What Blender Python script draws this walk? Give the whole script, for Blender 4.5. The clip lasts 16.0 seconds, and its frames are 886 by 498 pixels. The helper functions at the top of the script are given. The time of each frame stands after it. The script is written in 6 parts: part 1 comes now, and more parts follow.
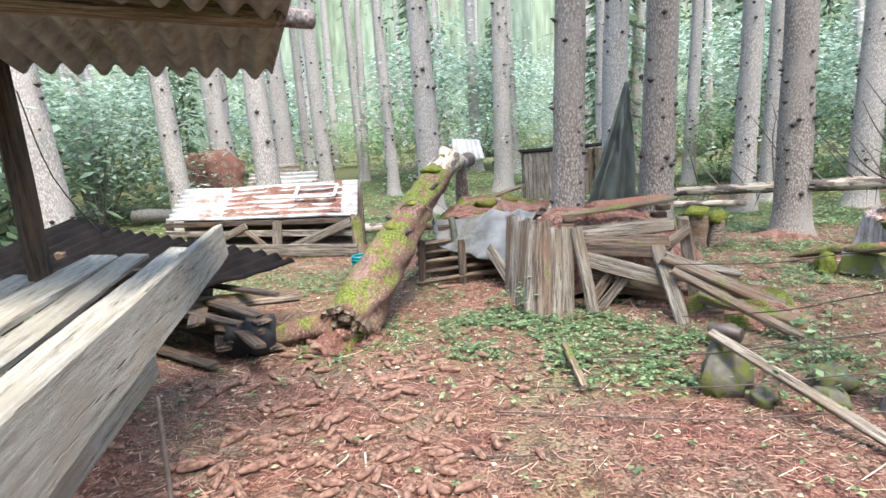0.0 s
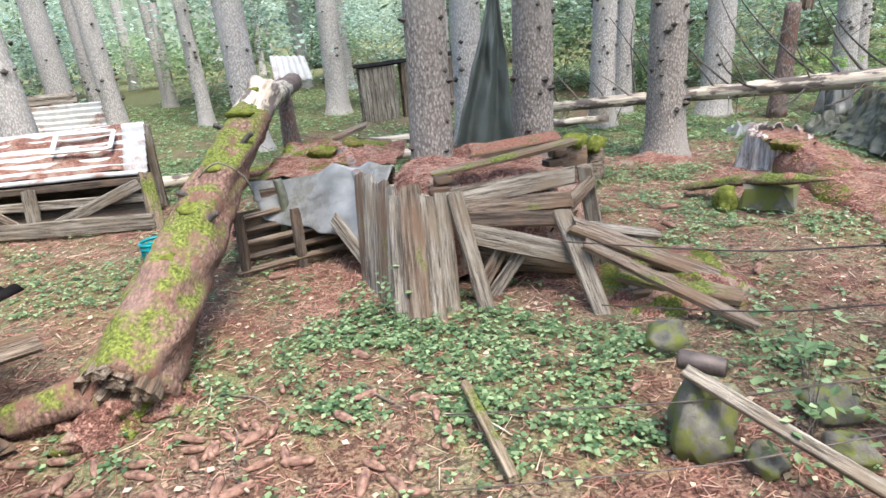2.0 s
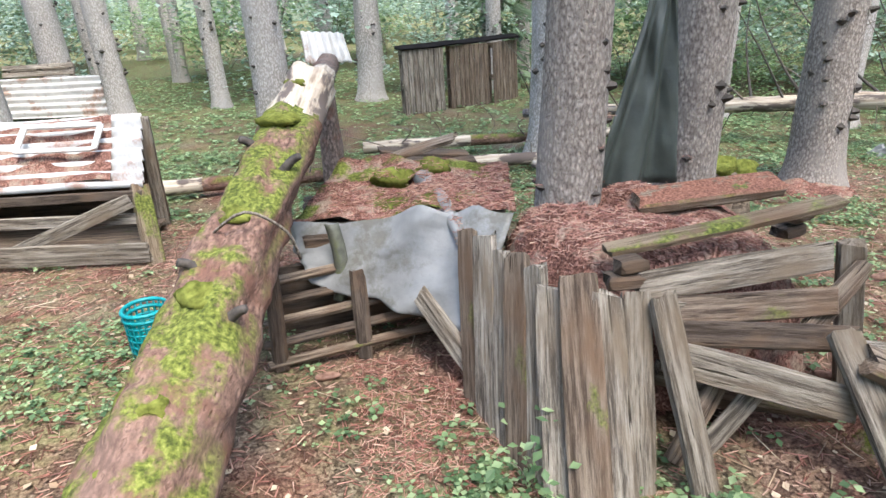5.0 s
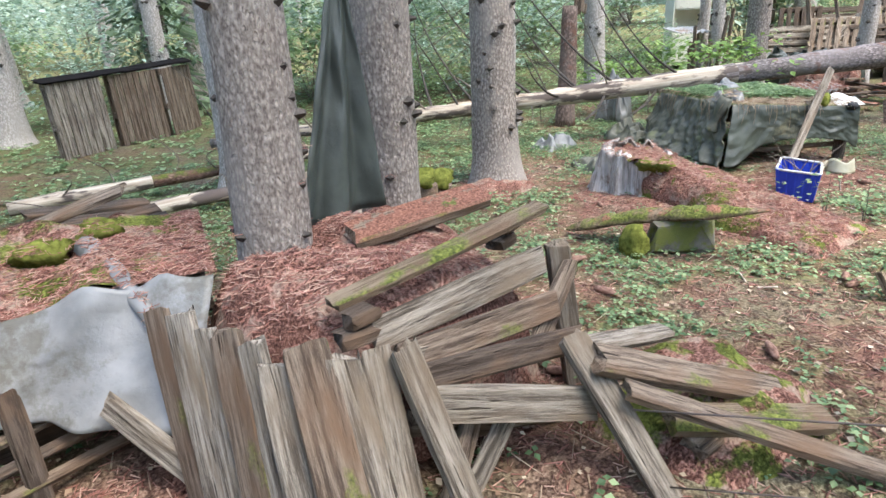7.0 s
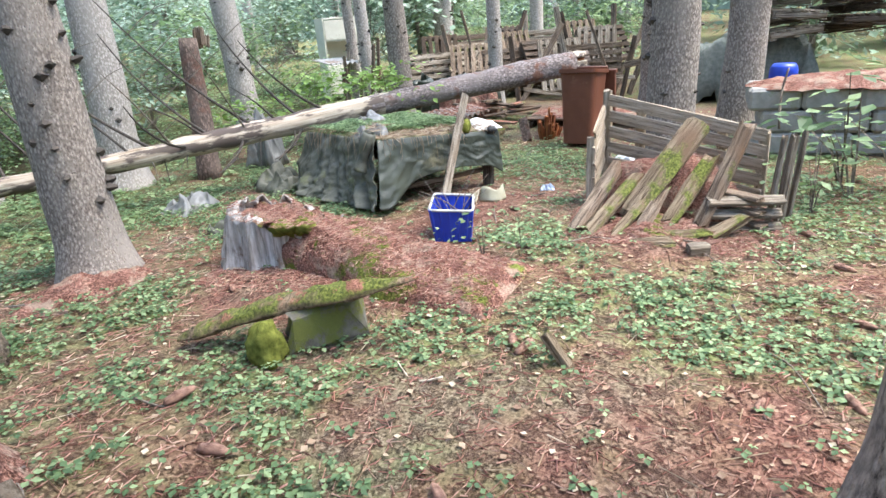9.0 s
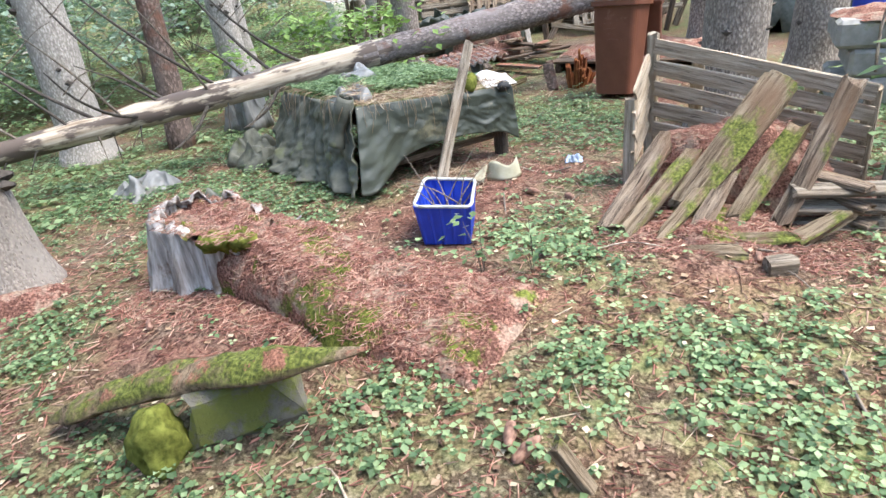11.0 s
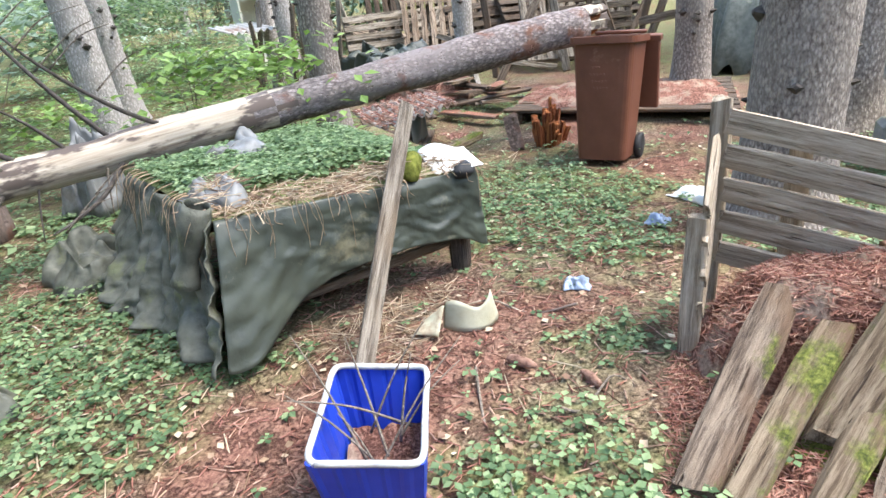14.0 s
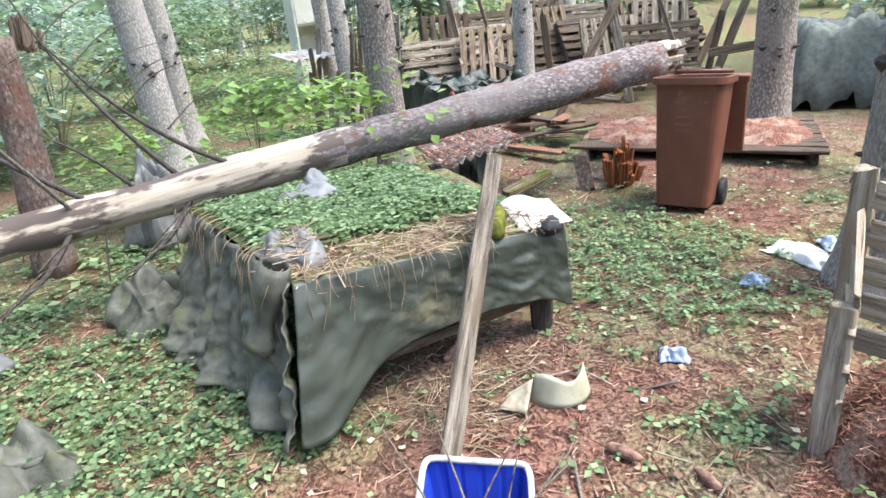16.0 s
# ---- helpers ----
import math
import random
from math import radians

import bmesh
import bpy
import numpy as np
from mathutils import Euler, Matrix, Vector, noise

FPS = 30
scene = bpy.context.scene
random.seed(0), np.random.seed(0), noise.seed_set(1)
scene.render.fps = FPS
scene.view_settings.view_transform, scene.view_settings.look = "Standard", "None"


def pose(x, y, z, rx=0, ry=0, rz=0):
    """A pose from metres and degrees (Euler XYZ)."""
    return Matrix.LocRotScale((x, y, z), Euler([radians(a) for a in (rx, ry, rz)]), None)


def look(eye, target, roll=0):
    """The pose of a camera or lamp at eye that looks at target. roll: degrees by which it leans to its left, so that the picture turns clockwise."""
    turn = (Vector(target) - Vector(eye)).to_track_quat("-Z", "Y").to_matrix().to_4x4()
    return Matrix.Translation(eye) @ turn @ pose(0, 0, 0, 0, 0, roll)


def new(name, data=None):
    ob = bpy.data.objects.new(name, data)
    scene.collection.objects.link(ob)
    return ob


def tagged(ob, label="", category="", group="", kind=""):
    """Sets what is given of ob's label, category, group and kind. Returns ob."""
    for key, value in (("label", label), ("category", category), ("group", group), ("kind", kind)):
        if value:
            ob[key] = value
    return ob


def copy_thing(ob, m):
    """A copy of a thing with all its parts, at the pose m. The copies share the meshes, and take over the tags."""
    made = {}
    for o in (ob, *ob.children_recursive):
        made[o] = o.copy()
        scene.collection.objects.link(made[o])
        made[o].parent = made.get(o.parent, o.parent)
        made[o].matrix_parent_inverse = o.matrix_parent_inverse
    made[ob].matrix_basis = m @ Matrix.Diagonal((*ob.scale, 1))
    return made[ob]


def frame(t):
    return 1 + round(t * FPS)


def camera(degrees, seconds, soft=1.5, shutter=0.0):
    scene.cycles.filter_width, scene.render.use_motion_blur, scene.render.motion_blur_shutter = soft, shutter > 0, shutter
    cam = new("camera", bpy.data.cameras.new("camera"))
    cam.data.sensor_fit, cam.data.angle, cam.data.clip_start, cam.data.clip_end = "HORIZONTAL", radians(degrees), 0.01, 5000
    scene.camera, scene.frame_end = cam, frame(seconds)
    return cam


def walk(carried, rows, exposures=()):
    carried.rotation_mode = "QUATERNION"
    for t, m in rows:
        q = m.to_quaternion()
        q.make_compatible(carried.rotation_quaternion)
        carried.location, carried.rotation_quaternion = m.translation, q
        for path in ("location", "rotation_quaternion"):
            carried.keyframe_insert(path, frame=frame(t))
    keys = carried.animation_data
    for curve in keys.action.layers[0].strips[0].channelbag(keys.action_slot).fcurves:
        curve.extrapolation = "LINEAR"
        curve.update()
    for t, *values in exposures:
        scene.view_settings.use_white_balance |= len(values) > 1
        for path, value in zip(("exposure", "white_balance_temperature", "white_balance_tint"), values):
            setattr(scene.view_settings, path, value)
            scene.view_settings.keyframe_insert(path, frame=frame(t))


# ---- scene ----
cam = camera(71.1, 16.0)

PATH = [
    (0, (0.603, -1.16, 1.636), (0.512, 0.803, 1.261), -3.0),
    (0.5, (0.673, -0.773, 1.712), (0.717, 1.175, 1.262), -4.4),
    (1, (0.631, -0.284, 1.694), (0.831, 1.632, 1.156), -4.5),
    (1.5, (0.649, 0.114, 1.718), (0.911, 1.989, 1.072), -5.4),
    (2, (0.658, 0.546, 1.764), (1.039, 2.385, 1.079), -4.7),
    (2.5, (0.562, 0.962, 1.749), (0.972, 2.777, 1.015), -4.4),
    (3, (0.417, 1.529, 1.74), (0.914, 3.336, 1.042), -4.0),
    (3.5, (0.366, 1.961, 1.752), (0.839, 3.759, 1.013), -4.1),
    (3.7, (0.38, 2.117, 1.77), (0.806, 3.927, 1.035), -4.4),
    (5.8, (0.371, 2.464, 1.744), (0.721, 4.285, 0.994), -2.2),
    (6, (0.303, 2.455, 1.746), (0.73, 4.258, 0.994), -1.6),
    (6.5, (0.453, 2.705, 1.75), (1.353, 4.332, 1.012), -2.0),
    (7, (0.568, 2.81, 1.744), (1.724, 4.27, 1.014), -3.4),
    (7.5, (0.861, 2.882, 1.748), (2.225, 4.148, 1.014), -5.4),
    (8, (1.15, 2.929, 1.742), (2.696, 3.974, 1.022), -5.3),
    (8.5, (1.543, 3.05, 1.635), (3.226, 3.83, 0.89), -4.3),
    (8.7, (1.717, 3.081, 1.632), (3.433, 3.843, 0.945), -4.4),
    (10.8, (3.032, 3.316, 1.633), (4.62, 4.178, 0.778), -6.7),
    (11, (3.166, 3.338, 1.605), (4.752, 4.191, 0.734), -7.1),
    (11.5, (3.492, 3.359, 1.609), (5.114, 4.231, 0.831), -7.7),
    (12, (3.846, 3.433, 1.492), (5.53, 4.207, 0.739), -7.7),
    (12.5, (4.184, 3.554, 1.488), (5.915, 4.181, 0.706), -6.1),
    (13, (4.54, 3.745, 1.457), (6.255, 4.357, 0.631), -6.2),
    (13.5, (4.81, 3.942, 1.496), (6.522, 4.589, 0.689), -6.1),
    (14, (4.969, 4.125, 1.506), (6.66, 4.808, 0.685), -6.2),
    (14.5, (5.054, 4.287, 1.57), (6.736, 4.978, 0.738), -6.7),
    (15, (5.121, 4.362, 1.597), (6.78, 5.12, 0.776), -7.3),
    (15.5, (5.142, 4.402, 1.621), (6.809, 5.187, 0.843), -6.6),
    (16, (5.148, 4.418, 1.628), (6.818, 5.215, 0.869), -5.8),
]
EXPOSURES = [(0, 2.62), (3.7, 2.56), (6, 2.58), (8.5, 2.7), (12.5, 2.68), (14.5, 2.82), (16, 2.84)]
walk(cam, [(t, look(eye, target, roll)) for t, eye, target, roll in PATH], EXPOSURES)

# ---- world and sun ----
w = bpy.data.worlds.new("overcast_sky")
scene.world = w
w.use_nodes = True
wn = w.node_tree
sky = wn.nodes.new("ShaderNodeTexSky")
sky.sky_type, sky.sun_disc = "NISHITA", False
sky.sun_elevation, sky.sun_rotation = radians(62), radians(160)
sky.dust_density, sky.air_density = 1.6, 1.0
wn.nodes["Background"].inputs[1].default_value = 0.15
wn.links.new(sky.outputs[0], wn.nodes["Background"].inputs[0])
sun = new("sun", bpy.data.lights.new("sun", "SUN"))
sun.data.energy, sun.data.angle, sun.data.color = 1.4, radians(30), (1.0, 0.98, 0.96)
sun.matrix_world = look((0, 0, 30), (-5, 13, 0))

# ---- materials ----


def material(name):
    m = bpy.data.materials.new(name)
    m.use_nodes = True
    nt = m.node_tree
    return m, nt, nt.nodes["Principled BSDF"]


def node(nt, kind, **sets):
    n = nt.nodes.new(kind)
    for k, v in sets.items():
        n.inputs[k.replace("_", " ")].default_value = v
    return n


def mapped(nt, scale, space="Object"):
    tc = nt.nodes.new("ShaderNodeTexCoord")
    mp = nt.nodes.new("ShaderNodeMapping")
    mp.inputs["Scale"].default_value = scale
    nt.links.new(tc.outputs[space], mp.inputs["Vector"])
    return mp.outputs[0]


def noise_tex(nt, vec, scale, detail=5.0, rough=0.6):
    n = node(nt, "ShaderNodeTexNoise", Scale=scale, Detail=detail, Roughness=rough)
    if vec is not None:
        nt.links.new(vec, n.inputs["Vector"])
    return n.outputs["Fac"]


def ramp(nt, fac, stops):
    r = nt.nodes.new("ShaderNodeValToRGB")
    e = r.color_ramp.elements
    while len(e) < len(stops):
        e.new(0.5)
    for el, (p, c) in zip(e, stops):
        el.position, el.color = p, (*c, 1)
    nt.links.new(fac, r.inputs[0])
    return r.outputs[0]


def mix(nt, fac, a, b, mode="MIX"):
    n = nt.nodes.new("ShaderNodeMix")
    n.data_type, n.blend_type = "RGBA", mode
    for sock, v in ((n.inputs[0], fac), (n.inputs[6], a), (n.inputs[7], b)):
        if hasattr(v, "is_output"):
            nt.links.new(v, sock)
        elif isinstance(v, tuple):
            sock.default_value = (*v, 1)
        else:
            sock.default_value = v
    return n.outputs[2]


def mask(nt, fac, lo, hi):
    n = nt.nodes.new("ShaderNodeMapRange")
    n.inputs[1].default_value, n.inputs[2].default_value = lo, hi
    nt.links.new(fac, n.inputs[0])
    return n.outputs[0]


def times(nt, a, b, op="MULTIPLY"):
    n = nt.nodes.new("ShaderNodeMath")
    n.operation = op
    n.use_clamp = True
    for s, v in zip(n.inputs, (a, b)):
        if hasattr(v, "is_output"):
            nt.links.new(v, s)
        else:
            s.default_value = v
    return n.outputs[0]


def bumped(nt, bs, fac, strength, dist=0.01):
    b = node(nt, "ShaderNodeBump", Strength=strength, Distance=dist)
    nt.links.new(fac, b.inputs["Height"])
    nt.links.new(b.outputs[0], bs.inputs["Normal"])


def random_of(nt):
    return nt.nodes.new("ShaderNodeObjectInfo").outputs["Random"]


def facing_up(nt, lo, hi):
    g = nt.nodes.new("ShaderNodeNewGeometry")
    s = nt.nodes.new("ShaderNodeSeparateXYZ")
    nt.links.new(g.outputs["Normal"], s.inputs[0])
    return mask(nt, s.outputs["Z"], lo, hi)


MOSS = ((0.35, (0.04, 0.05, 0.012)), (0.52, (0.11, 0.125, 0.025)), (0.72, (0.23, 0.24, 0.06)))


def wood(name, dark, pale, moss=0.0, needles=0.0, brown=(0.16, 0.10, 0.06)):
    """Weathered timber, its grain along the piece's own x."""
    m, nt, bs = material(name)
    v = mapped(nt, (1.6, 26, 26))
    rnd = random_of(nt)
    off = nt.nodes.new("ShaderNodeVectorMath")
    nt.links.new(v, off.inputs[0])
    comb = nt.nodes.new("ShaderNodeCombineXYZ")
    nt.links.new(times(nt, rnd, 1.0), comb.inputs[0])
    sc = nt.nodes.new("ShaderNodeVectorMath")
    sc.operation = "SCALE"
    sc.inputs["Scale"].default_value = 40.0
    nt.links.new(comb.outputs[0], sc.inputs[0])
    nt.links.new(sc.outputs[0], off.inputs[1])
    v2 = off.outputs[0]
    grain = noise_tex(nt, v2, 1.6, 10, 0.78)
    crack = noise_tex(nt, v2, 2.6, 3, 0.5)
    col = ramp(nt, grain, ((0.36, tuple(0.5 * a for a in dark)), (0.44, dark), (0.53, tuple((a + b) / 2 for a, b in zip(dark, pale))), (0.66, pale)))
    col = mix(nt, mask(nt, crack, 0.345, 0.30), col, tuple(0.22 * a for a in dark))
    big = noise_tex(nt, mapped(nt, (2.2, 6, 6)), 1.0, 4)
    col = mix(nt, mask(nt, big, 0.5, 0.72), col, brown)
    col = mix(nt, mask(nt, rnd, 0.0, 2.6), col, tuple(c * 0.55 for c in brown))
    if moss:
        mm = noise_tex(nt, mapped(nt, (3.2, 5, 5)), 1.0, 6, 0.65)
        mm = times(nt, mask(nt, mm, 0.64 - 0.25 * moss, 0.72 - 0.22 * moss), facing_up(nt, -0.1, 0.5))
        fine = noise_tex(nt, mapped(nt, (60, 60, 60)), 1.0, 4)
        col = mix(nt, mm, col, ramp(nt, fine, MOSS))
    if needles:
        nn = noise_tex(nt, mapped(nt, (5, 5, 5)), 1.0, 6, 0.7)
        nn = times(nt, mask(nt, nn, 0.62 - 0.2 * needles, 0.66 - 0.2 * needles), facing_up(nt, 0.3, 0.8))
        fine = noise_tex(nt, mapped(nt, (90, 90, 90)), 1.0, 3)
        col = mix(nt, nn, col, ramp(nt, fine, ((0.35, (0.10, 0.04, 0.025)), (0.7, (0.36, 0.17, 0.11)))))
    nt.links.new(col, bs.inputs["Base Color"])
    bs.inputs["Roughness"].default_value = 0.9
    bs.inputs["Specular IOR Level"].default_value = 0.2
    bumped(nt, bs, times(nt, grain, mask(nt, crack, 0.28, 0.38)), 1.0, 0.012)
    return m


WOOD_GREY = wood("weathered_grey_wood", (0.095, 0.078, 0.06), (0.44, 0.385, 0.305), brown=(0.18, 0.135, 0.09))
WOOD_BROWN = wood("brown_old_wood", (0.075, 0.055, 0.04), (0.33, 0.26, 0.19), moss=0.1)
WOOD_MOSS = wood("mossy_rotten_wood", (0.11, 0.08, 0.05), (0.36, 0.29, 0.2), moss=0.55)
WOOD_NEEDLES = wood("needle_strewn_wood", (0.12, 0.09, 0.06), (0.38, 0.31, 0.23), moss=0.25, needles=1.0)
WOOD_TAN = wood("tan_pallet_wood", (0.24, 0.19, 0.135), (0.64, 0.545, 0.42), brown=(0.36, 0.28, 0.19))
WOOD_WHITE = wood("pale_sawn_wood", (0.26, 0.235, 0.185), (0.48, 0.45, 0.375), brown=(0.3, 0.26, 0.195))
WOOD_FULL_MOSS = wood("moss_covered_wood", (0.11, 0.08, 0.05), (0.3, 0.22, 0.14), moss=1.0, needles=0.4)
WOOD_ROT = wood("red_rotten_wood", (0.12, 0.03, 0.012), (0.5, 0.2, 0.07), brown=(0.3, 0.1, 0.04))
# Dark old wood; inside stacks and heaps its darkness stands in for shade.
WOOD_DARK = wood("dark_shaded_wood", (0.035, 0.028, 0.022), (0.14, 0.11, 0.085))


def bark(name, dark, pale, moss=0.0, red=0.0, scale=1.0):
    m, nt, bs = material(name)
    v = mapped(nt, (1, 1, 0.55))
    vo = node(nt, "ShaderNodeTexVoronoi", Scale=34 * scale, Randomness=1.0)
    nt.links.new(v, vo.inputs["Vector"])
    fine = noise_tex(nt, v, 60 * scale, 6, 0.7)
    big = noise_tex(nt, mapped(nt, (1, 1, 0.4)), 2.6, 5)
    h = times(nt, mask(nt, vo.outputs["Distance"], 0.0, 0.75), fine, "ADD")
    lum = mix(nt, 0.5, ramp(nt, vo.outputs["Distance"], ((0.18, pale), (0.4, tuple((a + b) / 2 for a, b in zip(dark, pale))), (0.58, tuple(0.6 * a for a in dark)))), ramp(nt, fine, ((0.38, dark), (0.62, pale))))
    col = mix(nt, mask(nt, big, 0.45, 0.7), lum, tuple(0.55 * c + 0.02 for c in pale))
    if red:
        rr = noise_tex(nt, mapped(nt, (1, 1, 1)), 4.0, 5)
        col = mix(nt, mask(nt, rr, 0.6 - 0.25 * red, 0.72 - 0.25 * red), col, mix(nt, fine, (0.06, 0.03, 0.022), (0.22, 0.115, 0.08)))
    if moss:
        mm = noise_tex(nt, mapped(nt, (3, 3, 3)), 1.0, 6, 0.7)
        mm = times(nt, mask(nt, mm, 0.64 - 0.2 * moss, 0.72 - 0.2 * moss), facing_up(nt, 0.1, 0.55))
        f2 = noise_tex(nt, mapped(nt, (50, 50, 50)), 1.0, 4)
        col = mix(nt, mm, col, ramp(nt, f2, MOSS))
        h = times(nt, h, times(nt, mm, f2), "ADD")
    nt.links.new(col, bs.inputs["Base Color"])
    bs.inputs["Roughness"].default_value = 0.95
    bs.inputs["Specular IOR Level"].default_value = 0.15
    bumped(nt, bs, h, 0.9, 0.02)
    return m


BARK = bark("spruce_bark", (0.115, 0.09, 0.074), (0.43, 0.375, 0.315), scale=1.35)
# Spruce bark copied paler for far trunks, painting distant haze into it.
BARK_FAR = bark("haze_paled_bark", (0.25, 0.22, 0.19), (0.58, 0.53, 0.47), scale=1.3)
BARK_ROUGH = bark("furrowed_bark", (0.035, 0.026, 0.02), (0.5, 0.39, 0.31), scale=0.7)
BARK_MOSSY = bark("red_mossy_bark", (0.075, 0.042, 0.032), (0.30, 0.185, 0.135), moss=1.0, red=0.4)
BARK_DARK = bark("dark_log_bark", (0.08, 0.065, 0.06), (0.34, 0.29, 0.27), red=0.2)
BARK_RED = bark("reddish_bark", (0.07, 0.05, 0.04), (0.27, 0.2, 0.165), red=0.3)
TWIG = bark("dry_twig_bark", (0.09, 0.07, 0.055), (0.32, 0.27, 0.21), scale=2)


def peeled():
    m, nt, bs = material("peeled_log_wood")
    g = noise_tex(nt, mapped(nt, (30, 30, 1.2)), 1.0, 6)
    patch = noise_tex(nt, mapped(nt, (5, 5, 1.6)), 1.0, 5)
    col = ramp(nt, g, ((0.3, (0.22, 0.16, 0.105)), (0.65, (0.56, 0.48, 0.37))))
    col = mix(nt, mask(nt, patch, 0.49, 0.54), col, (0.095, 0.07, 0.055))
    nt.links.new(col, bs.inputs["Base Color"])
    bs.inputs["Roughness"].default_value = 0.8
    bumped(nt, bs, times(nt, g, patch, "ADD"), 0.6, 0.01)
    return m


PEELED = peeled()


def ground_material():
    m, nt, bs = material("forest_litter")
    v = mapped(nt, (1, 1, 1))
    fine = noise_tex(nt, v, 55, 8, 0.75)
    mid = noise_tex(nt, v, 9, 6)
    big = noise_tex(nt, v, 1.3, 4)
    lit = ramp(nt, fine, ((0.32, (0.03, 0.015, 0.011)), (0.48, (0.13, 0.062, 0.045)), (0.6, (0.21, 0.115, 0.082)), (0.74, (0.36, 0.26, 0.19))))
    grey = ramp(nt, fine, ((0.32, (0.03, 0.024, 0.018)), (0.5, (0.13, 0.09, 0.062)), (0.72, (0.33, 0.27, 0.19))))
    lit = mix(nt, mask(nt, big, 0.42, 0.62), lit, grey)
    green = ramp(nt, fine, ((0.3, (0.035, 0.045, 0.015)), (0.5, (0.10, 0.135, 0.045)), (0.7, (0.24, 0.27, 0.12))))
    at = nt.nodes.new("ShaderNodeAttribute")
    at.attribute_name = "cover"
    k = times(nt, at.outputs["Fac"], mask(nt, mid, 0.3, 0.62))
    nt.links.new(mix(nt, k, lit, green), bs.inputs["Base Color"])
    bs.inputs["Roughness"].default_value = 0.95
    bs.inputs["Specular IOR Level"].default_value = 0.1
    bumped(nt, bs, times(nt, fine, mid, "ADD"), 1.0, 0.03)
    return m


GROUND = ground_material()


def litter(name, green=0.0, moss=0.0):
    m, nt, bs = material(name)
    v = mapped(nt, (1, 1, 1))
    fine = noise_tex(nt, v, 70, 8, 0.75)
    mid = noise_tex(nt, v, 7, 6)
    col = ramp(nt, fine, ((0.33, (0.04, 0.018, 0.013)), (0.5, (0.17, 0.08, 0.058)), (0.68, (0.42, 0.235, 0.175))))
    col = mix(nt, mask(nt, mid, 0.5, 0.62), col, ramp(nt, fine, ((0.3, (0.07, 0.04, 0.03)), (0.7, (0.36, 0.27, 0.2)))))
    if moss:
        col = mix(nt, mask(nt, noise_tex(nt, v, 3.1, 6, 0.7), 0.66 - 0.2 * moss, 0.72 - 0.2 * moss), col, ramp(nt, fine, MOSS))
    if green:
        col = mix(nt, mask(nt, noise_tex(nt, v, 2.3, 6), 0.35, 0.5), col, ramp(nt, fine, ((0.3, (0.05, 0.06, 0.02)), (0.7, (0.22, 0.25, 0.1)))))
    nt.links.new(col, bs.inputs["Base Color"])
    bs.inputs["Roughness"].default_value = 0.95
    bs.inputs["Specular IOR Level"].default_value = 0.1
    bumped(nt, bs, times(nt, fine, mid, "ADD"), 1.0, 0.03)
    return m


LITTER = litter("needle_litter")
LITTER_MOSS = litter("mossy_needle_litter", moss=0.7)
LITTER_GREEN = litter("overgrown_litter", green=1)


def leaf_material(name, a, b, c, through_light=0.35):
    m, nt, bs = material(name)
    g = nt.nodes.new("ShaderNodeNewGeometry")
    col = ramp(nt, g.outputs["Random Per Island"], ((0.1, a), (0.55, b), (0.95, c)))
    nt.links.new(col, bs.inputs["Base Color"])
    bs.inputs["Roughness"].default_value = 0.55
    bs.inputs["Specular IOR Level"].default_value = 0.35
    tr = nt.nodes.new("ShaderNodeBsdfTranslucent")
    nt.links.new(col, tr.inputs[0])
    mx = nt.nodes.new("ShaderNodeMixShader")
    mx.inputs[0].default_value = through_light
    nt.links.new(bs.outputs[0], mx.inputs[1])
    nt.links.new(tr.outputs[0], mx.inputs[2])
    nt.links.new(mx.outputs[0], nt.nodes["Material Output"].inputs[0])
    return m


LEAF = leaf_material("ground_leaf", (0.06, 0.11, 0.045), (0.135, 0.21, 0.088), (0.29, 0.375, 0.185))
# Bluish green lifted far up, so the leaf colour carries the background haze.
LEAF_BLUE = leaf_material("haze_bluish_leaf", (0.13, 0.2, 0.13), (0.3, 0.41, 0.3), (0.56, 0.66, 0.55), 0.5)
LEAF_FAR = leaf_material("undergrowth_leaf", (0.09, 0.15, 0.06), (0.2, 0.3, 0.13), (0.4, 0.5, 0.27), 0.5)
LEAF_BRIGHT = leaf_material("bright_leaf", (0.12, 0.2, 0.04), (0.2, 0.32, 0.07), (0.32, 0.45, 0.14))
NEEDLE_GREEN = leaf_material("spruce_needles", (0.06, 0.095, 0.045), (0.13, 0.19, 0.095), (0.25, 0.33, 0.18), 0.45)
DEAD_LEAF = leaf_material("fallen_leaf", (0.15, 0.085, 0.05), (0.29, 0.2, 0.12), (0.47, 0.39, 0.27), 0.1)
NEEDLE_RED = leaf_material("fallen_needle", (0.12, 0.045, 0.03), (0.28, 0.12, 0.085), (0.38, 0.245, 0.175), 0.0)


def plain(name, a, b, rough=0.6, metal=0.0, scale=8.0, bump=0.3, dirt=None, dirt_at=0.6, squash=(1, 1, 1), spec=0.4):
    m, nt, bs = material(name)
    v = mapped(nt, squash)
    n = noise_tex(nt, v, scale, 6)
    col = ramp(nt, n, ((0.3, a), (0.7, b)))
    fine = noise_tex(nt, v, scale * 7, 5)
    if dirt:
        d = noise_tex(nt, mapped(nt, (1, 1, 1)), scale * 0.45, 7, 0.7)
        col = mix(nt, mask(nt, d, dirt_at - 0.05, dirt_at + 0.05), col, mix(nt, fine, dirt, tuple(min(1, c * 1.7) for c in dirt)))
    nt.links.new(col, bs.inputs["Base Color"])
    bs.inputs["Roughness"].default_value = rough
    bs.inputs["Metallic"].default_value = metal
    bs.inputs["Specular IOR Level"].default_value = spec
    bumped(nt, bs, times(nt, n, fine, "ADD"), bump, 0.008)
    return m


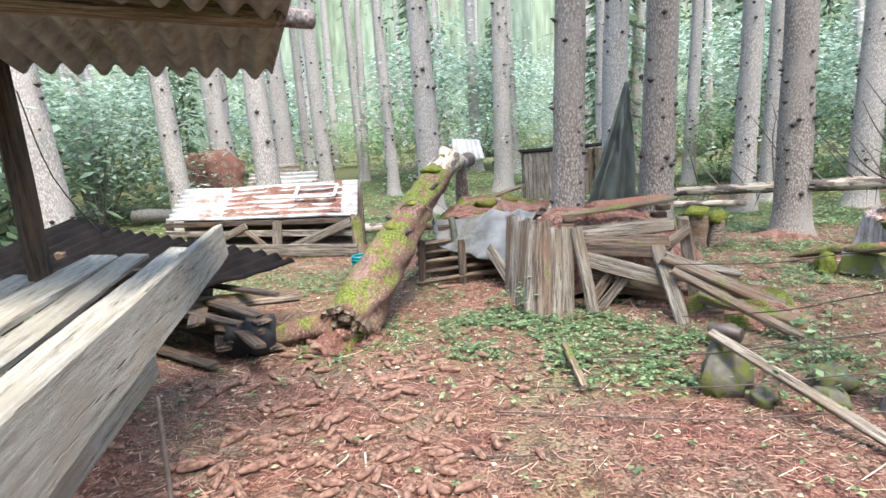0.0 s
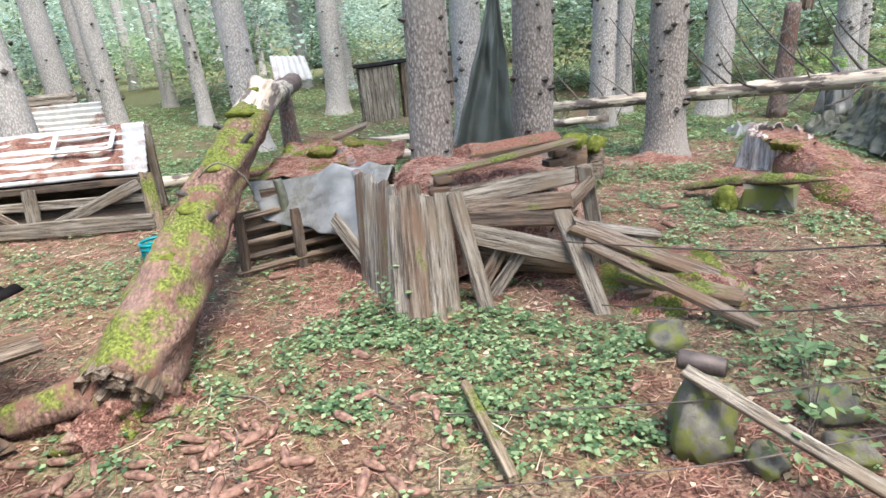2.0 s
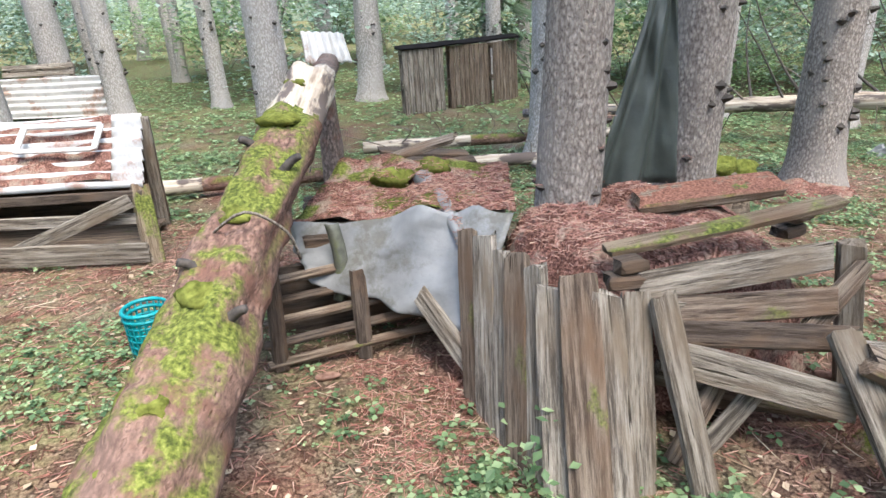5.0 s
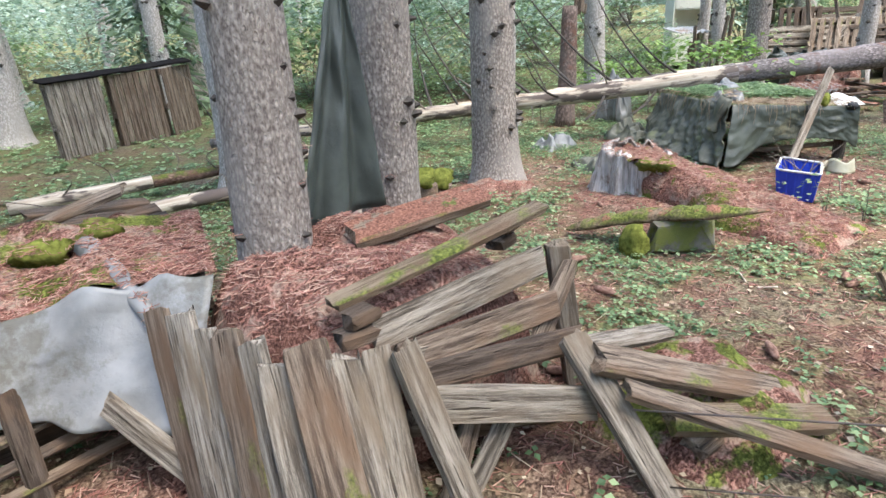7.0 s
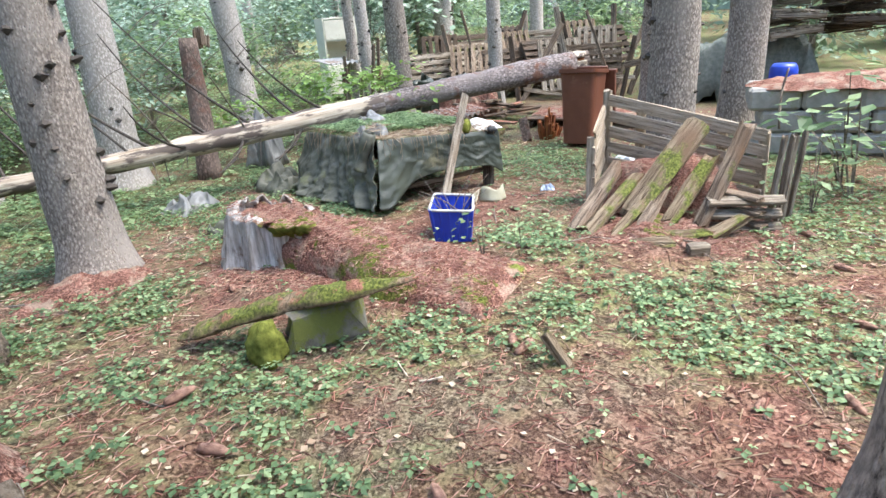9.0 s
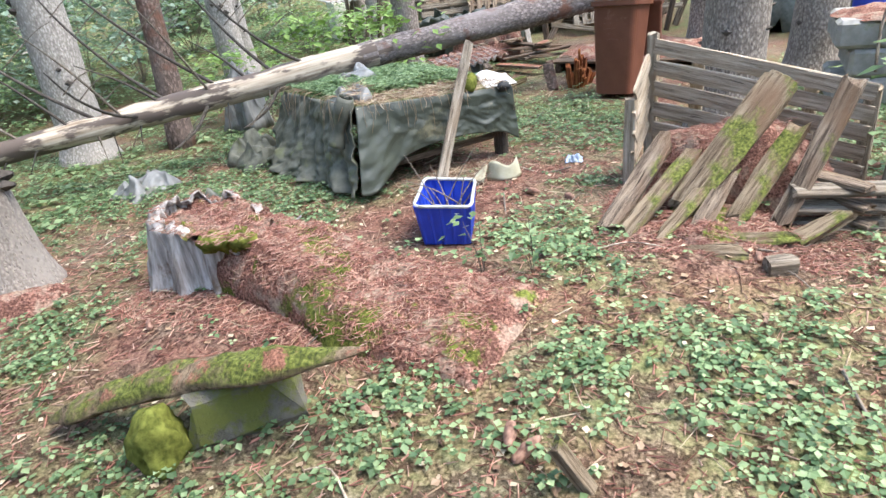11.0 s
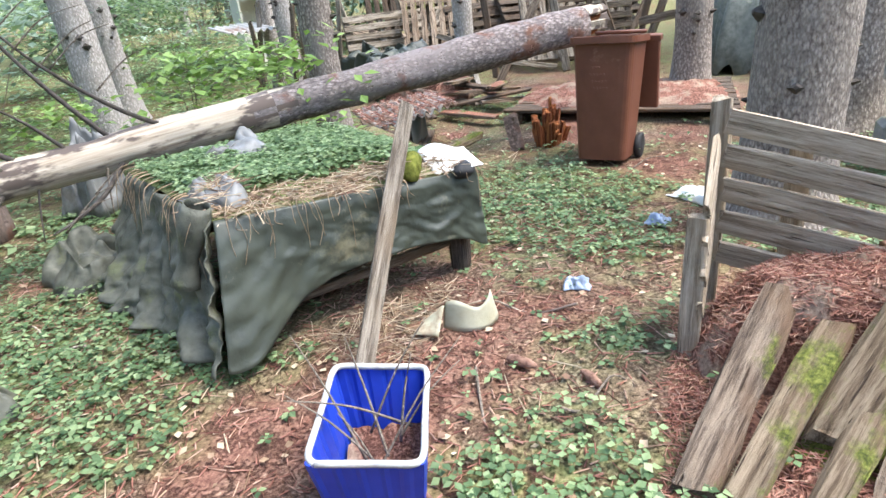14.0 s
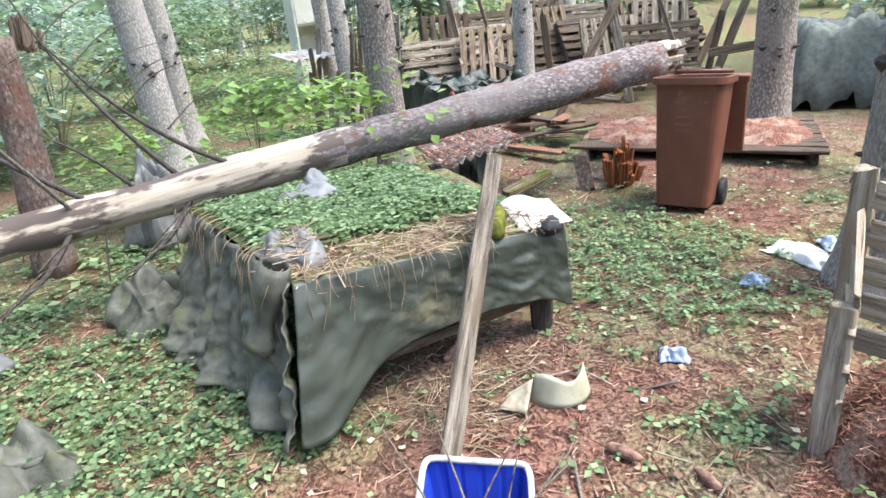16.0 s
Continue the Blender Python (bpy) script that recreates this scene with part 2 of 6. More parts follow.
ROOF_WHITE = plain("white_corrugated_plastic", (0.34, 0.33, 0.31), (0.52, 0.51, 0.48), 0.6, scale=7, dirt=(0.2, 0.13, 0.10), dirt_at=0.57)
ROOF_PALE = plain("pale_corrugated_plastic", (0.36, 0.345, 0.31), (0.52, 0.50, 0.455), 0.6, scale=5, dirt=(0.2, 0.13, 0.09), dirt_at=0.56)
ROOF_GREY = plain("grey_corrugated_fibre", (0.17, 0.155, 0.14), (0.33, 0.31, 0.28), 0.85, scale=9, dirt=(0.1, 0.09, 0.06), dirt_at=0.6)
ROOF_BLACK = plain("black_corrugated_bitumen", (0.006, 0.005, 0.005), (0.014, 0.012, 0.011), 0.95, scale=6, spec=0.05)
TARP_GREEN = plain("dark_green_tarpaulin", (0.028, 0.034, 0.025), (0.058, 0.066, 0.048), 0.45, scale=5, bump=0.5, dirt=(0.13, 0.12, 0.075), dirt_at=0.63)
TARP_GREY = plain("grey_plastic_sheet", (0.135, 0.137, 0.13), (0.215, 0.213, 0.2), 0.5, scale=6, bump=0.4, dirt=(0.075, 0.07, 0.055), dirt_at=0.58)
TARP_DULL = plain("mottled_old_tarpaulin", (0.045, 0.048, 0.034), (0.13, 0.13, 0.098), 0.6, scale=14, bump=0.7, dirt=(0.085, 0.09, 0.045), dirt_at=0.6)
TARP_DARK = plain("charcoal_tarpaulin", (0.03, 0.036, 0.03), (0.065, 0.075, 0.062), 0.5, scale=5, bump=0.4)
NET = plain("grey_green_netting", (0.085, 0.1, 0.085), (0.18, 0.195, 0.17), 0.8, scale=16, bump=0.9)
BIN_BROWN = plain("brown_bin_plastic", (0.125, 0.042, 0.022), (0.17, 0.062, 0.034), 0.5, scale=6, bump=0.08, dirt=(0.2, 0.1, 0.065), dirt_at=0.66)
BLUE = plain("blue_crate_plastic", (0.012, 0.037, 0.32), (0.018, 0.055, 0.43), 0.4, scale=6, bump=0.05, dirt=(0.05, 0.06, 0.16), dirt_at=0.66)
RIM = plain("dirty_crate_rim", (0.25, 0.25, 0.24), (0.5, 0.5, 0.47), 0.6, scale=18, bump=0.2)
TEAL = plain("teal_basket_plastic", (0.0, 0.16, 0.17), (0.0, 0.23, 0.24), 0.4, scale=6, bump=0.05)
CONCRETE = plain("grey_concrete", (0.19, 0.185, 0.165), (0.33, 0.32, 0.29), 0.9, scale=9, bump=0.6, dirt=(0.13, 0.14, 0.07), dirt_at=0.6)
CONCRETE_MOSS = plain("mossy_concrete", (0.08, 0.072, 0.058), (0.17, 0.155, 0.12), 0.95, scale=14, bump=1.0, dirt=(0.085, 0.092, 0.02), dirt_at=0.5)
MOSS_MAT = plain("cushion_moss", (0.06, 0.07, 0.014), (0.19, 0.2, 0.045), 1.0, scale=30, bump=1.0, spec=0.05)
STUMP_GREY = wood("silver_weathered_stump", (0.14, 0.125, 0.115), (0.58, 0.54, 0.52), brown=(0.3, 0.25, 0.22))
STUMP_BARE = plain("bare_silver_wood", (0.15, 0.125, 0.105), (0.60, 0.55, 0.50), 0.85, scale=11, bump=1.0, squash=(3, 3, 0.3), dirt=(0.12, 0.085, 0.06), dirt_at=0.62)
PAPER = plain("white_paper", (0.7, 0.69, 0.65), (0.82, 0.81, 0.78), 0.8, scale=5, bump=0.1)
CARD = plain("yellowed_plastic", (0.3, 0.285, 0.19), (0.46, 0.44, 0.32), 0.6, scale=8, bump=0.2, dirt=(0.2, 0.15, 0.1), dirt_at=0.6)
BLUE_FILM = plain("pale_blue_film", (0.2, 0.26, 0.36), (0.4, 0.46, 0.55), 0.35, scale=12, bump=0.2)
RUST = plain("dark_rusty_metal", (0.05, 0.04, 0.035), (0.13, 0.1, 0.085), 0.6, 0.4, scale=14, bump=0.3)
RUBBER = plain("black_rubber", (0.012, 0.012, 0.012), (0.03, 0.03, 0.03), 0.7, scale=12, bump=0.1)
CABINET = plain("cream_cabinet_enamel", (0.55, 0.52, 0.42), (0.68, 0.65, 0.55), 0.5, scale=4, bump=0.1, dirt=(0.3, 0.25, 0.17), dirt_at=0.64)
CONE = plain("pine_cone_scales", (0.10, 0.045, 0.03), (0.31, 0.18, 0.125), 0.85, scale=60, bump=1.0, squash=(0.5, 1, 1))
# Greens lightened beyond real foliage to paint in the haze of distance.
WOODLAND = plain("hazy_distant_woodland", (0.13, 0.165, 0.11), (0.34, 0.39, 0.28), 1.0, scale=0.5, bump=0.0, squash=(3, 3, 0.5), dirt=(0.16, 0.15, 0.12), dirt_at=0.6, spec=0.0)

# ---- mesh helpers ----


def mesh_of(name, verts, faces, *mats, smooth=False):
    me = bpy.data.meshes.new(name)
    me.from_pydata([tuple(v) for v in verts], [], faces)
    for m in mats:
        me.materials.append(m)
    if smooth:
        me.polygons.foreach_set("use_smooth", [True] * len(me.polygons))
    me.update()
    return me


def base(name, at=(0, 0, 0), **tags):
    ob = new(name)
    ob.location = at
    ob.empty_display_size = 0.1
    return tagged(ob, **tags)


def under(part, parent):
    """Makes part a child that keeps its place in the world."""
    part.parent = parent
    part.matrix_parent_inverse = Matrix.Translation(-parent.location)
    return part


def fbm(x, y, z=0.0, s=1.0, octaves=3):
    return noise.fractal(Vector((x * s, y * s, z * s)), 1.0, 2.0, octaves)


def ring_mesh(name, centres, radii, segs, *mats, rough=0.0, freq=3.0, seed=0.0, squash=1.0, caps=True):
    """A tube through centres with a radius at each, its skin uneven by rough."""
    verts, faces = [], []
    n = len(centres)
    for i, (c, r) in enumerate(zip(centres, radii)):
        c = Vector(c)
        a, b = Vector(centres[max(i - 1, 0)]), Vector(centres[min(i + 1, n - 1)])
        d = (b - a).normalized()
        u = d.orthogonal().normalized() if abs(d.z) > 0.9 else d.cross(Vector((0, 0, 1))).normalized()
        if abs(d.z) > 0.9:
            u = (Vector((1, 0, 0)) - d * d.x).normalized()
        v = d.cross(u)
        for k in range(segs):
            t = 2 * math.pi * k / segs
            q = u * math.cos(t) + v * math.sin(t) * squash
            rr = r * (1 + rough * fbm(q.x * 1.3 + seed, q.y * 1.3 + c.length * freq * 0.3, q.z * 1.3 + c.z * freq * 0.3, 1.0))
            verts.append(c + q * rr)
    for i in range(n - 1):
        for k in range(segs):
            k2 = (k + 1) % segs
            faces.append((i * segs + k, i * segs + k2, (i + 1) * segs + k2, (i + 1) * segs + k))
    if caps:
        faces.append(tuple(range(segs))[::-1])
        faces.append(tuple(range((n - 1) * segs, n * segs)))
    return mesh_of(name, verts, faces, *mats, smooth=True)


def frame_along(p0, p1, face=(0, 0, 1)):
    """A pose at p0 with x towards p1 and z as near to face as can be."""
    p0, p1 = Vector(p0), Vector(p1)
    x = (p1 - p0).normalized()
    z = Vector(face)
    z = (z - x * z.dot(x)).normalized()
    y = z.cross(x)
    m = Matrix((x, y, z)).transposed().to_4x4()
    m.translation = p0
    return m


plank_count = [0]


def plank(name, p0, p1, width, thick, mat, face=(0, 0, 1), parent=None, worn=0.012, **tags):
    """A sawn board from p0 to p1, with chamfered worn edges, split ends and a slight warp. face: the way its broad side looks."""
    plank_count[0] += 1
    rng = random.Random(plank_count[0])
    length = (Vector(p1) - Vector(p0)).length
    steps = max(4, int(length / 0.16))
    ch = min(thick, width) * 0.18
    hw, ht = width / 2, thick / 2
    prof = [(-hw, -ht + ch), (-hw + ch, -ht), (hw * 0.2, -ht), (hw - ch, -ht), (hw, -ht + ch), (hw, ht - ch), (hw - ch, ht), (-hw * 0.2, ht), (-hw + ch, ht), (-hw, ht - ch)]
    verts, faces = [], []
    s = rng.random() * 90
    for i in range(steps + 1):
        x = length * i / steps
        end = i in (0, steps)
        bow = fbm(s, x, 0, 0.6) * worn * 0.8
        for j, (y, z) in enumerate(prof):
            dx = (rng.random() - 0.5) * worn * 2.6 if end else 0
            k = 1 - (0.06 if end else 0)
            verts.append((x + dx, y * k + worn * 0.45 * fbm(x * 2 + s, j * 1.7, s, 1.0), z * k + bow + worn * 0.3 * fbm(x * 3 + s, j * 2.3, 4, 1.0)))
    m = len(prof)
    for i in range(steps):
        for j in range(m):
            j2 = (j + 1) % m
            faces.append((i * m + j, (i + 1) * m + j, (i + 1) * m + j2, i * m + j2))
    faces.append(tuple(range(m)))
    faces.append(tuple(range(steps * m, (steps + 1) * m))[::-1])
    ob = new(name, mesh_of(name, verts, faces, mat))
    ob.matrix_world = frame_along(p0, p1, face)
    if parent:
        under(ob, parent)
    return tagged(ob, **tags)


def sheet(name, fn, nu, nv, mat, thick=0.004, smooth=True):
    """A skin fn(u, v) over the unit square, given thickness."""
    verts = [fn(i / nu, j / nv) for j in range(nv + 1) for i in range(nu + 1)]
    faces = [(j * (nu + 1) + i, j * (nu + 1) + i + 1, (j + 1) * (nu + 1) + i + 1, (j + 1) * (nu + 1) + i) for j in range(nv) for i in range(nu)]
    ob = new(name, mesh_of(name, verts, faces, mat, smooth=smooth))
    if thick:
        s = ob.modifiers.new("thickness", "SOLIDIFY")
        s.thickness, s.offset = thick, 0
    return ob


def corrugated(name, a, b, c, d, waves, depth, mat, wear=0.01, **tags):
    """A corrugated sheet with corners a, b (one end, across the waves) and d, c (the other end)."""
    a, b, c, d = (Vector(p) for p in (a, b, c, d))
    nrm = (b - a).cross(d - a).normalized()

    def fn(u, v):
        p = (a * (1 - u) + b * u) * (1 - v) + (d * (1 - u) + c * u) * v
        return p + nrm * (depth * math.sin(u * waves * 2 * math.pi) + wear * 2 * fbm(p.x, p.y, p.z, 1.6))
    return tagged(sheet(name, fn, waves * 8, 10, mat, 0.006), **tags)


def lump(name, at, size, mat, seed=0.0, rough=0.35, turn=0.0, flat=0.0, segs=14):
    """A rounded uneven stone or cushion that stands on the ground."""
    verts, faces = [], []
    rings = segs // 2 + 1
    for i in range(rings + 1):
        th = math.pi * i / rings
        for k in range(segs):
            ph = 2 * math.pi * k / segs
            q = Vector((math.sin(th) * math.cos(ph), math.sin(th) * math.sin(ph), math.cos(th)))
            r = 1 + rough * fbm(q.x + seed, q.y + seed * 0.7, q.z, 1.4)
            p = Vector((q.x * size[0], q.y * size[1], q.z * size[2])) * r
            if flat:
                p.z = max(min(p.z, size[2] * flat), -size[2] * flat)
            verts.append(p)
    for i in range(rings):
        for k in range(segs):
            k2 = (k + 1) % segs
            faces.append((i * segs + k, (i + 1) * segs + k, (i + 1) * segs + k2, i * segs + k2))
    ob = new(name, mesh_of(name, verts, faces, mat, smooth=True))
    ob.matrix_world = pose(*at, 0, 0, turn)
    return ob


def wire(name, points, radius, mat, parent=None, segs=5):
    """A thin bent rod through points."""
    pts = [Vector(p) for p in points]
    fine = []
    for i in range(len(pts) - 1):
        for k in range(4):
            t = k / 4
            p0, p1, p2, p3 = pts[max(i - 1, 0)], pts[i], pts[i + 1], pts[min(i + 2, len(pts) - 1)]
            fine.append(0.5 * (2 * p1 + (p2 - p0) * t + (2 * p0 - 5 * p1 + 4 * p2 - p3) * t * t + (3 * p1 - p0 - 3 * p2 + p3) * t ** 3))
    fine.append(pts[-1])
    r = radius if isinstance(radius, (list, tuple)) else (radius, radius)
    radii = [r[0] + (r[1] - r[0]) * i / (len(fine) - 1) for i in range(len(fine))]
    ob = new(name, ring_mesh(name, fine, radii, segs, mat))
    if parent:
        under(ob, parent)
    return ob

# ---- the ground ----


def smooth_step(a, b, x):
    t = max(0.0, min(1.0, (x - a) / (b - a)))
    return t * t * (3 - 2 * t)


def hump(x, y, cx, cy, rx, ry, h):
    d = ((x - cx) / rx) ** 2 + ((y - cy) / ry) ** 2
    return h * math.exp(-1.6 * d)


def ground_z(x, y):
    z = 0.03 * fbm(x, y, 1.0, 0.9) - 0.01
    z += hump(x, y, 5.4, 5.4, 0.8, 1.2, 0.10) + hump(x, y, 6.75, 3.45, 0.7, 0.9, 0.10)
    z += hump(x, y, 2.2, 5.6, 1.3, 1.0, 0.25) + hump(x, y, 11.7, 4.6, 1.0, 1.3, 0.12)
    far = max(0.0, math.hypot(x - 4, y - 5) - 16)
    return z + 0.4 * fbm(x, y, 3.0, 0.06) * min(1, far / 12) + 0.012 * far


def cover(x, y):
    """How thickly green plants grow at a place, 0 to 1."""
    c = 0.46 + 0.7 * fbm(x, y, 7.0, 0.6) + 0.55 * fbm(x, y, 2.0, 2.1)
    c -= 0.75 * smooth_step(2.9, 1.2, math.hypot((x - 0.6) * 0.6, y - 0.6))
    c += hump(x, y, 1.5, 3.3, 0.9, 0.55, 0.32) + hump(x, y, 0.4, 4.7, 0.5, 0.7, 0.3)
    c -= hump(x, y, 1.9, 5.2, 1.1, 0.9, 1.3) + hump(x, y, 5.4, 5.2, 0.55, 1.1, 0.9) + hump(x, y, 6.6, 3.5, 0.6, 0.6, 1.0)
    c -= hump(x, y, 7.3, 5.2, 0.6, 0.5, 0.8) + hump(x, y, -1.3, 3.0, 0.8, 1.5, 0.9) + hump(x, y, 4.9, 7.2, 0.5, 0.4, 0.7)
    c += hump(x, y, 6.7, 7.2, 0.9, 1.0, 0.6) + hump(x, y, -1.0, 5.8, 1.0, 0.9, 0.35) + hump(x, y, 5.2, 3.3, 1.2, 1.0, 0.1) + hump(x, y, 8.8, 4.6, 1.0, 0.9, 0.25)
    c += 0.35 * smooth_step(6.8, 8.5, y) - hump(x, y, 5.0, 7.3, 0.8, 0.5, 0.4)
    c += 0.35 * smooth_step(9.0, 13.0, math.hypot(x - 4, y - 4.5))
    c += hump(x, y, 5.9, 4.2, 0.8, 0.8, 0.3) + hump(x, y, 4.7, 3.4, 0.9, 0.7, 0.12) + hump(x, y, 8.3, 5.0, 0.9, 0.8, 0.25) + hump(x, y, 6.2, 6.3, 0.7, 0.8, 0.3) + hump(x, y, 4.5, 6.4, 0.7, 0.7, 0.6)
    return max(0.0, min(1.0, c))


def axis_steps(lo, hi, fine, reach):
    a = list(np.arange(lo, hi + fine / 2, fine))
    step, x = fine, hi
    up = []
    while x < hi + reach:
        step *= 1.28
        x += step
        up.append(x)
    down = [lo + hi - v for v in up][::-1]
    return down + a + up


gx, gy = axis_steps(-5.0, 13.0, 0.1, 300), axis_steps(-2.0, 13.0, 0.1, 300)
g_verts = [(x, y, ground_z(x, y)) for y in gy for x in gx]
nx = len(gx)
g_faces = [(j * nx + i, j * nx + i + 1, (j + 1) * nx + i + 1, (j + 1) * nx + i) for j in range(len(gy) - 1) for i in range(nx - 1)]
g_mesh = mesh_of("ground", g_verts, g_faces, GROUND, smooth=True)
g_att = g_mesh.attributes.new("cover", "FLOAT", "POINT")
g_att.data.foreach_set("value", [cover(v[0], v[1]) for v in g_verts])
tagged(new("ground", g_mesh), "forest floor of red needles, twigs and low green plants", "ground", kind="structure")

# Far woodland that closes the place, haze painted into its pale green
seg = 96
b_verts = []
for k in range(seg):
    t = 2 * math.pi * k / seg
    r = 70 + 4 * math.sin(k * 2.1)
    for z in (-1.0, 12.0, 26.0 + 3 * math.sin(k * 1.3) + 2 * math.sin(k * 3.7)):
        b_verts.append((4 + r * math.cos(t), 5 + r * math.sin(t), z))
b_faces = [(3 * k + j, 3 * ((k + 1) % seg) + j, 3 * ((k + 1) % seg) + j + 1, 3 * k + j + 1) for k in range(seg) for j in range(2)]
tagged(new("backdrop", mesh_of("backdrop", b_verts, b_faces, WOODLAND)), "distant green spruce woodland, lightened for haze", "woodland", kind="structure")

# ---- trees ----


def crown_mesh(name, seed, low, high, reach, count, mat, leaves=16, size=0.5):
    """Drooping boughs of needles: many small ragged blades along each bough."""
    rng = random.Random(seed)
    verts, faces = [], []
    for b in range(count):
        f = b / count
        z0 = low + (high - low) * f
        ln = reach * (1 - 0.85 * f) * rng.uniform(0.7, 1.15)
        ang = b * 2.4 + rng.uniform(-0.4, 0.4)
        for k in range(leaves):
            t = (k + 0.6) / leaves
            x = ln * t
            side = rng.choice((-1, 1))
            q = Vector((math.cos(ang) * x, math.sin(ang) * x, z0 - 0.35 * ln * t * t + rng.uniform(-0.08, 0.08)))
            out = Vector((math.cos(ang + side * 0.8), math.sin(ang + side * 0.8), -0.45 + rng.uniform(-0.2, 0.2))).normalized() * size * rng.uniform(0.6, 1.2) * (1.2 - 0.6 * t)
            wd = Vector((-math.sin(ang), math.cos(ang), rng.uniform(-0.3, 0.3))) * size * 0.16
            n = len(verts)
            verts += [q, q + out * 0.5 + wd, q + out, q + out * 0.5 - wd]
            faces.append((n, n + 1, n + 2, n + 3))
    return mesh_of(name, verts, faces, mat)


def stub_mesh(name, seed, r0, r1, height, count, mat, longest=0.035):
    """Dead branch stubs and knots round a trunk."""
    rng = random.Random(seed)
    verts, faces = [], []
    for i in range(count):
        z = 0.5 + (min(height, 7.0) - 0.5) * rng.random()
        a = rng.uniform(0, 2 * math.pi)
        r = r0 + (r1 - r0) * z / height
        d = Vector((math.cos(a), math.sin(a), rng.uniform(-0.1, 0.35))).normalized()
        s = Vector((-math.sin(a), math.cos(a), 0))
        u = d.cross(s)
        p = Vector((math.cos(a) * r * 0.93, math.sin(a) * r * 0.93, z))
        ln = r * 0.12 + rng.random() ** 2 * longest
        w = rng.uniform(0.012, 0.03) * (0.6 + r * 2.4)
        n = len(verts)
        for q, ww in ((p, w * 1.7), (p + d * (ln * 0.4 + 0.012), w * 1.2), (p + d * (ln + 0.015), w * 0.55)):
            verts += [q + s * ww, q + u * ww * 0.8, q - s * ww, q - u * ww * 0.8]
        for L in range(2):
            for k in range(4):
                k2 = (k + 1) % 4
                faces.append((n + L * 4 + k, n + L * 4 + k2, n + L * 4 + 4 + k2, n + L * 4 + 4 + k))
        faces.append((n + 8, n + 9, n + 10, n + 11))
    return mesh_of(name, verts, faces, mat)


CROWNS = [crown_mesh("crown", s, 7.5 + s * 0.5, 17, 2.5, 34, NEEDLE_GREEN, 13, 0.7) for s in range(3)]
THIN_CROWN = crown_mesh("crown", 5, 9.0, 17, 2.2, 14, NEEDLE_GREEN, 11, 0.6)
STUB = plain("dark_branch_stub", (0.03, 0.025, 0.02), (0.09, 0.075, 0.062), 0.95, scale=30, bump=0.4)


def spruce(x, y, r, lean=(0, 0), mat=BARK, seed=0, height=17.0, segs=20, stubs=70, flare=0.35, crown=None, label="tall grey spruce trunk with dead branch stubs"):
    z0 = ground_z(x, y)
    t = base("spruce_tree", (x, y, z0), label=label, category="tree", group="spruce trees of the wood")
    zs = [-0.15, 0.0, 0.06, 0.14, 0.25, 0.4, 0.6, 0.85, 1.1, 1.4, 1.7, 2.0, 2.4, 2.8, 3.3, 4, 5, 6.5, 8.5, 11, 14, height]
    cs = [(lean[0] * z + 0.02 * fbm(seed, z, 0, 0.5), lean[1] * z + 0.02 * fbm(seed, z, 5, 0.5), z) for z in zs]
    rs = [max(0.015, r * (1 - 0.9 * max(z, 0) / height) * (1 + flare * math.exp(-max(z, 0) / 0.16)) * (1 + 0.03 * fbm(seed, z, 9, 2.0))) for z in zs]
    tr = new("trunk", ring_mesh("trunk", cs, rs, segs, mat, rough=0.16 if mat == BARK_ROUGH else 0.06, freq=4, seed=seed * 3.1))
    tr.parent = t
    st = new("branch_stub", stub_mesh("branch_stub", seed, r, r * 0.1, height, stubs, STUB))
    st.parent = t
    tagged(st, kind="stuff")
    shear = Matrix.Identity(4)
    shear[0][2], shear[1][2] = lean
    st.matrix_local = shear
    cr = new("crown", crown or CROWNS[seed % 3])
    cr.parent = t
    tagged(cr, kind="stuff")
    cr.matrix_local = Matrix.Translation((lean[0] * 8, lean[1] * 8, 0)) @ pose(0, 0, 0, 0, 0, seed * 77)
    return t


NEAR_TREES = [
    (1.63, 5.42, 0.175, 0.02, 0.0), (2.76, 6.1, 0.20, 0.02, 0.0), (5.0, 7.4, 0.235, 0.01, 0.03), (-0.15, 11.4, 0.255, -0.02, 0.0),
    (-1.4, 15.5, 0.17, -0.03, 0), (-2.96, 14.5, 0.21, -0.04, 0), (-4.35, 18.3, 0.15, -0.03, 0), (-4.56, 16.7, 0.30, -0.04, 0),
    (-2.85, 9.6, 0.22, -0.04, 0), (-5.9, 15.5, 0.32, -0.05, 0), (-5.05, 10.8, 0.21, -0.04, 0), (-4.2, 5.8, 0.245, -0.06, 0),
    (1.52, 15.2, 0.26, 0.01, 0), (4.1, 15.3, 0.17, 0, 0), (3.05, 9.4, 0.235, 0.01, 0), (5.4, 9.9, 0.20, 0.02, 0), (6.3, 10.9, 0.17, 0.02, 0),
    (6.1, 14.6, 0.17, 0.03, 0), (7.3, 9.7, 0.24, 0.03, 0), (8.78, 3.53, 0.25, 0.02, -0.02), (10.8, 2.82, 0.25, 0.02, -0.03), (12.3, 4.0, 0.19, 0.02, 0),
    (10.55, 7.42, 0.17, 0.0, 0.02), (10.4, 10.3, 0.20, -0.01, 0.05), (11.6, 11.2, 0.17, -0.01, 0.06), (13.4, 6.9, 0.14, 0, 0), (12.7, 9.2, 0.13, 0, 0.02), (12.9, 9.6, 0.11, 0, 0.02),
]
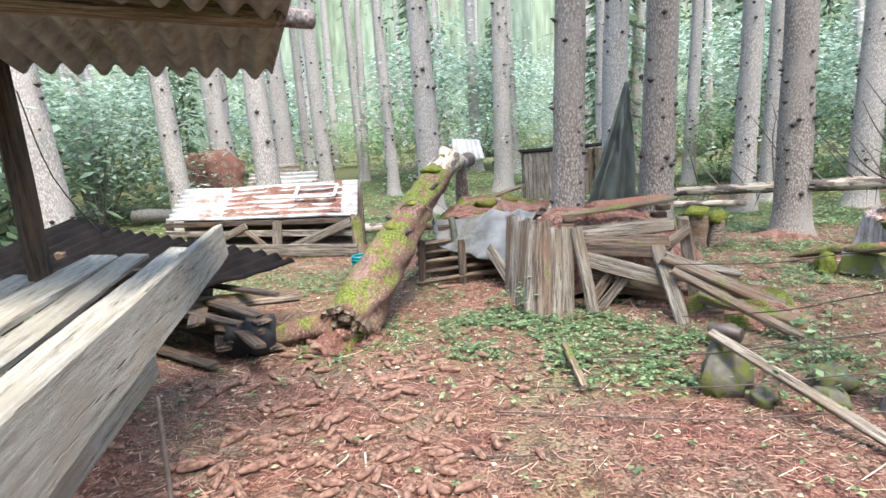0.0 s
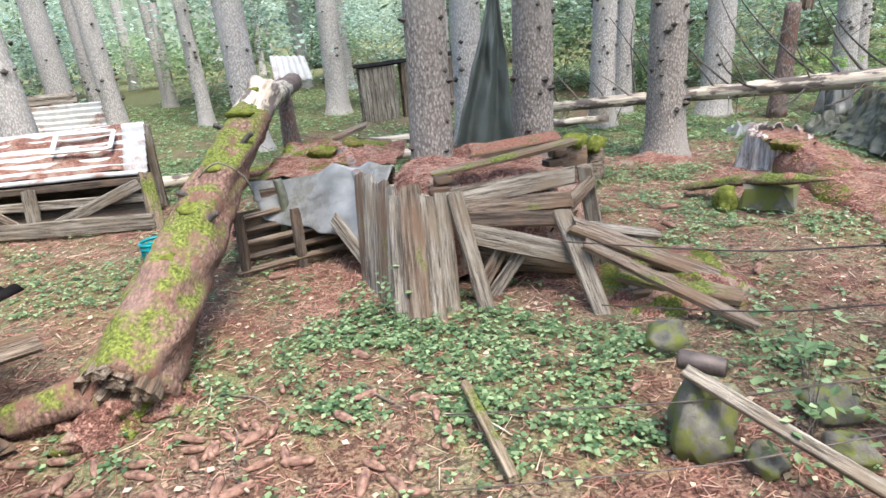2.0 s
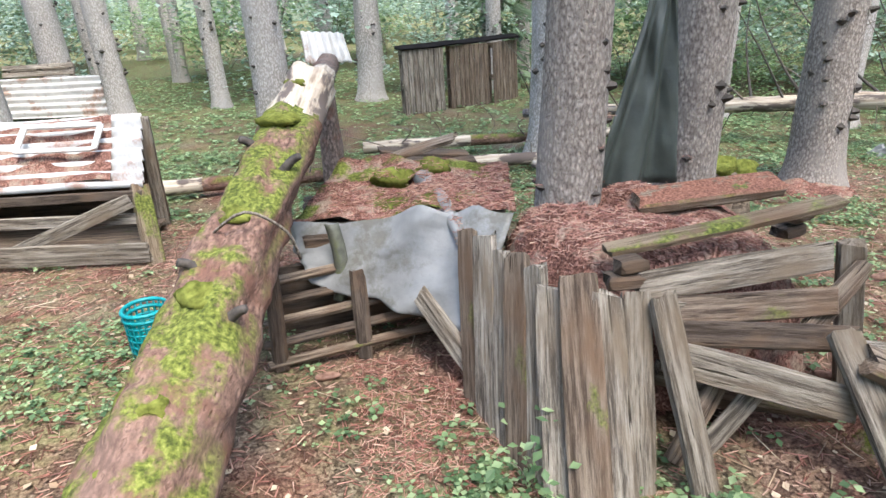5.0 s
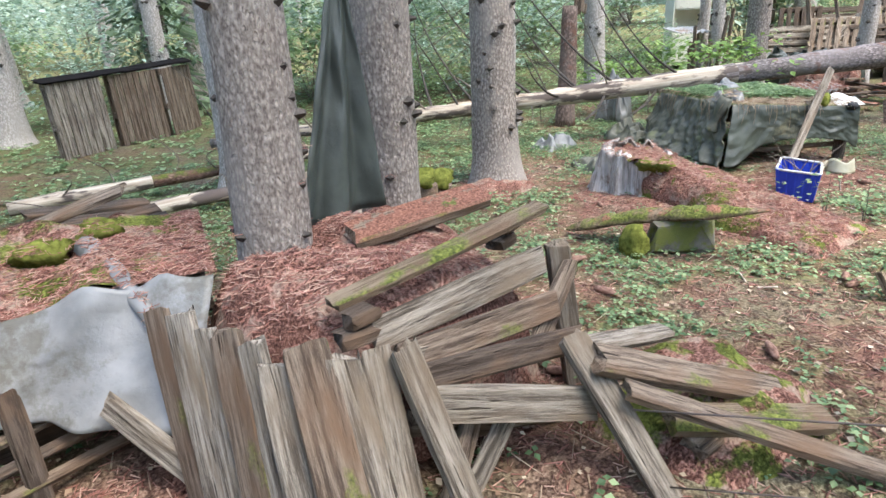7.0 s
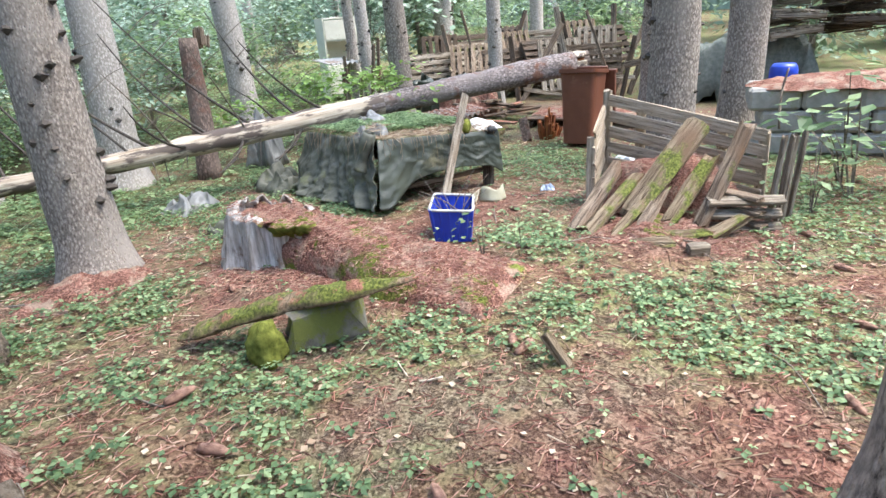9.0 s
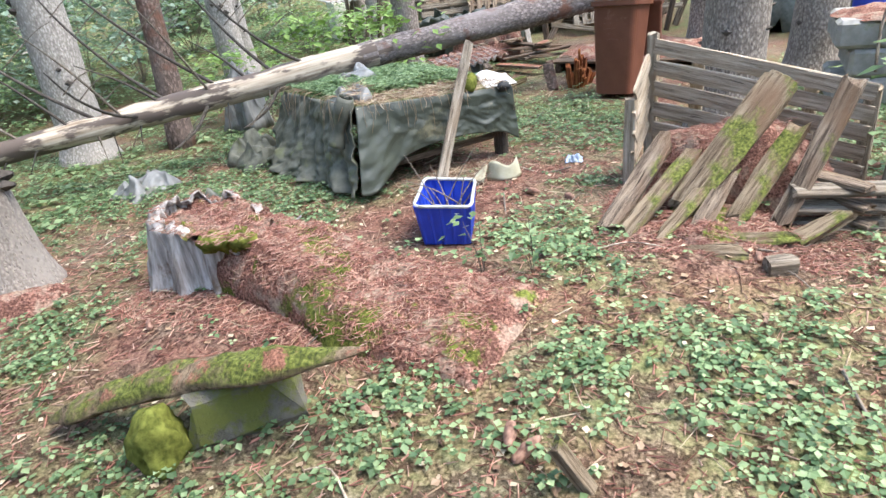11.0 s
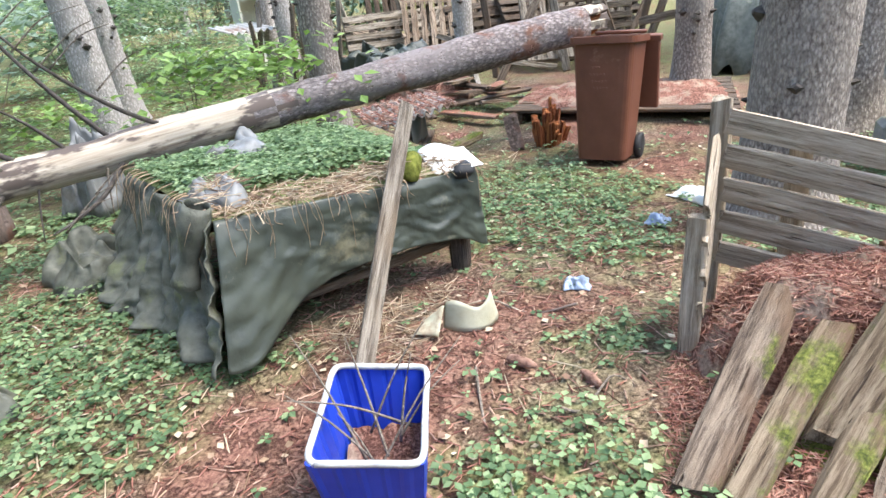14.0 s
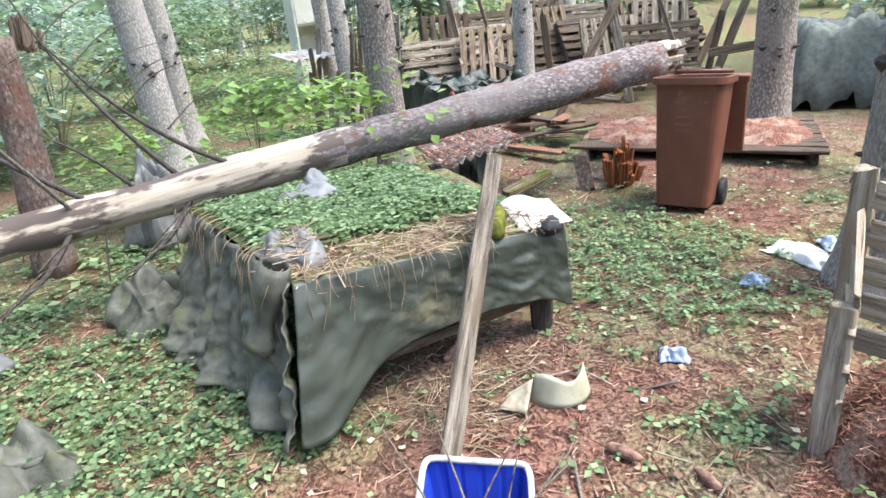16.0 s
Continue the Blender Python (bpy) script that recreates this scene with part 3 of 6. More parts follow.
# Farther trunks take the bark copy lightened for haze.
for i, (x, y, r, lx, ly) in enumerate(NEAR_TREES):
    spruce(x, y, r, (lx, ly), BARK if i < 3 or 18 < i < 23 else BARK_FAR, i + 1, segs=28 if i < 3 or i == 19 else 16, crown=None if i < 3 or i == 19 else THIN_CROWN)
spruce(3.78, 2.42, 0.215, (0.03, -0.05), BARK_ROUGH, 41, segs=48, stubs=12, flare=0.3, label="thick tree with deeply furrowed flaking bark")
spruce(2.98, 2.02, 0.15, (0.03, -0.02), BARK_ROUGH, 42, segs=36, stubs=12, flare=0.3, label="dark furrowed trunk with fence wire on it")

rng = random.Random(5)
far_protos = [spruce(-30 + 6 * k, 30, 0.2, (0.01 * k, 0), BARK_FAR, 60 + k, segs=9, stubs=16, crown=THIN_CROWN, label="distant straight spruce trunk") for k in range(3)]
n_far = 0
while n_far < 110:
    a, d = rng.uniform(0, 2 * math.pi), rng.uniform(10, 50)
    x, y = 4 + d * math.cos(a), 5 + d * math.sin(a)
    if -6.5 < x < 16 and -2.5 < y < 17:
        continue
    s = rng.uniform(0.7, 1.5)
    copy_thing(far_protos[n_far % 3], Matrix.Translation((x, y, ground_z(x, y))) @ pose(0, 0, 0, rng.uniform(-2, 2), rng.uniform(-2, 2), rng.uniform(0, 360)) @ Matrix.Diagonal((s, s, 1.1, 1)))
    n_far += 1


# ---- undergrowth ----


def leaf_cloud(name, seed, count, height, spread, leaf, mat, base_clear=0.1, clumps=14):
    """Many single folded leaves in loose clumps."""
    rng = random.Random(seed)
    cl = [(Vector((rng.gauss(0, spread * 0.45), rng.gauss(0, spread * 0.45), height * (base_clear + (1 - base_clear) * rng.random()))), rng.uniform(0.18, 0.4) * spread) for _ in range(clumps)]
    verts, faces = [], []
    for i in range(count):
        c, s = cl[i % clumps]
        p = c + Vector((rng.gauss(0, s), rng.gauss(0, s), rng.gauss(0, s * 0.35)))
        p.z = max(0.03, p.z)
        a, tilt = rng.uniform(0, 6.28), rng.uniform(-0.5, 0.3)
        d = Vector((math.cos(a), math.sin(a), tilt)).normalized()
        sd = Vector((-math.sin(a), math.cos(a), rng.uniform(-0.3, 0.3)))
        L = leaf * rng.uniform(0.6, 1.25)
        n = len(verts)
        verts += [p, p + d * L * 0.5 + sd * L * 0.34, p + d * L - Vector((0, 0, L * 0.15)), p + d * L * 0.5 - sd * L * 0.34]
        faces += [(n, n + 1, n + 2), (n, n + 2, n + 3)]
    return mesh_of(name, verts, faces, mat), cl


def shrub(name, seed, count, height, spread, leaf, mat, label, clumps=14, stem=0.012):
    t = base(name, (0, 0, 0), label=label, category="shrub", group="shrubs of the undergrowth")
    me, cl = leaf_cloud("foliage", seed, count, height, spread, leaf, mat, clumps=clumps)
    lf = new("foliage", me)
    lf.parent = t
    tagged(lf, kind="stuff")
    verts, faces = [], []
    for k in range(0, clumps, 2):
        c = cl[k][0]
        rows = ((Vector((0, 0, -0.05)), stem), (c * 0.4 + Vector((0, 0, c.z * 0.15)), stem * 0.8), (c, stem * 0.4))
        n = len(verts)
        for p, r in rows:
            verts += [p + Vector((r, 0, 0)), p + Vector((-r * 0.5, r * 0.87, 0)), p + Vector((-r * 0.5, -r * 0.87, 0))]
        faces += [(n + 3 * j + i, n + 3 * j + (i + 1) % 3, n + 3 * j + 3 + (i + 1) % 3, n + 3 * j + 3 + i) for j in range(2) for i in range(3)]
    s = tagged(new("stem", mesh_of("stem", verts, faces, TWIG)), kind="stuff")
    s.parent = t
    return t


SHRUBS = [
    shrub("shrub", 1, 2000, 3.2, 1.9, 0.17, LEAF_BLUE, "bluish green leafy shrub in the undergrowth, paled for haze", 22),
    shrub("shrub", 2, 1800, 2.2, 1.8, 0.15, LEAF_FAR, "green leafy shrub under the spruces", 20),
    shrub("shrub", 3, 1800, 4.6, 2.1, 0.2, LEAF_BLUE, "tall bluish green young beech, paled for haze", 24),
]
SHRUBS[0].location, SHRUBS[1].location, SHRUBS[2].location = (-9, 14, 0.2), (14.5, 15.5, 0), (9.5, 17, 0)
young = base("young_spruce", (-7.5, 9.5, 0), label="young dark green spruce with drooping boughs", category="tree", group="young spruces of the undergrowth")
o = new("crown", crown_mesh("young_crown", 9, 0.3, 7.0, 1.9, 80, NEEDLE_GREEN, 16, 0.42))
o.parent = young
o = new("trunk", ring_mesh("trunk", [(0, 0, -0.1), (0, 0, 3.5), (0, 0, 7.1)], [0.07, 0.05, 0.01], 7, BARK))
o.parent = young
rng = random.Random(11)
n = 0
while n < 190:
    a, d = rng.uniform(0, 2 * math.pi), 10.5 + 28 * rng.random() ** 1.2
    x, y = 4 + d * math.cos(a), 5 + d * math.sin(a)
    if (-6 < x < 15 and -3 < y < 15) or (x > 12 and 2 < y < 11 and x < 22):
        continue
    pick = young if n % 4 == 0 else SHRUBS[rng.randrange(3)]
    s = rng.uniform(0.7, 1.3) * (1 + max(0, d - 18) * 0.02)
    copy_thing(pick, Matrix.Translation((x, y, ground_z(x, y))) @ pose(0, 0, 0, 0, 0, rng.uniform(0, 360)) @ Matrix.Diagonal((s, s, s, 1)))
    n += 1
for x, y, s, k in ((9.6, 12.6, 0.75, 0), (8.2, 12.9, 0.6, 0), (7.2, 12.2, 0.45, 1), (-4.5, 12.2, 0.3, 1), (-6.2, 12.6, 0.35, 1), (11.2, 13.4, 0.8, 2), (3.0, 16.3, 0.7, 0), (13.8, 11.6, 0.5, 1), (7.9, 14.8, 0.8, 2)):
    copy_thing(SHRUBS[k], Matrix.Translation((x, y, ground_z(x, y))) @ pose(0, 0, 0, 0, 0, x * 50) @ Matrix.Diagonal((s, s, s, 1)))
bram = shrub("bramble", 21, 260, 0.75, 0.55, 0.11, LEAF_BRIGHT, "bright green bramble growing by the fallen log", 12, 0.005)
bram.location = (9.1, 6.9, 0.35)
for x, y, z, s in ((9.9, 8.6, 0.1, 1.2), (8.8, 8.9, 0.1, 0.9), (10.0, 7.9, 0.2, 1.0)):
    copy_thing(bram, Matrix.Translation((x, y, z)) @ pose(0, 0, 0, 0, 0, 90 * x) @ Matrix.Diagonal((s, s, s, 1)))
sap = shrub("seedling", 31, 46, 0.36, 0.26, 0.055, LEAF, "small broad-leaved seedling among the litter", 8, 0.004)
sap.location = (5.85, 4.55, 0.0)
for x, y, s in ((5.95, 4.3, 1.0), (5.6, 4.85, 0.7), (2.55, 2.35, 1.2), (2.9, 2.75, 1.1), (2.3, 2.2, 0.8), (1.05, 4.25, 0.9), (7.3, 2.35, 1.8), (7.8, 2.0, 2.6), (8.3, 2.0, 2.8), (8.0, 1.6, 2.6), (9.2, 4.85, 0.6), (10.05, 4.4, 0.6)):
    copy_thing(sap, Matrix.Translation((x, y, ground_z(x, y))) @ pose(0, 0, 0, 0, 0, x * 140) @ Matrix.Diagonal((s, s, s, 1)))

# ---- fallen logs ----


def log(name, p0, p1, r0, r1, mats, label, steps=22, segs=20, bend=0.0, rough=0.12, switch=None, category="log"):
    """A lying trunk; a mesh of its own along z, so that the bark runs with it. switch: where the second material takes over."""
    p0, p1 = Vector(p0), Vector(p1)
    L = (p1 - p0).length
    cs = [(bend * math.sin(math.pi * i / steps) * L, 0.015 * fbm(i, 3, 0, 0.7), L * i / steps) for i in range(steps + 1)]
    rs = [(r0 + (r1 - r0) * i / steps) * (1 + 0.05 * fbm(i * 0.9, r0 * 50, 2, 1.0)) for i in range(steps + 1)]
    me = ring_mesh("trunk", cs, rs, segs, *mats, rough=rough, freq=5, seed=r0 * 31 + L)
    if switch:
        for f in me.polygons:
            zc = sum(me.vertices[v].co.z for v in f.vertices) / len(f.vertices) / L
            f.material_index = 1 if any(a < zc + 0.012 * math.sin(f.index * 1.7) < b for a, b in switch) else 0
    t = base(name, p0, label=label, category=category)
    o = new("trunk", me)
    z = (p1 - p0).normalized()
    x = Vector((0, 0, 1)).cross(z).normalized() if abs(z.z) < 0.95 else Vector((1, 0, 0))
    m = Matrix((x, z.cross(x), z)).transposed().to_4x4()
    o.parent, o.matrix_local = t, m
    return t


def splinters(parent, at, way, r, length, count, mat, seed, spread=0.35):
    rng = random.Random(seed)
    way = Vector(way).normalized()
    for k in range(count):
        a = 2 * math.pi * k / count + rng.uniform(-0.2, 0.2)
        u = way.orthogonal().normalized()
        v = way.cross(u)
        o = (u * math.cos(a) + v * math.sin(a)) * r * rng.uniform(0.3, 0.92)
        p = Vector(at) + o
        q = p + (way + o.normalized() * spread * rng.uniform(-0.3, 1)).normalized() * length * rng.uniform(0.4, 1.2)
        plank("splinter", p - way * 0.06, q, r * 0.55, r * 0.28, mat, o, parent, 0.02)


mossy = log("leaning_log", (-0.41, 3.58, 0.14), (0.38, 6.6, 1.30), 0.215, 0.15, (BARK_MOSSY, PEELED), "leaning red-barked log thickly grown with moss", 60, 34, 0.008, 0.26, switch=((0.84, 1.1),))
splinters(mossy, (-0.41, 3.58, 0.14), (-0.25, -1, -0.2), 0.19, 0.08, 18, WOOD_BROWN, 3)
for f, off, s in ((0.80, 0.1, 0.10), (0.93, 0.1, 0.05), (0.55, 0.12, 0.07), (0.4, 0.13, 0.08), (0.25, 0.14, 0.09), (0.18, 0.13, 0.07)):
    c = Vector((-0.41, 3.58, 0.14)).lerp(Vector((0.38, 6.6, 1.32)), f)
    under(lump("moss_cushion", (c.x - 0.04, c.y - 0.03, c.z + off), (s * 1.1, s * 1.5, s * 0.55), MOSS_MAT, f * 9, 0.5, 20), mossy)
for f, s in ((0.45, -1), (0.36, 1), (0.66, 1), (0.72, -1)):
    c = Vector((-0.41, 3.58, 0.14)).lerp(Vector((0.38, 6.6, 1.32)), f)
    wire("branch_stub", [c, c + Vector((0.12 * s, -0.03, 0.13)), c + Vector((0.17 * s, -0.05, 0.16))], (0.028, 0.018), STUB, mossy)
for x, y, z, sx, sy, sz, sd in ((-0.44, 3.56, 0.02, 0.24, 0.16, 0.09, 1.0), (-0.62, 3.62, 0.0, 0.18, 0.12, 0.08, 2.0), (-0.26, 3.64, 0.0, 0.14, 0.14, 0.07, 3.0)):
    under(lump("rotten_foot", (x, y, z), (sx, sy, sz), LITTER_MOSS, sd, 0.8, sd * 50, segs=26), mossy)
rope = wire("rope", [(-0.12, 5.1, 0.86), (0.05, 5.0, 0.98), (0.2, 5.05, 0.86), (0.24, 5.12, 0.7)], 0.007, TWIG, mossy)
# Broken far half of the leaning log, with its stump
snapped = log("broken_log", (0.38, 6.75, 1.2), (0.62, 11.2, 1.05), 0.10, 0.14, (PEELED, BARK_RED), "barkless broken upper log beyond the mossy one", 16, 16, 0.0, 0.14, switch=((0.5, 1.1),))
splinters(snapped, (0.38, 6.75, 1.2), (0.1, -1, 0.35), 0.1, 0.22, 9, PEELED, 5)
prop = log("prop_trunk", (0.5, 8.6, -0.05), (0.5, 8.7, 1.05), 0.12, 0.09, (BARK_RED,), "reddish stump that props the broken log", 6, 12)

A, B = Vector((3.3, 11.0, 0.24)), Vector((11.0, 5.0, 0.92))
fallen = log("fallen_spruce", A, B, 0.06, 0.165, (PEELED, BARK_DARK), "long fallen spruce, half stripped of bark, broken end", 60, 20, 0.004, 0.12, switch=((0.70, 1.1), (-0.1, 0.12)))
splinters(fallen, B, B - A, 0.15, 0.3, 16, PEELED, 7, 0.2)
splinters(fallen, B, B - A, 0.13, 0.22, 6, WOOD_ROT, 8, 0.1)
rng = random.Random(3)
for k in range(44):
    f = 0.02 + 0.58 * k / 44
    c = A.lerp(B, f)
    upw = k % 3 == 0
    L = rng.uniform(0.5, 1.5) if upw else rng.uniform(0.12, 0.45)
    d = Vector((rng.uniform(-0.7, -0.1), rng.uniform(-0.5, 0.9), rng.uniform(0.5, 1.0) if upw else rng.uniform(-1, -0.5))).normalized()
    e = c + d * L
    e.z = max(e.z, 0.02)
    wire("dead_branch", [c, c.lerp(e, 0.5) + Vector((0, 0, 0.05)), e], (0.016 if upw else 0.012, 0.003), TWIG if k % 2 else STUB, fallen, 4)
for f, d, L in ((0.36, (-0.3, 0.5, 0.8), 1.5), (0.44, (-0.5, 0.65, 0.75), 1.9), (0.50, (-0.35, 0.7, 0.8), 1.5), (0.55, (-0.45, 0.6, 0.7), 2.0), (0.60, (-0.1, 0.7, 0.75), 1.6), (0.64, (-0.5, 0.4, 0.5), 1.3), (0.30, (0.2, 0.6, 0.9), 1.3), (0.47, (-0.7, -0.1, 0.35), 1.0), (0.53, (-0.8, -0.2, -0.35), 0.9), (0.60, (-0.9, -0.1, -0.4), 0.9)):
    c, d = A.lerp(B, f), Vector(d).normalized()
    wire("dead_branch", [c, c + d * L * 0.35 + Vector((0, 0, -0.06)), c + d * L * 0.7, c + d * L + Vector((0.08, 0, 0.1))], (0.02, 0.005), STUB, fallen, 5)
    for k in (0.45, 0.65, 0.8):
        e = c + d * L * k
        wire("side_twig", [e, e + Vector((0.12, -0.1, 0.12)) * L, e + Vector((0.3 * k, -0.22, 0.16)) * L], (0.006, 0.002), TWIG, fallen, 4)
for p, q, r, lab in (((0.9, 9.9, 0.16), (5.2, 9.3, 0.2), 0.07, "thin barkless log lying across the clearing"), ((-2.8, 9.0, 0.1), (3.8, 8.7, 0.14), 0.085, "mossy pale log lying among green plants"), ((-6.5, 11.6, 0.18), (-3.2, 11.8, 0.16), 0.14, "pale log lying behind the low shed"), ((3.3, 7.3, 0.1), (2.6, 8.6, 0.12), 0.06, "short mossy log on the ground")):
    g = log("lying_log", p, q, r, r * 0.75, (PEELED if r < 0.1 else BARK_FAR, BARK_MOSSY), lab, 20, 12, 0.01, 0.2, switch=((0.3, 0.6),))
    for k in range(7):
        c = Vector(p).lerp(Vector(q), 0.1 + 0.12 * k)
        wire("dead_branch", [c, c + Vector((rng.uniform(-0.2, 0.2), rng.uniform(-0.3, 0.1), 0.2)), c + Vector((rng.uniform(-0.5, 0.5), rng.uniform(-0.5, 0.2), rng.uniform(0.15, 0.5)))], (0.009, 0.003), TWIG, g, 4)
snag = log("broken_snag", (7.8, 8.85, -0.05), (8.2, 8.95, 1.6), 0.15, 0.11, (BARK_RED,), "reddish broken standing snag", 12, 16)
splinters(snag, (8.2, 8.95, 1.6), (0.2, 0.05, 1), 0.1, 0.14, 7, WOOD_BROWN, 12, 0.1)

# ---- the plank pile round the two trees ----
pile = base("plank_pile", (1.7, 4.6, 0), label="rotting stack of grey boards shored up with upright planks", category="plank pile")
tops = [(1.02, 5.12), (1.06, 5.0), (1.10, 4.88), (1.14, 4.74), (1.17, 4.62), (1.21, 4.50), (1.27, 4.42), (1.36, 4.36), (1.46, 4.31)]
feet = [(0.95, 4.78), (0.98, 4.62), (1.0, 4.48), (1.03, 4.35), (1.07, 4.22), (1.12, 4.10), (1.19, 4.0), (1.30, 3.98), (1.42, 4.08)]
for k, (a, b) in enumerate(zip(tops, feet)):
    face = Vector((-0.95, -0.35, 0.2)) if k < 5 else Vector((-0.5 + 0.12 * (k - 5), -0.8, 0.1))
    h = 0.74 + 0.03 * math.sin(k * 2.3)
    plank("upright_plank", (b[0], b[1], -0.06), (a[0], a[1], h), (0.135, 0.15, 0.13, 0.15, 0.14, 0.15, 0.155, 0.12, 0.11)[k], 0.035, WOOD_GREY if k % 3 else WOOD_BROWN, face, pile, 0.02)
plank("upright_plank", (1.64, 3.98, -0.05), (1.53, 4.26, 0.74), 0.10, 0.045, WOOD_GREY, (0.1, -1, 0.2), pile, 0.016)
for p, q, wd, th, mt, fc in (
        ((1.35, 4.33, 0.65), (1.62, 4.27, 0.66), 0.085, 0.03, WOOD_GREY, (0, -1, 0.2)),
        ((1.58, 4.55, 0.63), (2.46, 4.5, 0.69), 0.13, 0.04, WOOD_GREY, (0, -1, 0.5)),
        ((1.60, 4.42, 0.58), (2.36, 4.33, 0.57), 0.12, 0.05, WOOD_BROWN, (0, -1, 0.4)),
        ((1.60, 4.37, 0.52), (2.32, 4.16, 0.49), 0.10, 0.05, WOOD_DARK, (0, -1, 0.3)),
        ((1.62, 4.32, 0.44), (2.22, 4.02, 0.30), 0.14, 0.04, WOOD_GREY, (0, -1, 0.15)),
        ((1.62, 4.40, 0.32), (2.32, 4.16, 0.16), 0.10, 0.045, WOOD_BROWN, (0, -1, 0.1)),
        ((1.66, 4.46, 0.2), (2.4, 4.3, 0.08), 0.12, 0.05, WOOD_DARK, (0, -1, 0.1)),
        ((1.72, 4.22, 0.0), (2.0, 4.2, 0.36), 0.085, 0.04, WOOD_GREY, (0, -1, 0.1)),
        ((1.60, 4.2, 0.02), (1.86, 4.3, 0.33), 0.09, 0.04, WOOD_BROWN, (0, -1, 0.1)),
        ((2.30, 3.72, -0.02), (2.2, 4.12, 0.56), 0.115, 0.05, WOOD_GREY, (-0.2, -1, 0.5)),
        ((2.64, 4.45, 0.0), (2.52, 4.47, 0.74), 0.11, 0.05, WOOD_GREY, (-0.5, -1, 0)),
        ((2.18, 4.3, 0.42), (2.56, 4.42, 0.66), 0.09, 0.04, WOOD_BROWN, (0, -1, 0.2)),
        ((2.22, 4.02, 0.50), (3.05, 3.7, 0.12), 0.13, 0.06, WOOD_BROWN, (0, -0.6, 1)),
        ((2.25, 3.92, 0.40), (2.95, 3.2, 0.03), 0.085, 0.045, WOOD_BROWN, (0, -0.3, 1)),
        ((2.35, 4.2, 0.42), (2.9, 4.15, 0.3), 0.10, 0.05, WOOD_GREY, (0, -0.3, 1)),
        ((2.45, 3.85, 0.2), (3.1, 3.5, 0.06), 0.14, 0.06, WOOD_MOSS, (0, -0.3, 1)),
        ((2.5, 3.75, 0.1), (2.95, 3.75, 0.08), 0.12, 0.06, WOOD_BROWN, (0, -0.3, 1))):
    plank("board", p, q, wd, th, mt, fc, pile, 0.018)
rng = random.Random(8)
for k in range(9):
    y = 4.65 + 0.13 * k
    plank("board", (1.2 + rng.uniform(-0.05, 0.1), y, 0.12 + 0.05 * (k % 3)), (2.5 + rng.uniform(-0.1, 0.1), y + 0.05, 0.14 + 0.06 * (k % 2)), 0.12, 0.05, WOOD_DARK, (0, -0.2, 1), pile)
for p, q, wd, th, mt, lab in (
        ((1.47, 4.58, 0.80), (2.46, 4.52, 0.93), 0.085, 0.035, WOOD_MOSS, "narrow mossy board lying over the plank pile"),
        ((1.88, 5.12, 0.80), (2.55, 4.98, 0.87), 0.21, 0.055, WOOD_NEEDLES, "thick grey plank strewn with needles on the pile")):
    plank("loose_board", p, q, wd, th, mt, (0, -0.15, 1), None, 0.014, label=lab, category="board")
for x, y, z, ln, tn in ((2.37, 4.66, 0.76, 0.13, 15), (2.40, 4.66, 0.83, 0.12, 20), (1.47, 4.45, 0.73, 0.13, -5), (1.50, 4.46, 0.785, 0.10, 8)):
    c, s = math.cos(radians(tn)) * ln / 2, math.sin(radians(tn)) * ln / 2
    plank("wood_block", (x - c, y - s, z), (x + c, y + s, z), 0.09, 0.055, WOOD_DARK, label="short dark block of rotten wood on the pile", category="wood block")


def heap(name, cx, cy, rx, ry, top, mat, label, power=2.5, seed=0.0, low=-0.05, rough=0.06, turn=0.0):
    """A mound with steep sides and an uneven top."""
    ca, sa = math.cos(turn), math.sin(turn)

    def fn(u, v):
        a, b = u * 2 - 1, v * 2 - 1
        k = max(abs(a), abs(b)) or 1
        n = math.hypot(a, b) or 1
        a, b = a * (0.35 + 0.65 * k / n * 1.0), b * (0.35 + 0.65 * k / n * 1.0)
        x, y = cx + a * rx * ca - b * ry * sa, cy + a * rx * sa + b * ry * ca
        z = low + (top - low) * (1 - min(1, k) ** (2 * power)) + rough * fbm(x + seed, y, 0, 3.2) * (1 - 0.6 * k ** 6) + rough * 0.35 * fbm(x, y + seed, 2, 11)
        return Vector((x, y, z))
    return tagged(sheet(name, fn, 48, 48, mat, 0), label, "needle heap", kind="stuff")


heap("needle_heap", 1.86, 5.05, 0.74, 0.66, 0.78, LITTER, "heap of red spruce needles filling the plank pile", 3.2, 1.0, 0.1, 0.07)
heap("needle_heap", 2.45, 5.85, 0.85, 0.65, 0.58, LITTER, "needle-covered bank round the tree feet", 1.2, 2.0, -0.06)
heap("needle_heap", 4.7, 7.2, 0.6, 0.4, 0.09, LITTER, "low bank of needles at the tree foot", 0.8, 5.0, -0.06)
heap("needle_heap", 2.9, 3.95, 0.6, 0.5, 0.25, LITTER_MOSS, "rotted litter beside the plank pile", 0.8, 6.0, -0.06)

# Dark tarpaulin hanging between the two trees
DT = [(2.33, 5.78, 2.05), (1.84, 5.62, 0.68), (2.44, 5.72, 0.70)]


def dark_tarp(u, v):
    top = Vector(DT[0]) + Vector((0.05 * u, 0.02, 0))
    bot = Vector(DT[1]).lerp(Vector(DT[2]), u)
    p = top.lerp(bot, v)
    return p + Vector((0, -0.07, 0)) * math.sin(u * 13 + v * 1.5) * v * (1 - 0.3 * v) + Vector((0.02, 0.02, 0)) * fbm(u * 3, v * 3, 0, 1.5)


tagged(sheet("hanging_tarpaulin", dark_tarp, 30, 24, TARP_DARK), "dark tarpaulin hung in folds between two trunks", "tarpaulin")

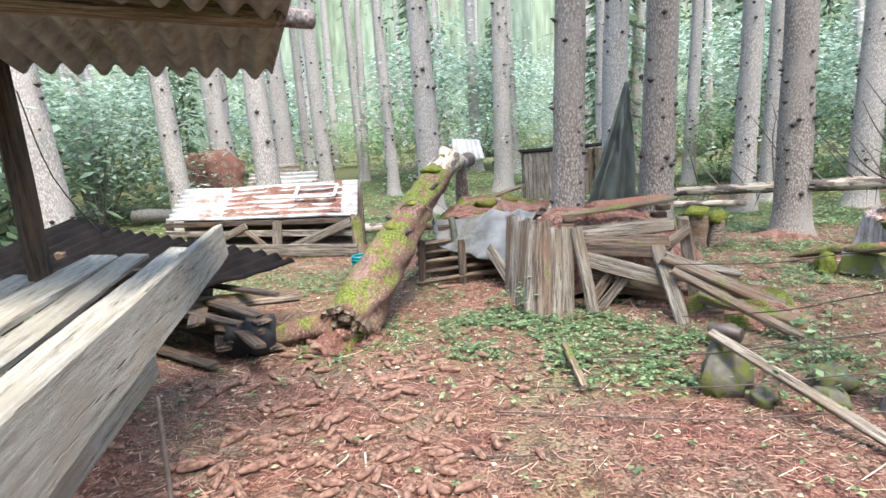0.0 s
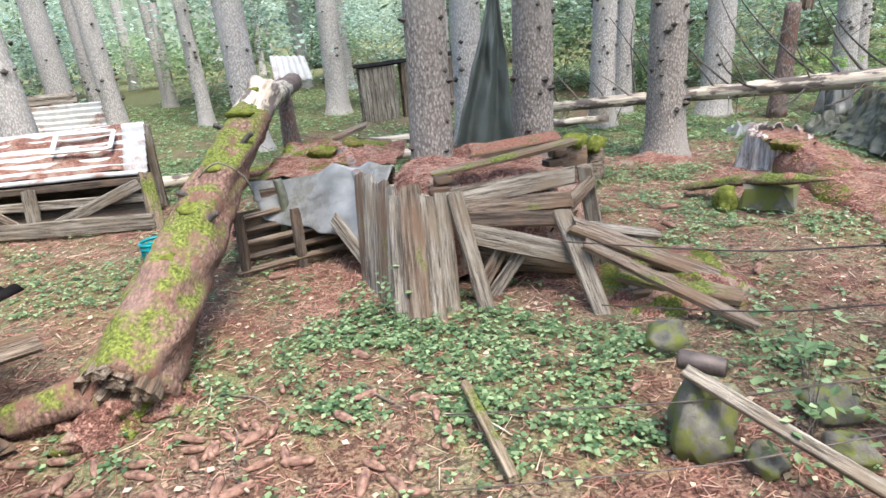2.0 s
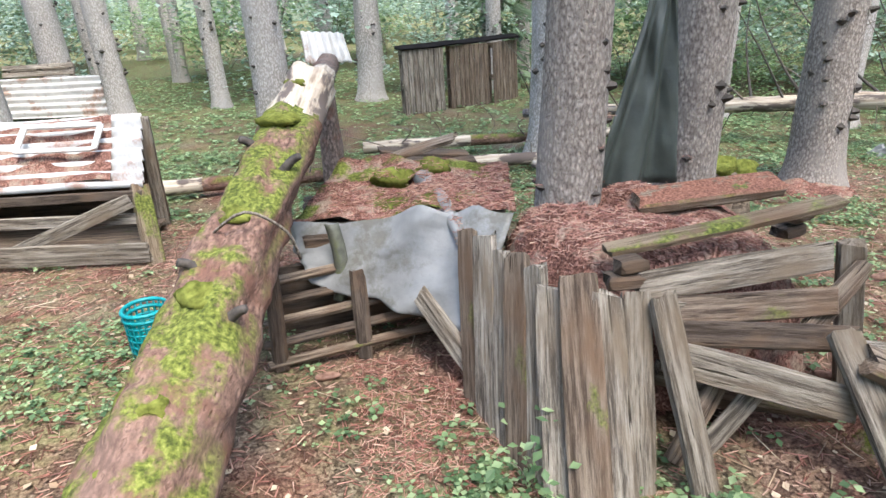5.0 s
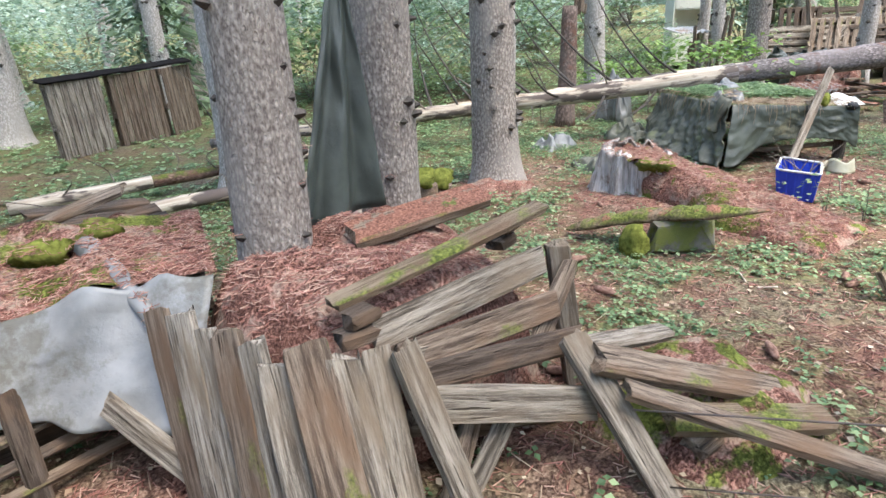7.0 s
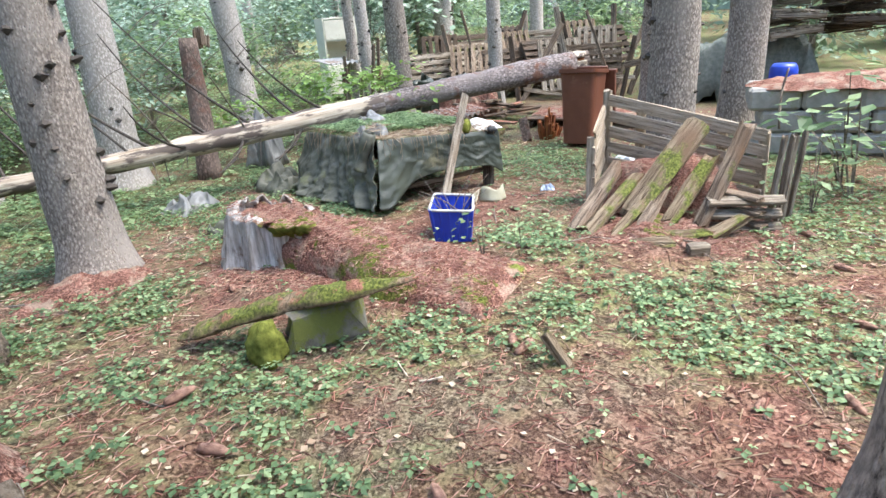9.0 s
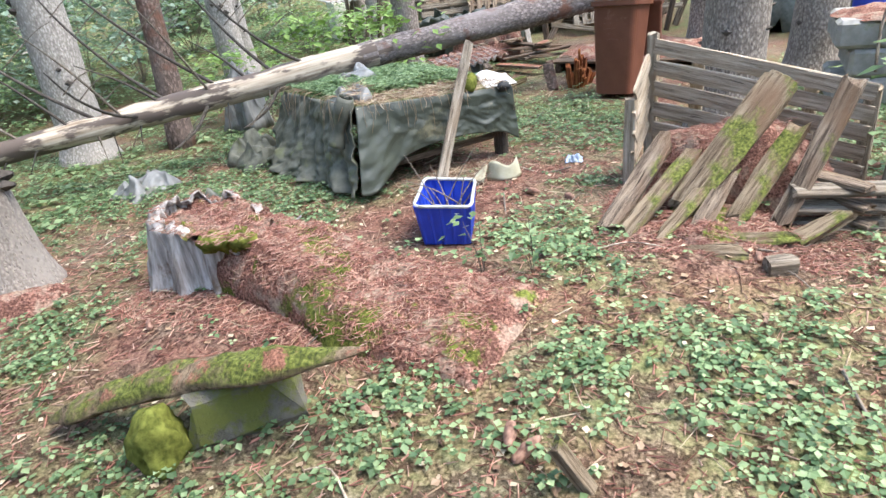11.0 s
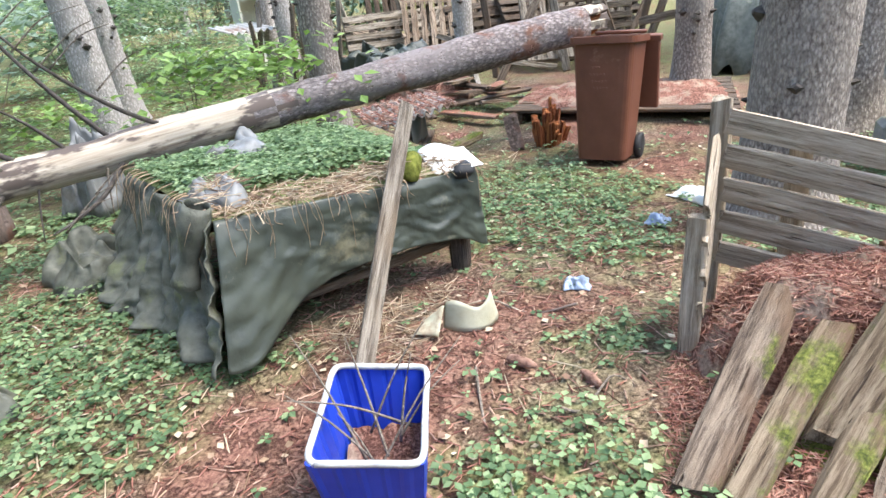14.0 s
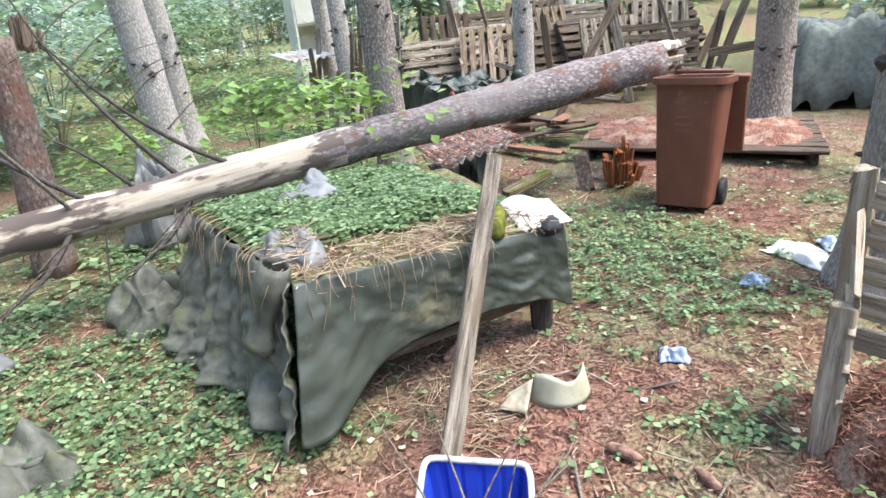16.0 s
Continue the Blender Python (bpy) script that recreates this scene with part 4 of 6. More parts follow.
# ---- grey sheet over a wood stack, and the slatted pallet under it ----
gs = base("sheeted_wood_stack", (0.8, 5.6, 0), label="low wood stack under a grey plastic sheet with needles", category="wood stack")


def grey_front(u, v):
    a = Vector((0.16, 5.86, 0.63)).lerp(Vector((1.30, 5.28, 0.76)), u)
    b = Vector((0.27, 5.6, 0.37)).lerp(Vector((1.03, 5.0, 0.27)), u)
    p = a.lerp(b, v)
    p.z += 0.07 * math.exp(-((u - 0.62) / 0.09) ** 2) * (1 - v) + 0.05 * math.exp(-((u - 0.85) / 0.06) ** 2) * (1 - v) - 0.1 * u * v * (1 - u)
    return p + Vector((-0.03, -0.06, 0)) * (0.5 * math.sin(u * 6 + v * 2) * v + math.sin(u * 21 + 3 * v) * 0.16 + 0.5 * abs(math.sin(u * 7 + 4 * v)) ** 6) + Vector((0.012, 0.012, 0.012)) * fbm(u * 4, v * 4, 0, 1.3)


under(sheet("front_sheet", grey_front, 36, 24, TARP_GREY), gs)


def grey_top(u, v):
    a = Vector((0.16, 5.86, 0.625)).lerp(Vector((1.32, 5.30, 0.755)), u)
    b = Vector((0.55, 6.6, 0.82)).lerp(Vector((1.6, 6.35, 0.72)), u)
    p = a.lerp(b, v)
    p.z += 0.07 * math.exp(-((u - 0.62) / 0.09) ** 2) * (1 - 0.4 * v) + 0.05 * fbm(u * 3, v * 3, 1, 1.5)
    return p


under(tagged(sheet("sheet_top", grey_top, 24, 20, LITTER_MOSS), "needles and moss lying on the sheet"), gs)
under(wire("sheet_fold", [(0.98, 6.1, 0.75), (1.0, 5.8, 0.75), (1.0, 5.5, 0.735), (1.04, 5.28, 0.6), (1.06, 5.16, 0.42)], (0.06, 0.02), TARP_GREY, None, 9), gs)
under(lump("moss_cushion", (0.80, 6.15, 0.76), (0.13, 0.10, 0.06), MOSS_MAT, 2.0, 0.5), gs)
under(lump("moss_cushion", (1.06, 6.2, 0.79), (0.10, 0.08, 0.06), MOSS_MAT, 5.0, 0.5), gs)
for k in range(5):
    z = 0.03 + 0.095 * k
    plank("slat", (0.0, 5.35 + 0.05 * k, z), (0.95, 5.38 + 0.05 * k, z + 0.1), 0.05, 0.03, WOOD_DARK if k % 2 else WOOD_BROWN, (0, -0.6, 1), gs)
# Added dark backing: paints the shaded void behind the slats.
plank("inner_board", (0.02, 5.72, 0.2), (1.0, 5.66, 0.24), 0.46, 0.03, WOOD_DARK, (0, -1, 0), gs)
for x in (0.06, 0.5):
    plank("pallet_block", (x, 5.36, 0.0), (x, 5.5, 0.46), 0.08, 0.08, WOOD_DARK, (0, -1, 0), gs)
# Fill boards coloured dark for the shade under the sheet.
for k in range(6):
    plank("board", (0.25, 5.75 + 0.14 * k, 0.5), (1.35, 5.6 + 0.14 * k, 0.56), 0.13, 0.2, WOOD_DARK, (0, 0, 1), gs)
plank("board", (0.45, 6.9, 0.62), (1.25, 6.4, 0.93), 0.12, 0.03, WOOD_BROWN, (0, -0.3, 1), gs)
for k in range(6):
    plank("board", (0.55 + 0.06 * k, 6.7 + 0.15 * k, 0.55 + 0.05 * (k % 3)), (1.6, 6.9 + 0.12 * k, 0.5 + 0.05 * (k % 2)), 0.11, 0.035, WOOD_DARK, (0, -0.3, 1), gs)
plank("loose_board", (1.05, 4.86, 0.0), (0.78, 5.16, 0.43), 0.10, 0.03, WOOD_GREY, (-0.7, -0.7, 0.3), None, 0.02, label="short grey board leaning on the plastic sheet", category="board")


def hanging_strip(u, v):
    return Vector((0.36 + 0.07 * u + 0.03 * math.sin(v * 3), 5.58 - 0.05 * v, 0.7 - 0.42 * v)) + Vector((0, -0.03, 0)) * math.sin(u * 3.1)


tagged(sheet("plastic_strip", hanging_strip, 8, 14, TARP_DULL, 0.006), "torn strip of old plastic hanging down", "plastic strip")

# ---- teal basket ----
bk = base("plastic_basket", (-0.64, 5.72, 0), label="teal plastic basket with a lattice wall", category="basket")
for j in range(8):
    z = 0.01 + 0.27 * j / 7
    r = 0.105 + 0.01 * j / 7
    pts = [(-0.64 + r * math.cos(a), 5.72 + r * math.sin(a), z) for a in np.linspace(0, 2 * math.pi, 17)]
    wire("hoop", pts, 0.007 if j < 6 else 0.013, TEAL, bk, 4)
for k in range(22):
    a = 2 * math.pi * k / 22
    wire("rib", [(-0.64 + 0.105 * math.cos(a), 5.72 + 0.105 * math.sin(a), 0), (-0.64 + 0.115 * math.cos(a), 5.72 + 0.115 * math.sin(a), 0.28)], 0.007, TEAL, bk, 4)
under(tagged(sheet("basket_base", lambda u, v: Vector((-0.64 + 0.1 * (u * 2 - 1) * math.sqrt(max(0, 1 - 0.5 * (v * 2 - 1) ** 2)), 5.72 + 0.1 * (v * 2 - 1) * math.sqrt(max(0, 1 - 0.5 * (u * 2 - 1) ** 2)), 0.02)), 8, 8, TEAL, 0.008), "solid basket bottom"), bk)

# ---- low lean-to with white corrugated roof ----
hut = base("low_shelter", (-2.6, 7.6, 0), label="low wooden shelter with a white corrugated roof, collapsing", category="shelter")
R0, R1, R2, R3 = Vector((-3.95, 7.9, 0.50)), Vector((-0.98, 7.45, 0.52)), Vector((-1.06, 8.15, 0.98)), Vector((-4.0, 8.75, 0.90))


def hut_roof(u, v):
    p = (R0 * (1 - v) + R1 * v) * (1 - u) + (R3 * (1 - v) + R2 * v) * u
    return p + Vector((0, -0.5, 1)) * (0.03 * math.sin(u * 7 * 2 * math.pi)) + Vector((0, 0, 0.02)) * fbm(v * 3, u, 0, 1.4)


under(tagged(sheet("roof", hut_roof, 56, 12, ROOF_WHITE, 0.006), "white corrugated roofing with red needles in its troughs"), hut)
def hut_needles(u, v):
    u, v = 0.06 + 0.88 * u, 0.30 + 0.62 * v
    p = (R0 * (1 - v) + R1 * v) * (1 - u) + (R3 * (1 - v) + R2 * v) * u
    return p + Vector((0, -0.5, 1)) * (0.018 + 0.04 * fbm(v * 6, u * 3, 3, 1.0)) + Vector((0, 0, 0.02)) * fbm(v * 3, u, 0, 1.4)


under(tagged(sheet("trough_needles", hut_needles, 50, 50, LITTER, 0), "red needles lying in the roof troughs"), hut)
for p, q, wd, mt in (((-3.9, 7.72, 0.34), (-1.05, 7.35, 0.30), 0.09, WOOD_GREY), ((-3.9, 7.70, 0.10), (-0.95, 7.12, 0.10), 0.16, WOOD_GREY), ((-1.95, 7.36, 0.12), (-1.05, 7.3, 0.46), 0.11, WOOD_GREY),
                     ((-2.15, 7.42, 0.1), (-2.12, 7.42, 0.5), 0.13, WOOD_GREY), ((-2.6, 7.5, 0.36), (-2.3, 7.46, 0.12), 0.07, WOOD_BROWN), ((-3.3, 7.6, 0.12), (-2.6, 7.5, 0.44), 0.1, WOOD_GREY), ((-3.95, 7.85, 0.45), (-1.0, 7.42, 0.47), 0.07, WOOD_DARK)):
    plank("board", p, q, wd, 0.03, mt, (0.15, -1, 0), hut)
plank("corner_post", (-0.93, 7.15, -0.05), (-1.02, 7.5, 0.52), 0.14, 0.09, WOOD_MOSS, (0.6, -1, 0), hut)
plank("corner_post", (-3.9, 7.85, -0.05), (-3.9, 7.9, 0.5), 0.1, 0.08, WOOD_GREY, (0, -1, 0), hut)
plank("corner_post", (-1.05, 8.1, -0.05), (-1.05, 8.1, 0.95), 0.1, 0.08, WOOD_GREY, (0, -1, 0), hut)
plank("corner_post", (-3.95, 8.7, -0.05), (-3.95, 8.7, 0.88), 0.1, 0.08, WOOD_GREY, (0, -1, 0), hut)
plank("back_board", (-4.0, 8.6, 0.35), (-1.0, 8.1, 0.4), 0.7, 0.03, WOOD_DARK, (0, -1, 0), hut)
plank("floor_board", (-3.9, 8.1, 0.06), (-1.05, 7.7, 0.06), 0.7, 0.03, WOOD_BROWN, (0, 0, 1), hut)
frame_pts = [(-1.95, 7.82, 0.79), (-1.35, 7.72, 0.79), (-1.33, 7.95, 0.94), (-1.93, 8.05, 0.94), (-1.95, 7.82, 0.79)]
fr = base("roof_panel_frame", (-1.6, 7.9, 0.8), label="white frame of an old panel lying on the roof", category="frame")
for a, b in zip(frame_pts, frame_pts[1:]):
    plank("bar", a, b, 0.05, 0.02, ROOF_PALE, (0, -0.5, 1), fr, 0.004)

# Second pale corrugated sheet and pallets farther off, root plate beside
corrugated("corrugated_sheet", (-5.3, 15.0, 0.10), (-5.3, 15.5, 0.75), (-3.2, 15.2, 0.75), (-3.2, 14.7, 0.10), 6, 0.03, ROOF_PALE, label="pale corrugated sheet leaning on stacked pallets", category="roof sheet")
corrugated("corrugated_sheet", (0.33, 11.3, 1.05), (0.95, 11.3, 1.05), (0.86, 11.55, 1.42), (0.3, 11.55, 1.46), 6, 0.02, ROOF_PALE, label="white corrugated scrap standing on the log", category="roof sheet")


# ---- pallets ----
def box_part(name, size, mat):
    """A squared timber with chamfered edges, shared by its repeats, its length along x."""
    bm = bmesh.new()
    bmesh.ops.create_cube(bm, size=1.0)
    bmesh.ops.scale(bm, vec=size, verts=bm.verts)
    bmesh.ops.bevel(bm, geom=list(bm.edges), offset=min(size) * 0.14, segments=1, affect="EDGES")
    me = bpy.data.meshes.new(name)
    bm.to_mesh(me)
    bm.free()
    me.materials.append(mat)
    return me


SLAT = {m.name: box_part("slat", (1.2, 0.09, 0.02), m) for m in (WOOD_GREY, WOOD_BROWN, WOOD_DARK)}
RUNNER = {m.name: box_part("runner", (0.8, 0.09, 0.075), m) for m in (WOOD_GREY, WOOD_BROWN, WOOD_DARK)}


def pallet(m, mat=WOOD_GREY, slats=6, label="weathered grey wooden pallet", group="old wooden pallets"):
    t = base("pallet", (0, 0, 0), label=label, category="pallet", group=group)
    for z, cnt in ((0.125, slats), (0.01, 3)):
        for k in range(cnt):
            o = new("slat", SLAT[mat.name])
            o.parent = t
            o.location = (0, -0.355 + 0.71 * k / (cnt - 1), z)
    for x in (-0.55, 0, 0.55):
        o = new("runner", RUNNER[mat.name])
        o.parent = t
        o.matrix_local = pose(x, 0, 0.068, 0, 0, 90)
    t.matrix_world = m
    return t


# ---- old shed at the start: post, roof, board stack, black sheet ----
shed = base("lean_to_shed", (-1.5, 1.6, 0), label="open timber shed with a corrugated roof", category="shed")
plank("post", (-1.62, 1.93, -0.1), (-1.68, 1.9, 2.2), 0.10, 0.10, WOOD_DARK, (0.3, -1, 0), shed)
plank("post", (-3.3, 0.6, -0.1), (-3.3, 0.6, 2.3), 0.12, 0.12, WOOD_DARK, (0, -1, 0), shed)
plank("beam", (-2.9, 0.15, 2.27), (-0.22, 1.66, 2.17), 0.10, 0.11, WOOD_MOSS, (0.4, -1, 0.2), shed)
wire("beam_end", [(-0.42, 1.58, 2.2), (-0.2, 1.7, 2.17), (-0.07, 1.78, 2.16)], (0.05, 0.042), BARK_DARK, shed, 10)
Q = [Vector(p) for p in ((-0.02, 1.35, 2.24), (-3.2, -0.35, 2.42), (-3.6, 1.5, 2.18), (-0.45, 2.34, 1.99))]


def shed_roof(u, v):
    p = (Q[0] * (1 - u) + Q[1] * u) * (1 - v) + (Q[3] * (1 - u) + Q[2] * u) * v
    return p + Vector((0, 0, 0.03)) * math.sin(u * 26 * 2 * math.pi)


under(tagged(sheet("roof_sheet", shed_roof, 208, 8, ROOF_GREY, 0.008), "grey corrugated roof sheets"), shed)
wire("wire", [(-1.7, 2.05, 1.95), (-1.62, 2.1, 1.5), (-1.45, 2.2, 1.15)], 0.004, RUST, shed)

stack = base("board_stack", (-0.9, 1.6, 0.7), label="long pale sawn boards stacked under the shed roof", category="board stack")
plank("board", (-0.36, -0.3, 0.94), (-1.22, 3.26, 0.93), 0.25, 0.05, WOOD_WHITE, (1, 0.25, 0.1), stack, 0.01)
plank("board", (-0.5, -0.2, 0.70), (-0.86, 1.45, 0.70), 0.20, 0.05, WOOD_WHITE, (1, 0.25, 0), stack, 0.012)
for k, (p, q, wd, z) in enumerate((((-0.52, -0.3), (-1.30, 2.75), 0.13, 0.98), ((-0.68, -0.3), (-1.42, 2.45), 0.13, 1.0), ((-0.86, -0.3), (-1.6, 2.4), 0.17, 1.02), ((-1.05, -0.3), (-1.78, 2.0), 0.17, 1.0))):
    plank("board", (*p, z), (*q, z - 0.02), wd, 0.035, WOOD_WHITE, (0.1, 0, 1), stack, 0.016)
plank("trestle", (-2.0, 0.4, 0.84), (-0.62, 0.7, 0.84), 0.12, 0.1, WOOD_DARK, (0, 0, 1), stack)
plank("trestle", (-2.4, 2.3, 0.84), (-1.1, 2.55, 0.84), 0.12, 0.1, WOOD_DARK, (0, 0, 1), stack)
for x, y in ((-0.95, 0.62), (-1.9, 0.45), (-1.75, 2.42), (-2.2, 2.35)):
    plank("leg", (x, y, -0.05), (x, y, 0.82), 0.1, 0.1, WOOD_DARK, (0, -1, 0), stack)
wire("steel_bar", [(-0.62, 1.0, -0.02), (-0.68, 1.12, 0.3), (-0.72, 1.2, 0.62)], 0.012, RUST, stack, 6)

BS = [Vector(p) for p in ((-0.95, 4.12, 0.57), (-1.55, 3.25, 0.5), (-3.6, 3.0, 0.66), (-3.3, 4.75, 0.98))]


def black_sheet(u, v):
    p = (BS[0] * (1 - u) + BS[3] * u) * (1 - v) + (BS[1] * (1 - u) + BS[2] * u) * v
    return p + Vector((0, 0, 0.024)) * math.sin(u * 17 * 2 * math.pi) + Vector((0, 0, 0.05)) * fbm(u * 2, v * 2, 0, 1)


bs_ob = tagged(sheet("black_roof_sheet", black_sheet, 136, 8, ROOF_BLACK, 0.006), "black corrugated bitumen sheet over the scrap wood", "roof sheet")
scrap = base("scrap_wood_heap", (-1.8, 3.7, 0), label="dark heap of scrap boards under the black sheet", category="wood heap")
rng = random.Random(17)
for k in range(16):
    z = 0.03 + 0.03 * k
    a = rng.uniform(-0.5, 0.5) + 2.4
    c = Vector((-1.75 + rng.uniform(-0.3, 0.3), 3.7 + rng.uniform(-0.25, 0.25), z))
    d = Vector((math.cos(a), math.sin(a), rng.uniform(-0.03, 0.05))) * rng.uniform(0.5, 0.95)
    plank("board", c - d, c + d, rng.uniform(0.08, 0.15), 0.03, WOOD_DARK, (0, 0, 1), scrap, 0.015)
plank("loose_board", (-0.92, 4.02, 0.3), (-1.75, 3.3, 0.42), 0.13, 0.03, WOOD_BROWN, (0.4, -0.6, 0.7), scrap)
plank("prop", (-2.9, 3.9, -0.03), (-2.9, 3.9, 0.78), 0.08, 0.08, WOOD_DARK, (0, -1, 0), scrap)
tagged(lump("rubber_sack", (-1.12, 3.35, 0.14), (0.2, 0.12, 0.17), RUBBER, 3.3, 0.4, 30), "black rubber sack half full on the ground", "sack")
root_end = new("root_end", ring_mesh("root_end", [(-0.5 - 0.07 * k, 3.6 + 0.02 * math.sin(k), 0.12 - 0.009 * k) for k in range(10)], [0.13, 0.125, 0.115, 0.11, 0.1, 0.1, 0.09, 0.08, 0.06, 0.03], 18, BARK_MOSSY, rough=0.45, freq=6, seed=4.0))
tagged(root_end, "rotten barked root end lying in the litter", "log")

# Root plate of an upturned tree, far behind the shelter
rp = base("root_plate", (-5.9, 14.2, 0.1), label="upturned root plate, a brown tangle of roots", category="root plate")
under(lump("soil", (-5.9, 14.2, 0.6), (0.75, 0.35, 0.75), LITTER, 4, 0.6, 10, segs=20), rp)
for k in range(50):
    a, r = rng.uniform(0, 6.28), rng.uniform(0.2, 0.7)
    c = Vector((-5.9 + r * math.cos(a), 14.0 - rng.uniform(0, 0.3), 0.65 + r * math.sin(a)))
    wire("root", [c, c + Vector((rng.uniform(-0.2, 0.2), -0.15, rng.uniform(-0.1, 0.2))), c + Vector((rng.uniform(-0.5, 0.5), rng.uniform(-0.3, 0), rng.uniform(-0.4, 0.3)))], (0.014, 0.004), BARK_RED, rp, 4)
for k in range(3):
    pallet(pose(-4.4 + 0.1 * k, 15.9, 0.02 + 0.15 * k, 0, 0, 5 + 4 * k), WOOD_GREY)
pallet(pose(-4.6, 15.75, 0.55, 62, 0, 4), WOOD_GREY)

# Upright pallet row far behind the trees, with a black sheet on top
for k, (x, y, rz) in enumerate(((2.2, 13.2, 22), (3.1, 13.6, 18), (3.85, 14.0, 40))):
    pallet(pose(x, y, 0.45, 88, 0, rz) @ pose(0, 0, 0, 0, 0, 90), WOOD_BROWN if k else WOOD_GREY, 8, "brown pallet standing upright in a row")
plank("cover_board", (1.8, 13.0, 1.08), (4.2, 14.1, 1.12), 0.25, 0.03, ROOF_BLACK, (0, -0.2, 1), None, 0.03, label="black bitumen sheet laid over upright pallets", category="cover sheet")

# ---- fence wires, rail, cylinder and stones at the first bend ----
fence = base("fence_wires", (2.85, 2.0, 0), label="slack rusty fence wires running from a tree", category="fence")
for z0, p in ((0.98, (2.05, 3.75, 0.5)), (0.78, (2.28, 3.72, 0.06)), (0.55, (1.1, 3.0, 0.02)), (0.33, (0.95, 2.5, 0.03)), (0.1, (0.7, 2.2, 0.02)), (0.04, (0.5, 1.7, 0.02))):
    a, b = Vector((2.92, 1.9, z0)), Vector(p)
    m = a.lerp(b, 0.5) - Vector((0, 0, 0.05))
    wire("wire", [a, a.lerp(m, 0.5), m, b], 0.004, RUST, fence, 4)
plank("fence_rail", (2.03, 2.5, 0.35), (2.72, 1.38, -0.02), 0.06, 0.035, WOOD_GREY, (-0.4, -0.4, 1), None, 0.006, label="narrow squared fence rail fallen to the ground", category="rail")
cyl = new("metal_cylinder", ring_mesh("metal_cylinder", [(2.065, 2.6, 0.345), (2.07, 2.595, 0.345), (2.205, 2.48, 0.335), (2.21, 2.475, 0.335)], [0.036, 0.042, 0.042, 0.036], 18, RUST))
tagged(cyl, "dark metal roller lying on a mossy stone", "cylinder")
for x, y, z, s, sd in ((2.14, 2.5, 0.09, (0.16, 0.13, 0.2), 1), (2.42, 3.23, 0.04, (0.12, 0.1, 0.09), 5), (2.25, 2.25, 0.03, (0.08, 0.07, 0.06), 2), (2.6, 2.2, 0.03, (0.1, 0.08, 0.07), 3), (2.75, 2.45, 0.03, (0.12, 0.1, 0.09), 4)):
    tagged(lump("mossy_stone", (x, y, z), s, CONCRETE_MOSS, sd, 0.5, sd * 40, 0, 20), "mossy grey stone half sunk in litter", "stone", "mossy stones")
plank("mossy_stick", (1.27, 2.47, 0.03), (1.25, 3.14, 0.08), 0.05, 0.035, WOOD_MOSS, label="mossy rotten stick lying in the litter", category="stick")

# Mossy stump between the trees and mossy stump wood
for x, y, s, h in ((3.45, 6.75, 0.17, 0.42), (3.75, 6.85, 0.13, 0.34)):
    g = base("mossy_stump", (x, y, 0), label="rotten stump topped with bright moss", category="stump", group="mossy stumps")
    under(new("stump_wood", ring_mesh("stump_wood", [(x, y, -0.05), (x, y, 0.1), (x + 0.02, y, h * 0.7), (x + 0.03, y, h)], [s * 1.4, s, s * 0.9, s * 0.75], 14, WOOD_BROWN, rough=0.5, freq=6, seed=x)), g)
    under(lump("moss_cushion", (x + 0.02, y - 0.02, h + 0.02), (s * 0.9, s * 0.8, 0.09), MOSS_MAT, x, 0.6), g)

# ---- mossy board on concrete blocks, needle mound, silver stump ----
plank("concrete_block", (4.38, 5.14, 0.09), (4.62, 4.86, 0.11), 0.16, 0.25, CONCRETE_MOSS, (0.05, 0, 1), None, 0.06, label="broken concrete block covered in moss", category="concrete block", group="mossy concrete blocks")
tagged(lump("mossy_stone", (4.24, 5.22, 0.05), (0.12, 0.10, 0.15), MOSS_MAT, 5.2, 0.4, 30, segs=20), "upright stone wrapped in bright moss", "stone", "mossy stones")
tagged(lump("mossy_stone", (4.58, 5.2, 0.05), (0.1, 0.12, 0.14), CONCRETE_MOSS, 8.1, 0.5, 80, segs=18), "half-buried mossy stone under the board", "stone", "mossy stones")


def moss_board(u, v):
    """A thick rotten board, humped with moss, its far end sunk in needles."""
    p = Vector((4.2, 5.8, 0.05)).lerp(Vector((4.64, 4.47, 0.40)), u)
    a = v * 2 * math.pi
    taper = min(1, 0.12 + 3.5 * (1 - u)) * min(1, 0.3 + 6 * u)
    w = 0.09 * taper * (1 + 0.22 * fbm(u * 7, math.cos(a), math.sin(a), 1.2))
    h = (0.055 if math.sin(a) > 0 else 0.035) * taper * (1 + 0.5 * fbm(u * 11, math.cos(a) * 2, 4, 1.2))
    return p + Vector((0.95, 0.32, 0)) * (w * math.cos(a) + 0.03 * math.sin(u * 5)) + Vector((0, 0, h * math.sin(a) + 0.02 * math.sin(u * 4)))


tagged(sheet("mossy_board", moss_board, 70, 20, WOOD_FULL_MOSS, 0), "rotten board grown over with yellow-green moss", "board")


def mound(u, v):
    a = Vector((4.86, 4.2, 0)).lerp(Vector((5.25, 6.1, 0)), v)
    b = Vector((5.72, 4.12, 0)).lerp(Vector((5.8, 6.1, 0)), v)
    p = a.lerp(b, u)
    e = min(1, 5 * min(u, 1 - u, v * 1.2, 1 - v))
    p.x += 0.10 * fbm(v * 3, u, 0, 1.2)
    p.z = ground_z(p.x, p.y) - 0.04 + (0.13 + 0.25 * v ** 1.3) * e ** 0.45 + 0.06 * fbm(p.x, p.y, 0, 3) * e + 0.015 * fbm(p.x, p.y, 0, 14)
    return p


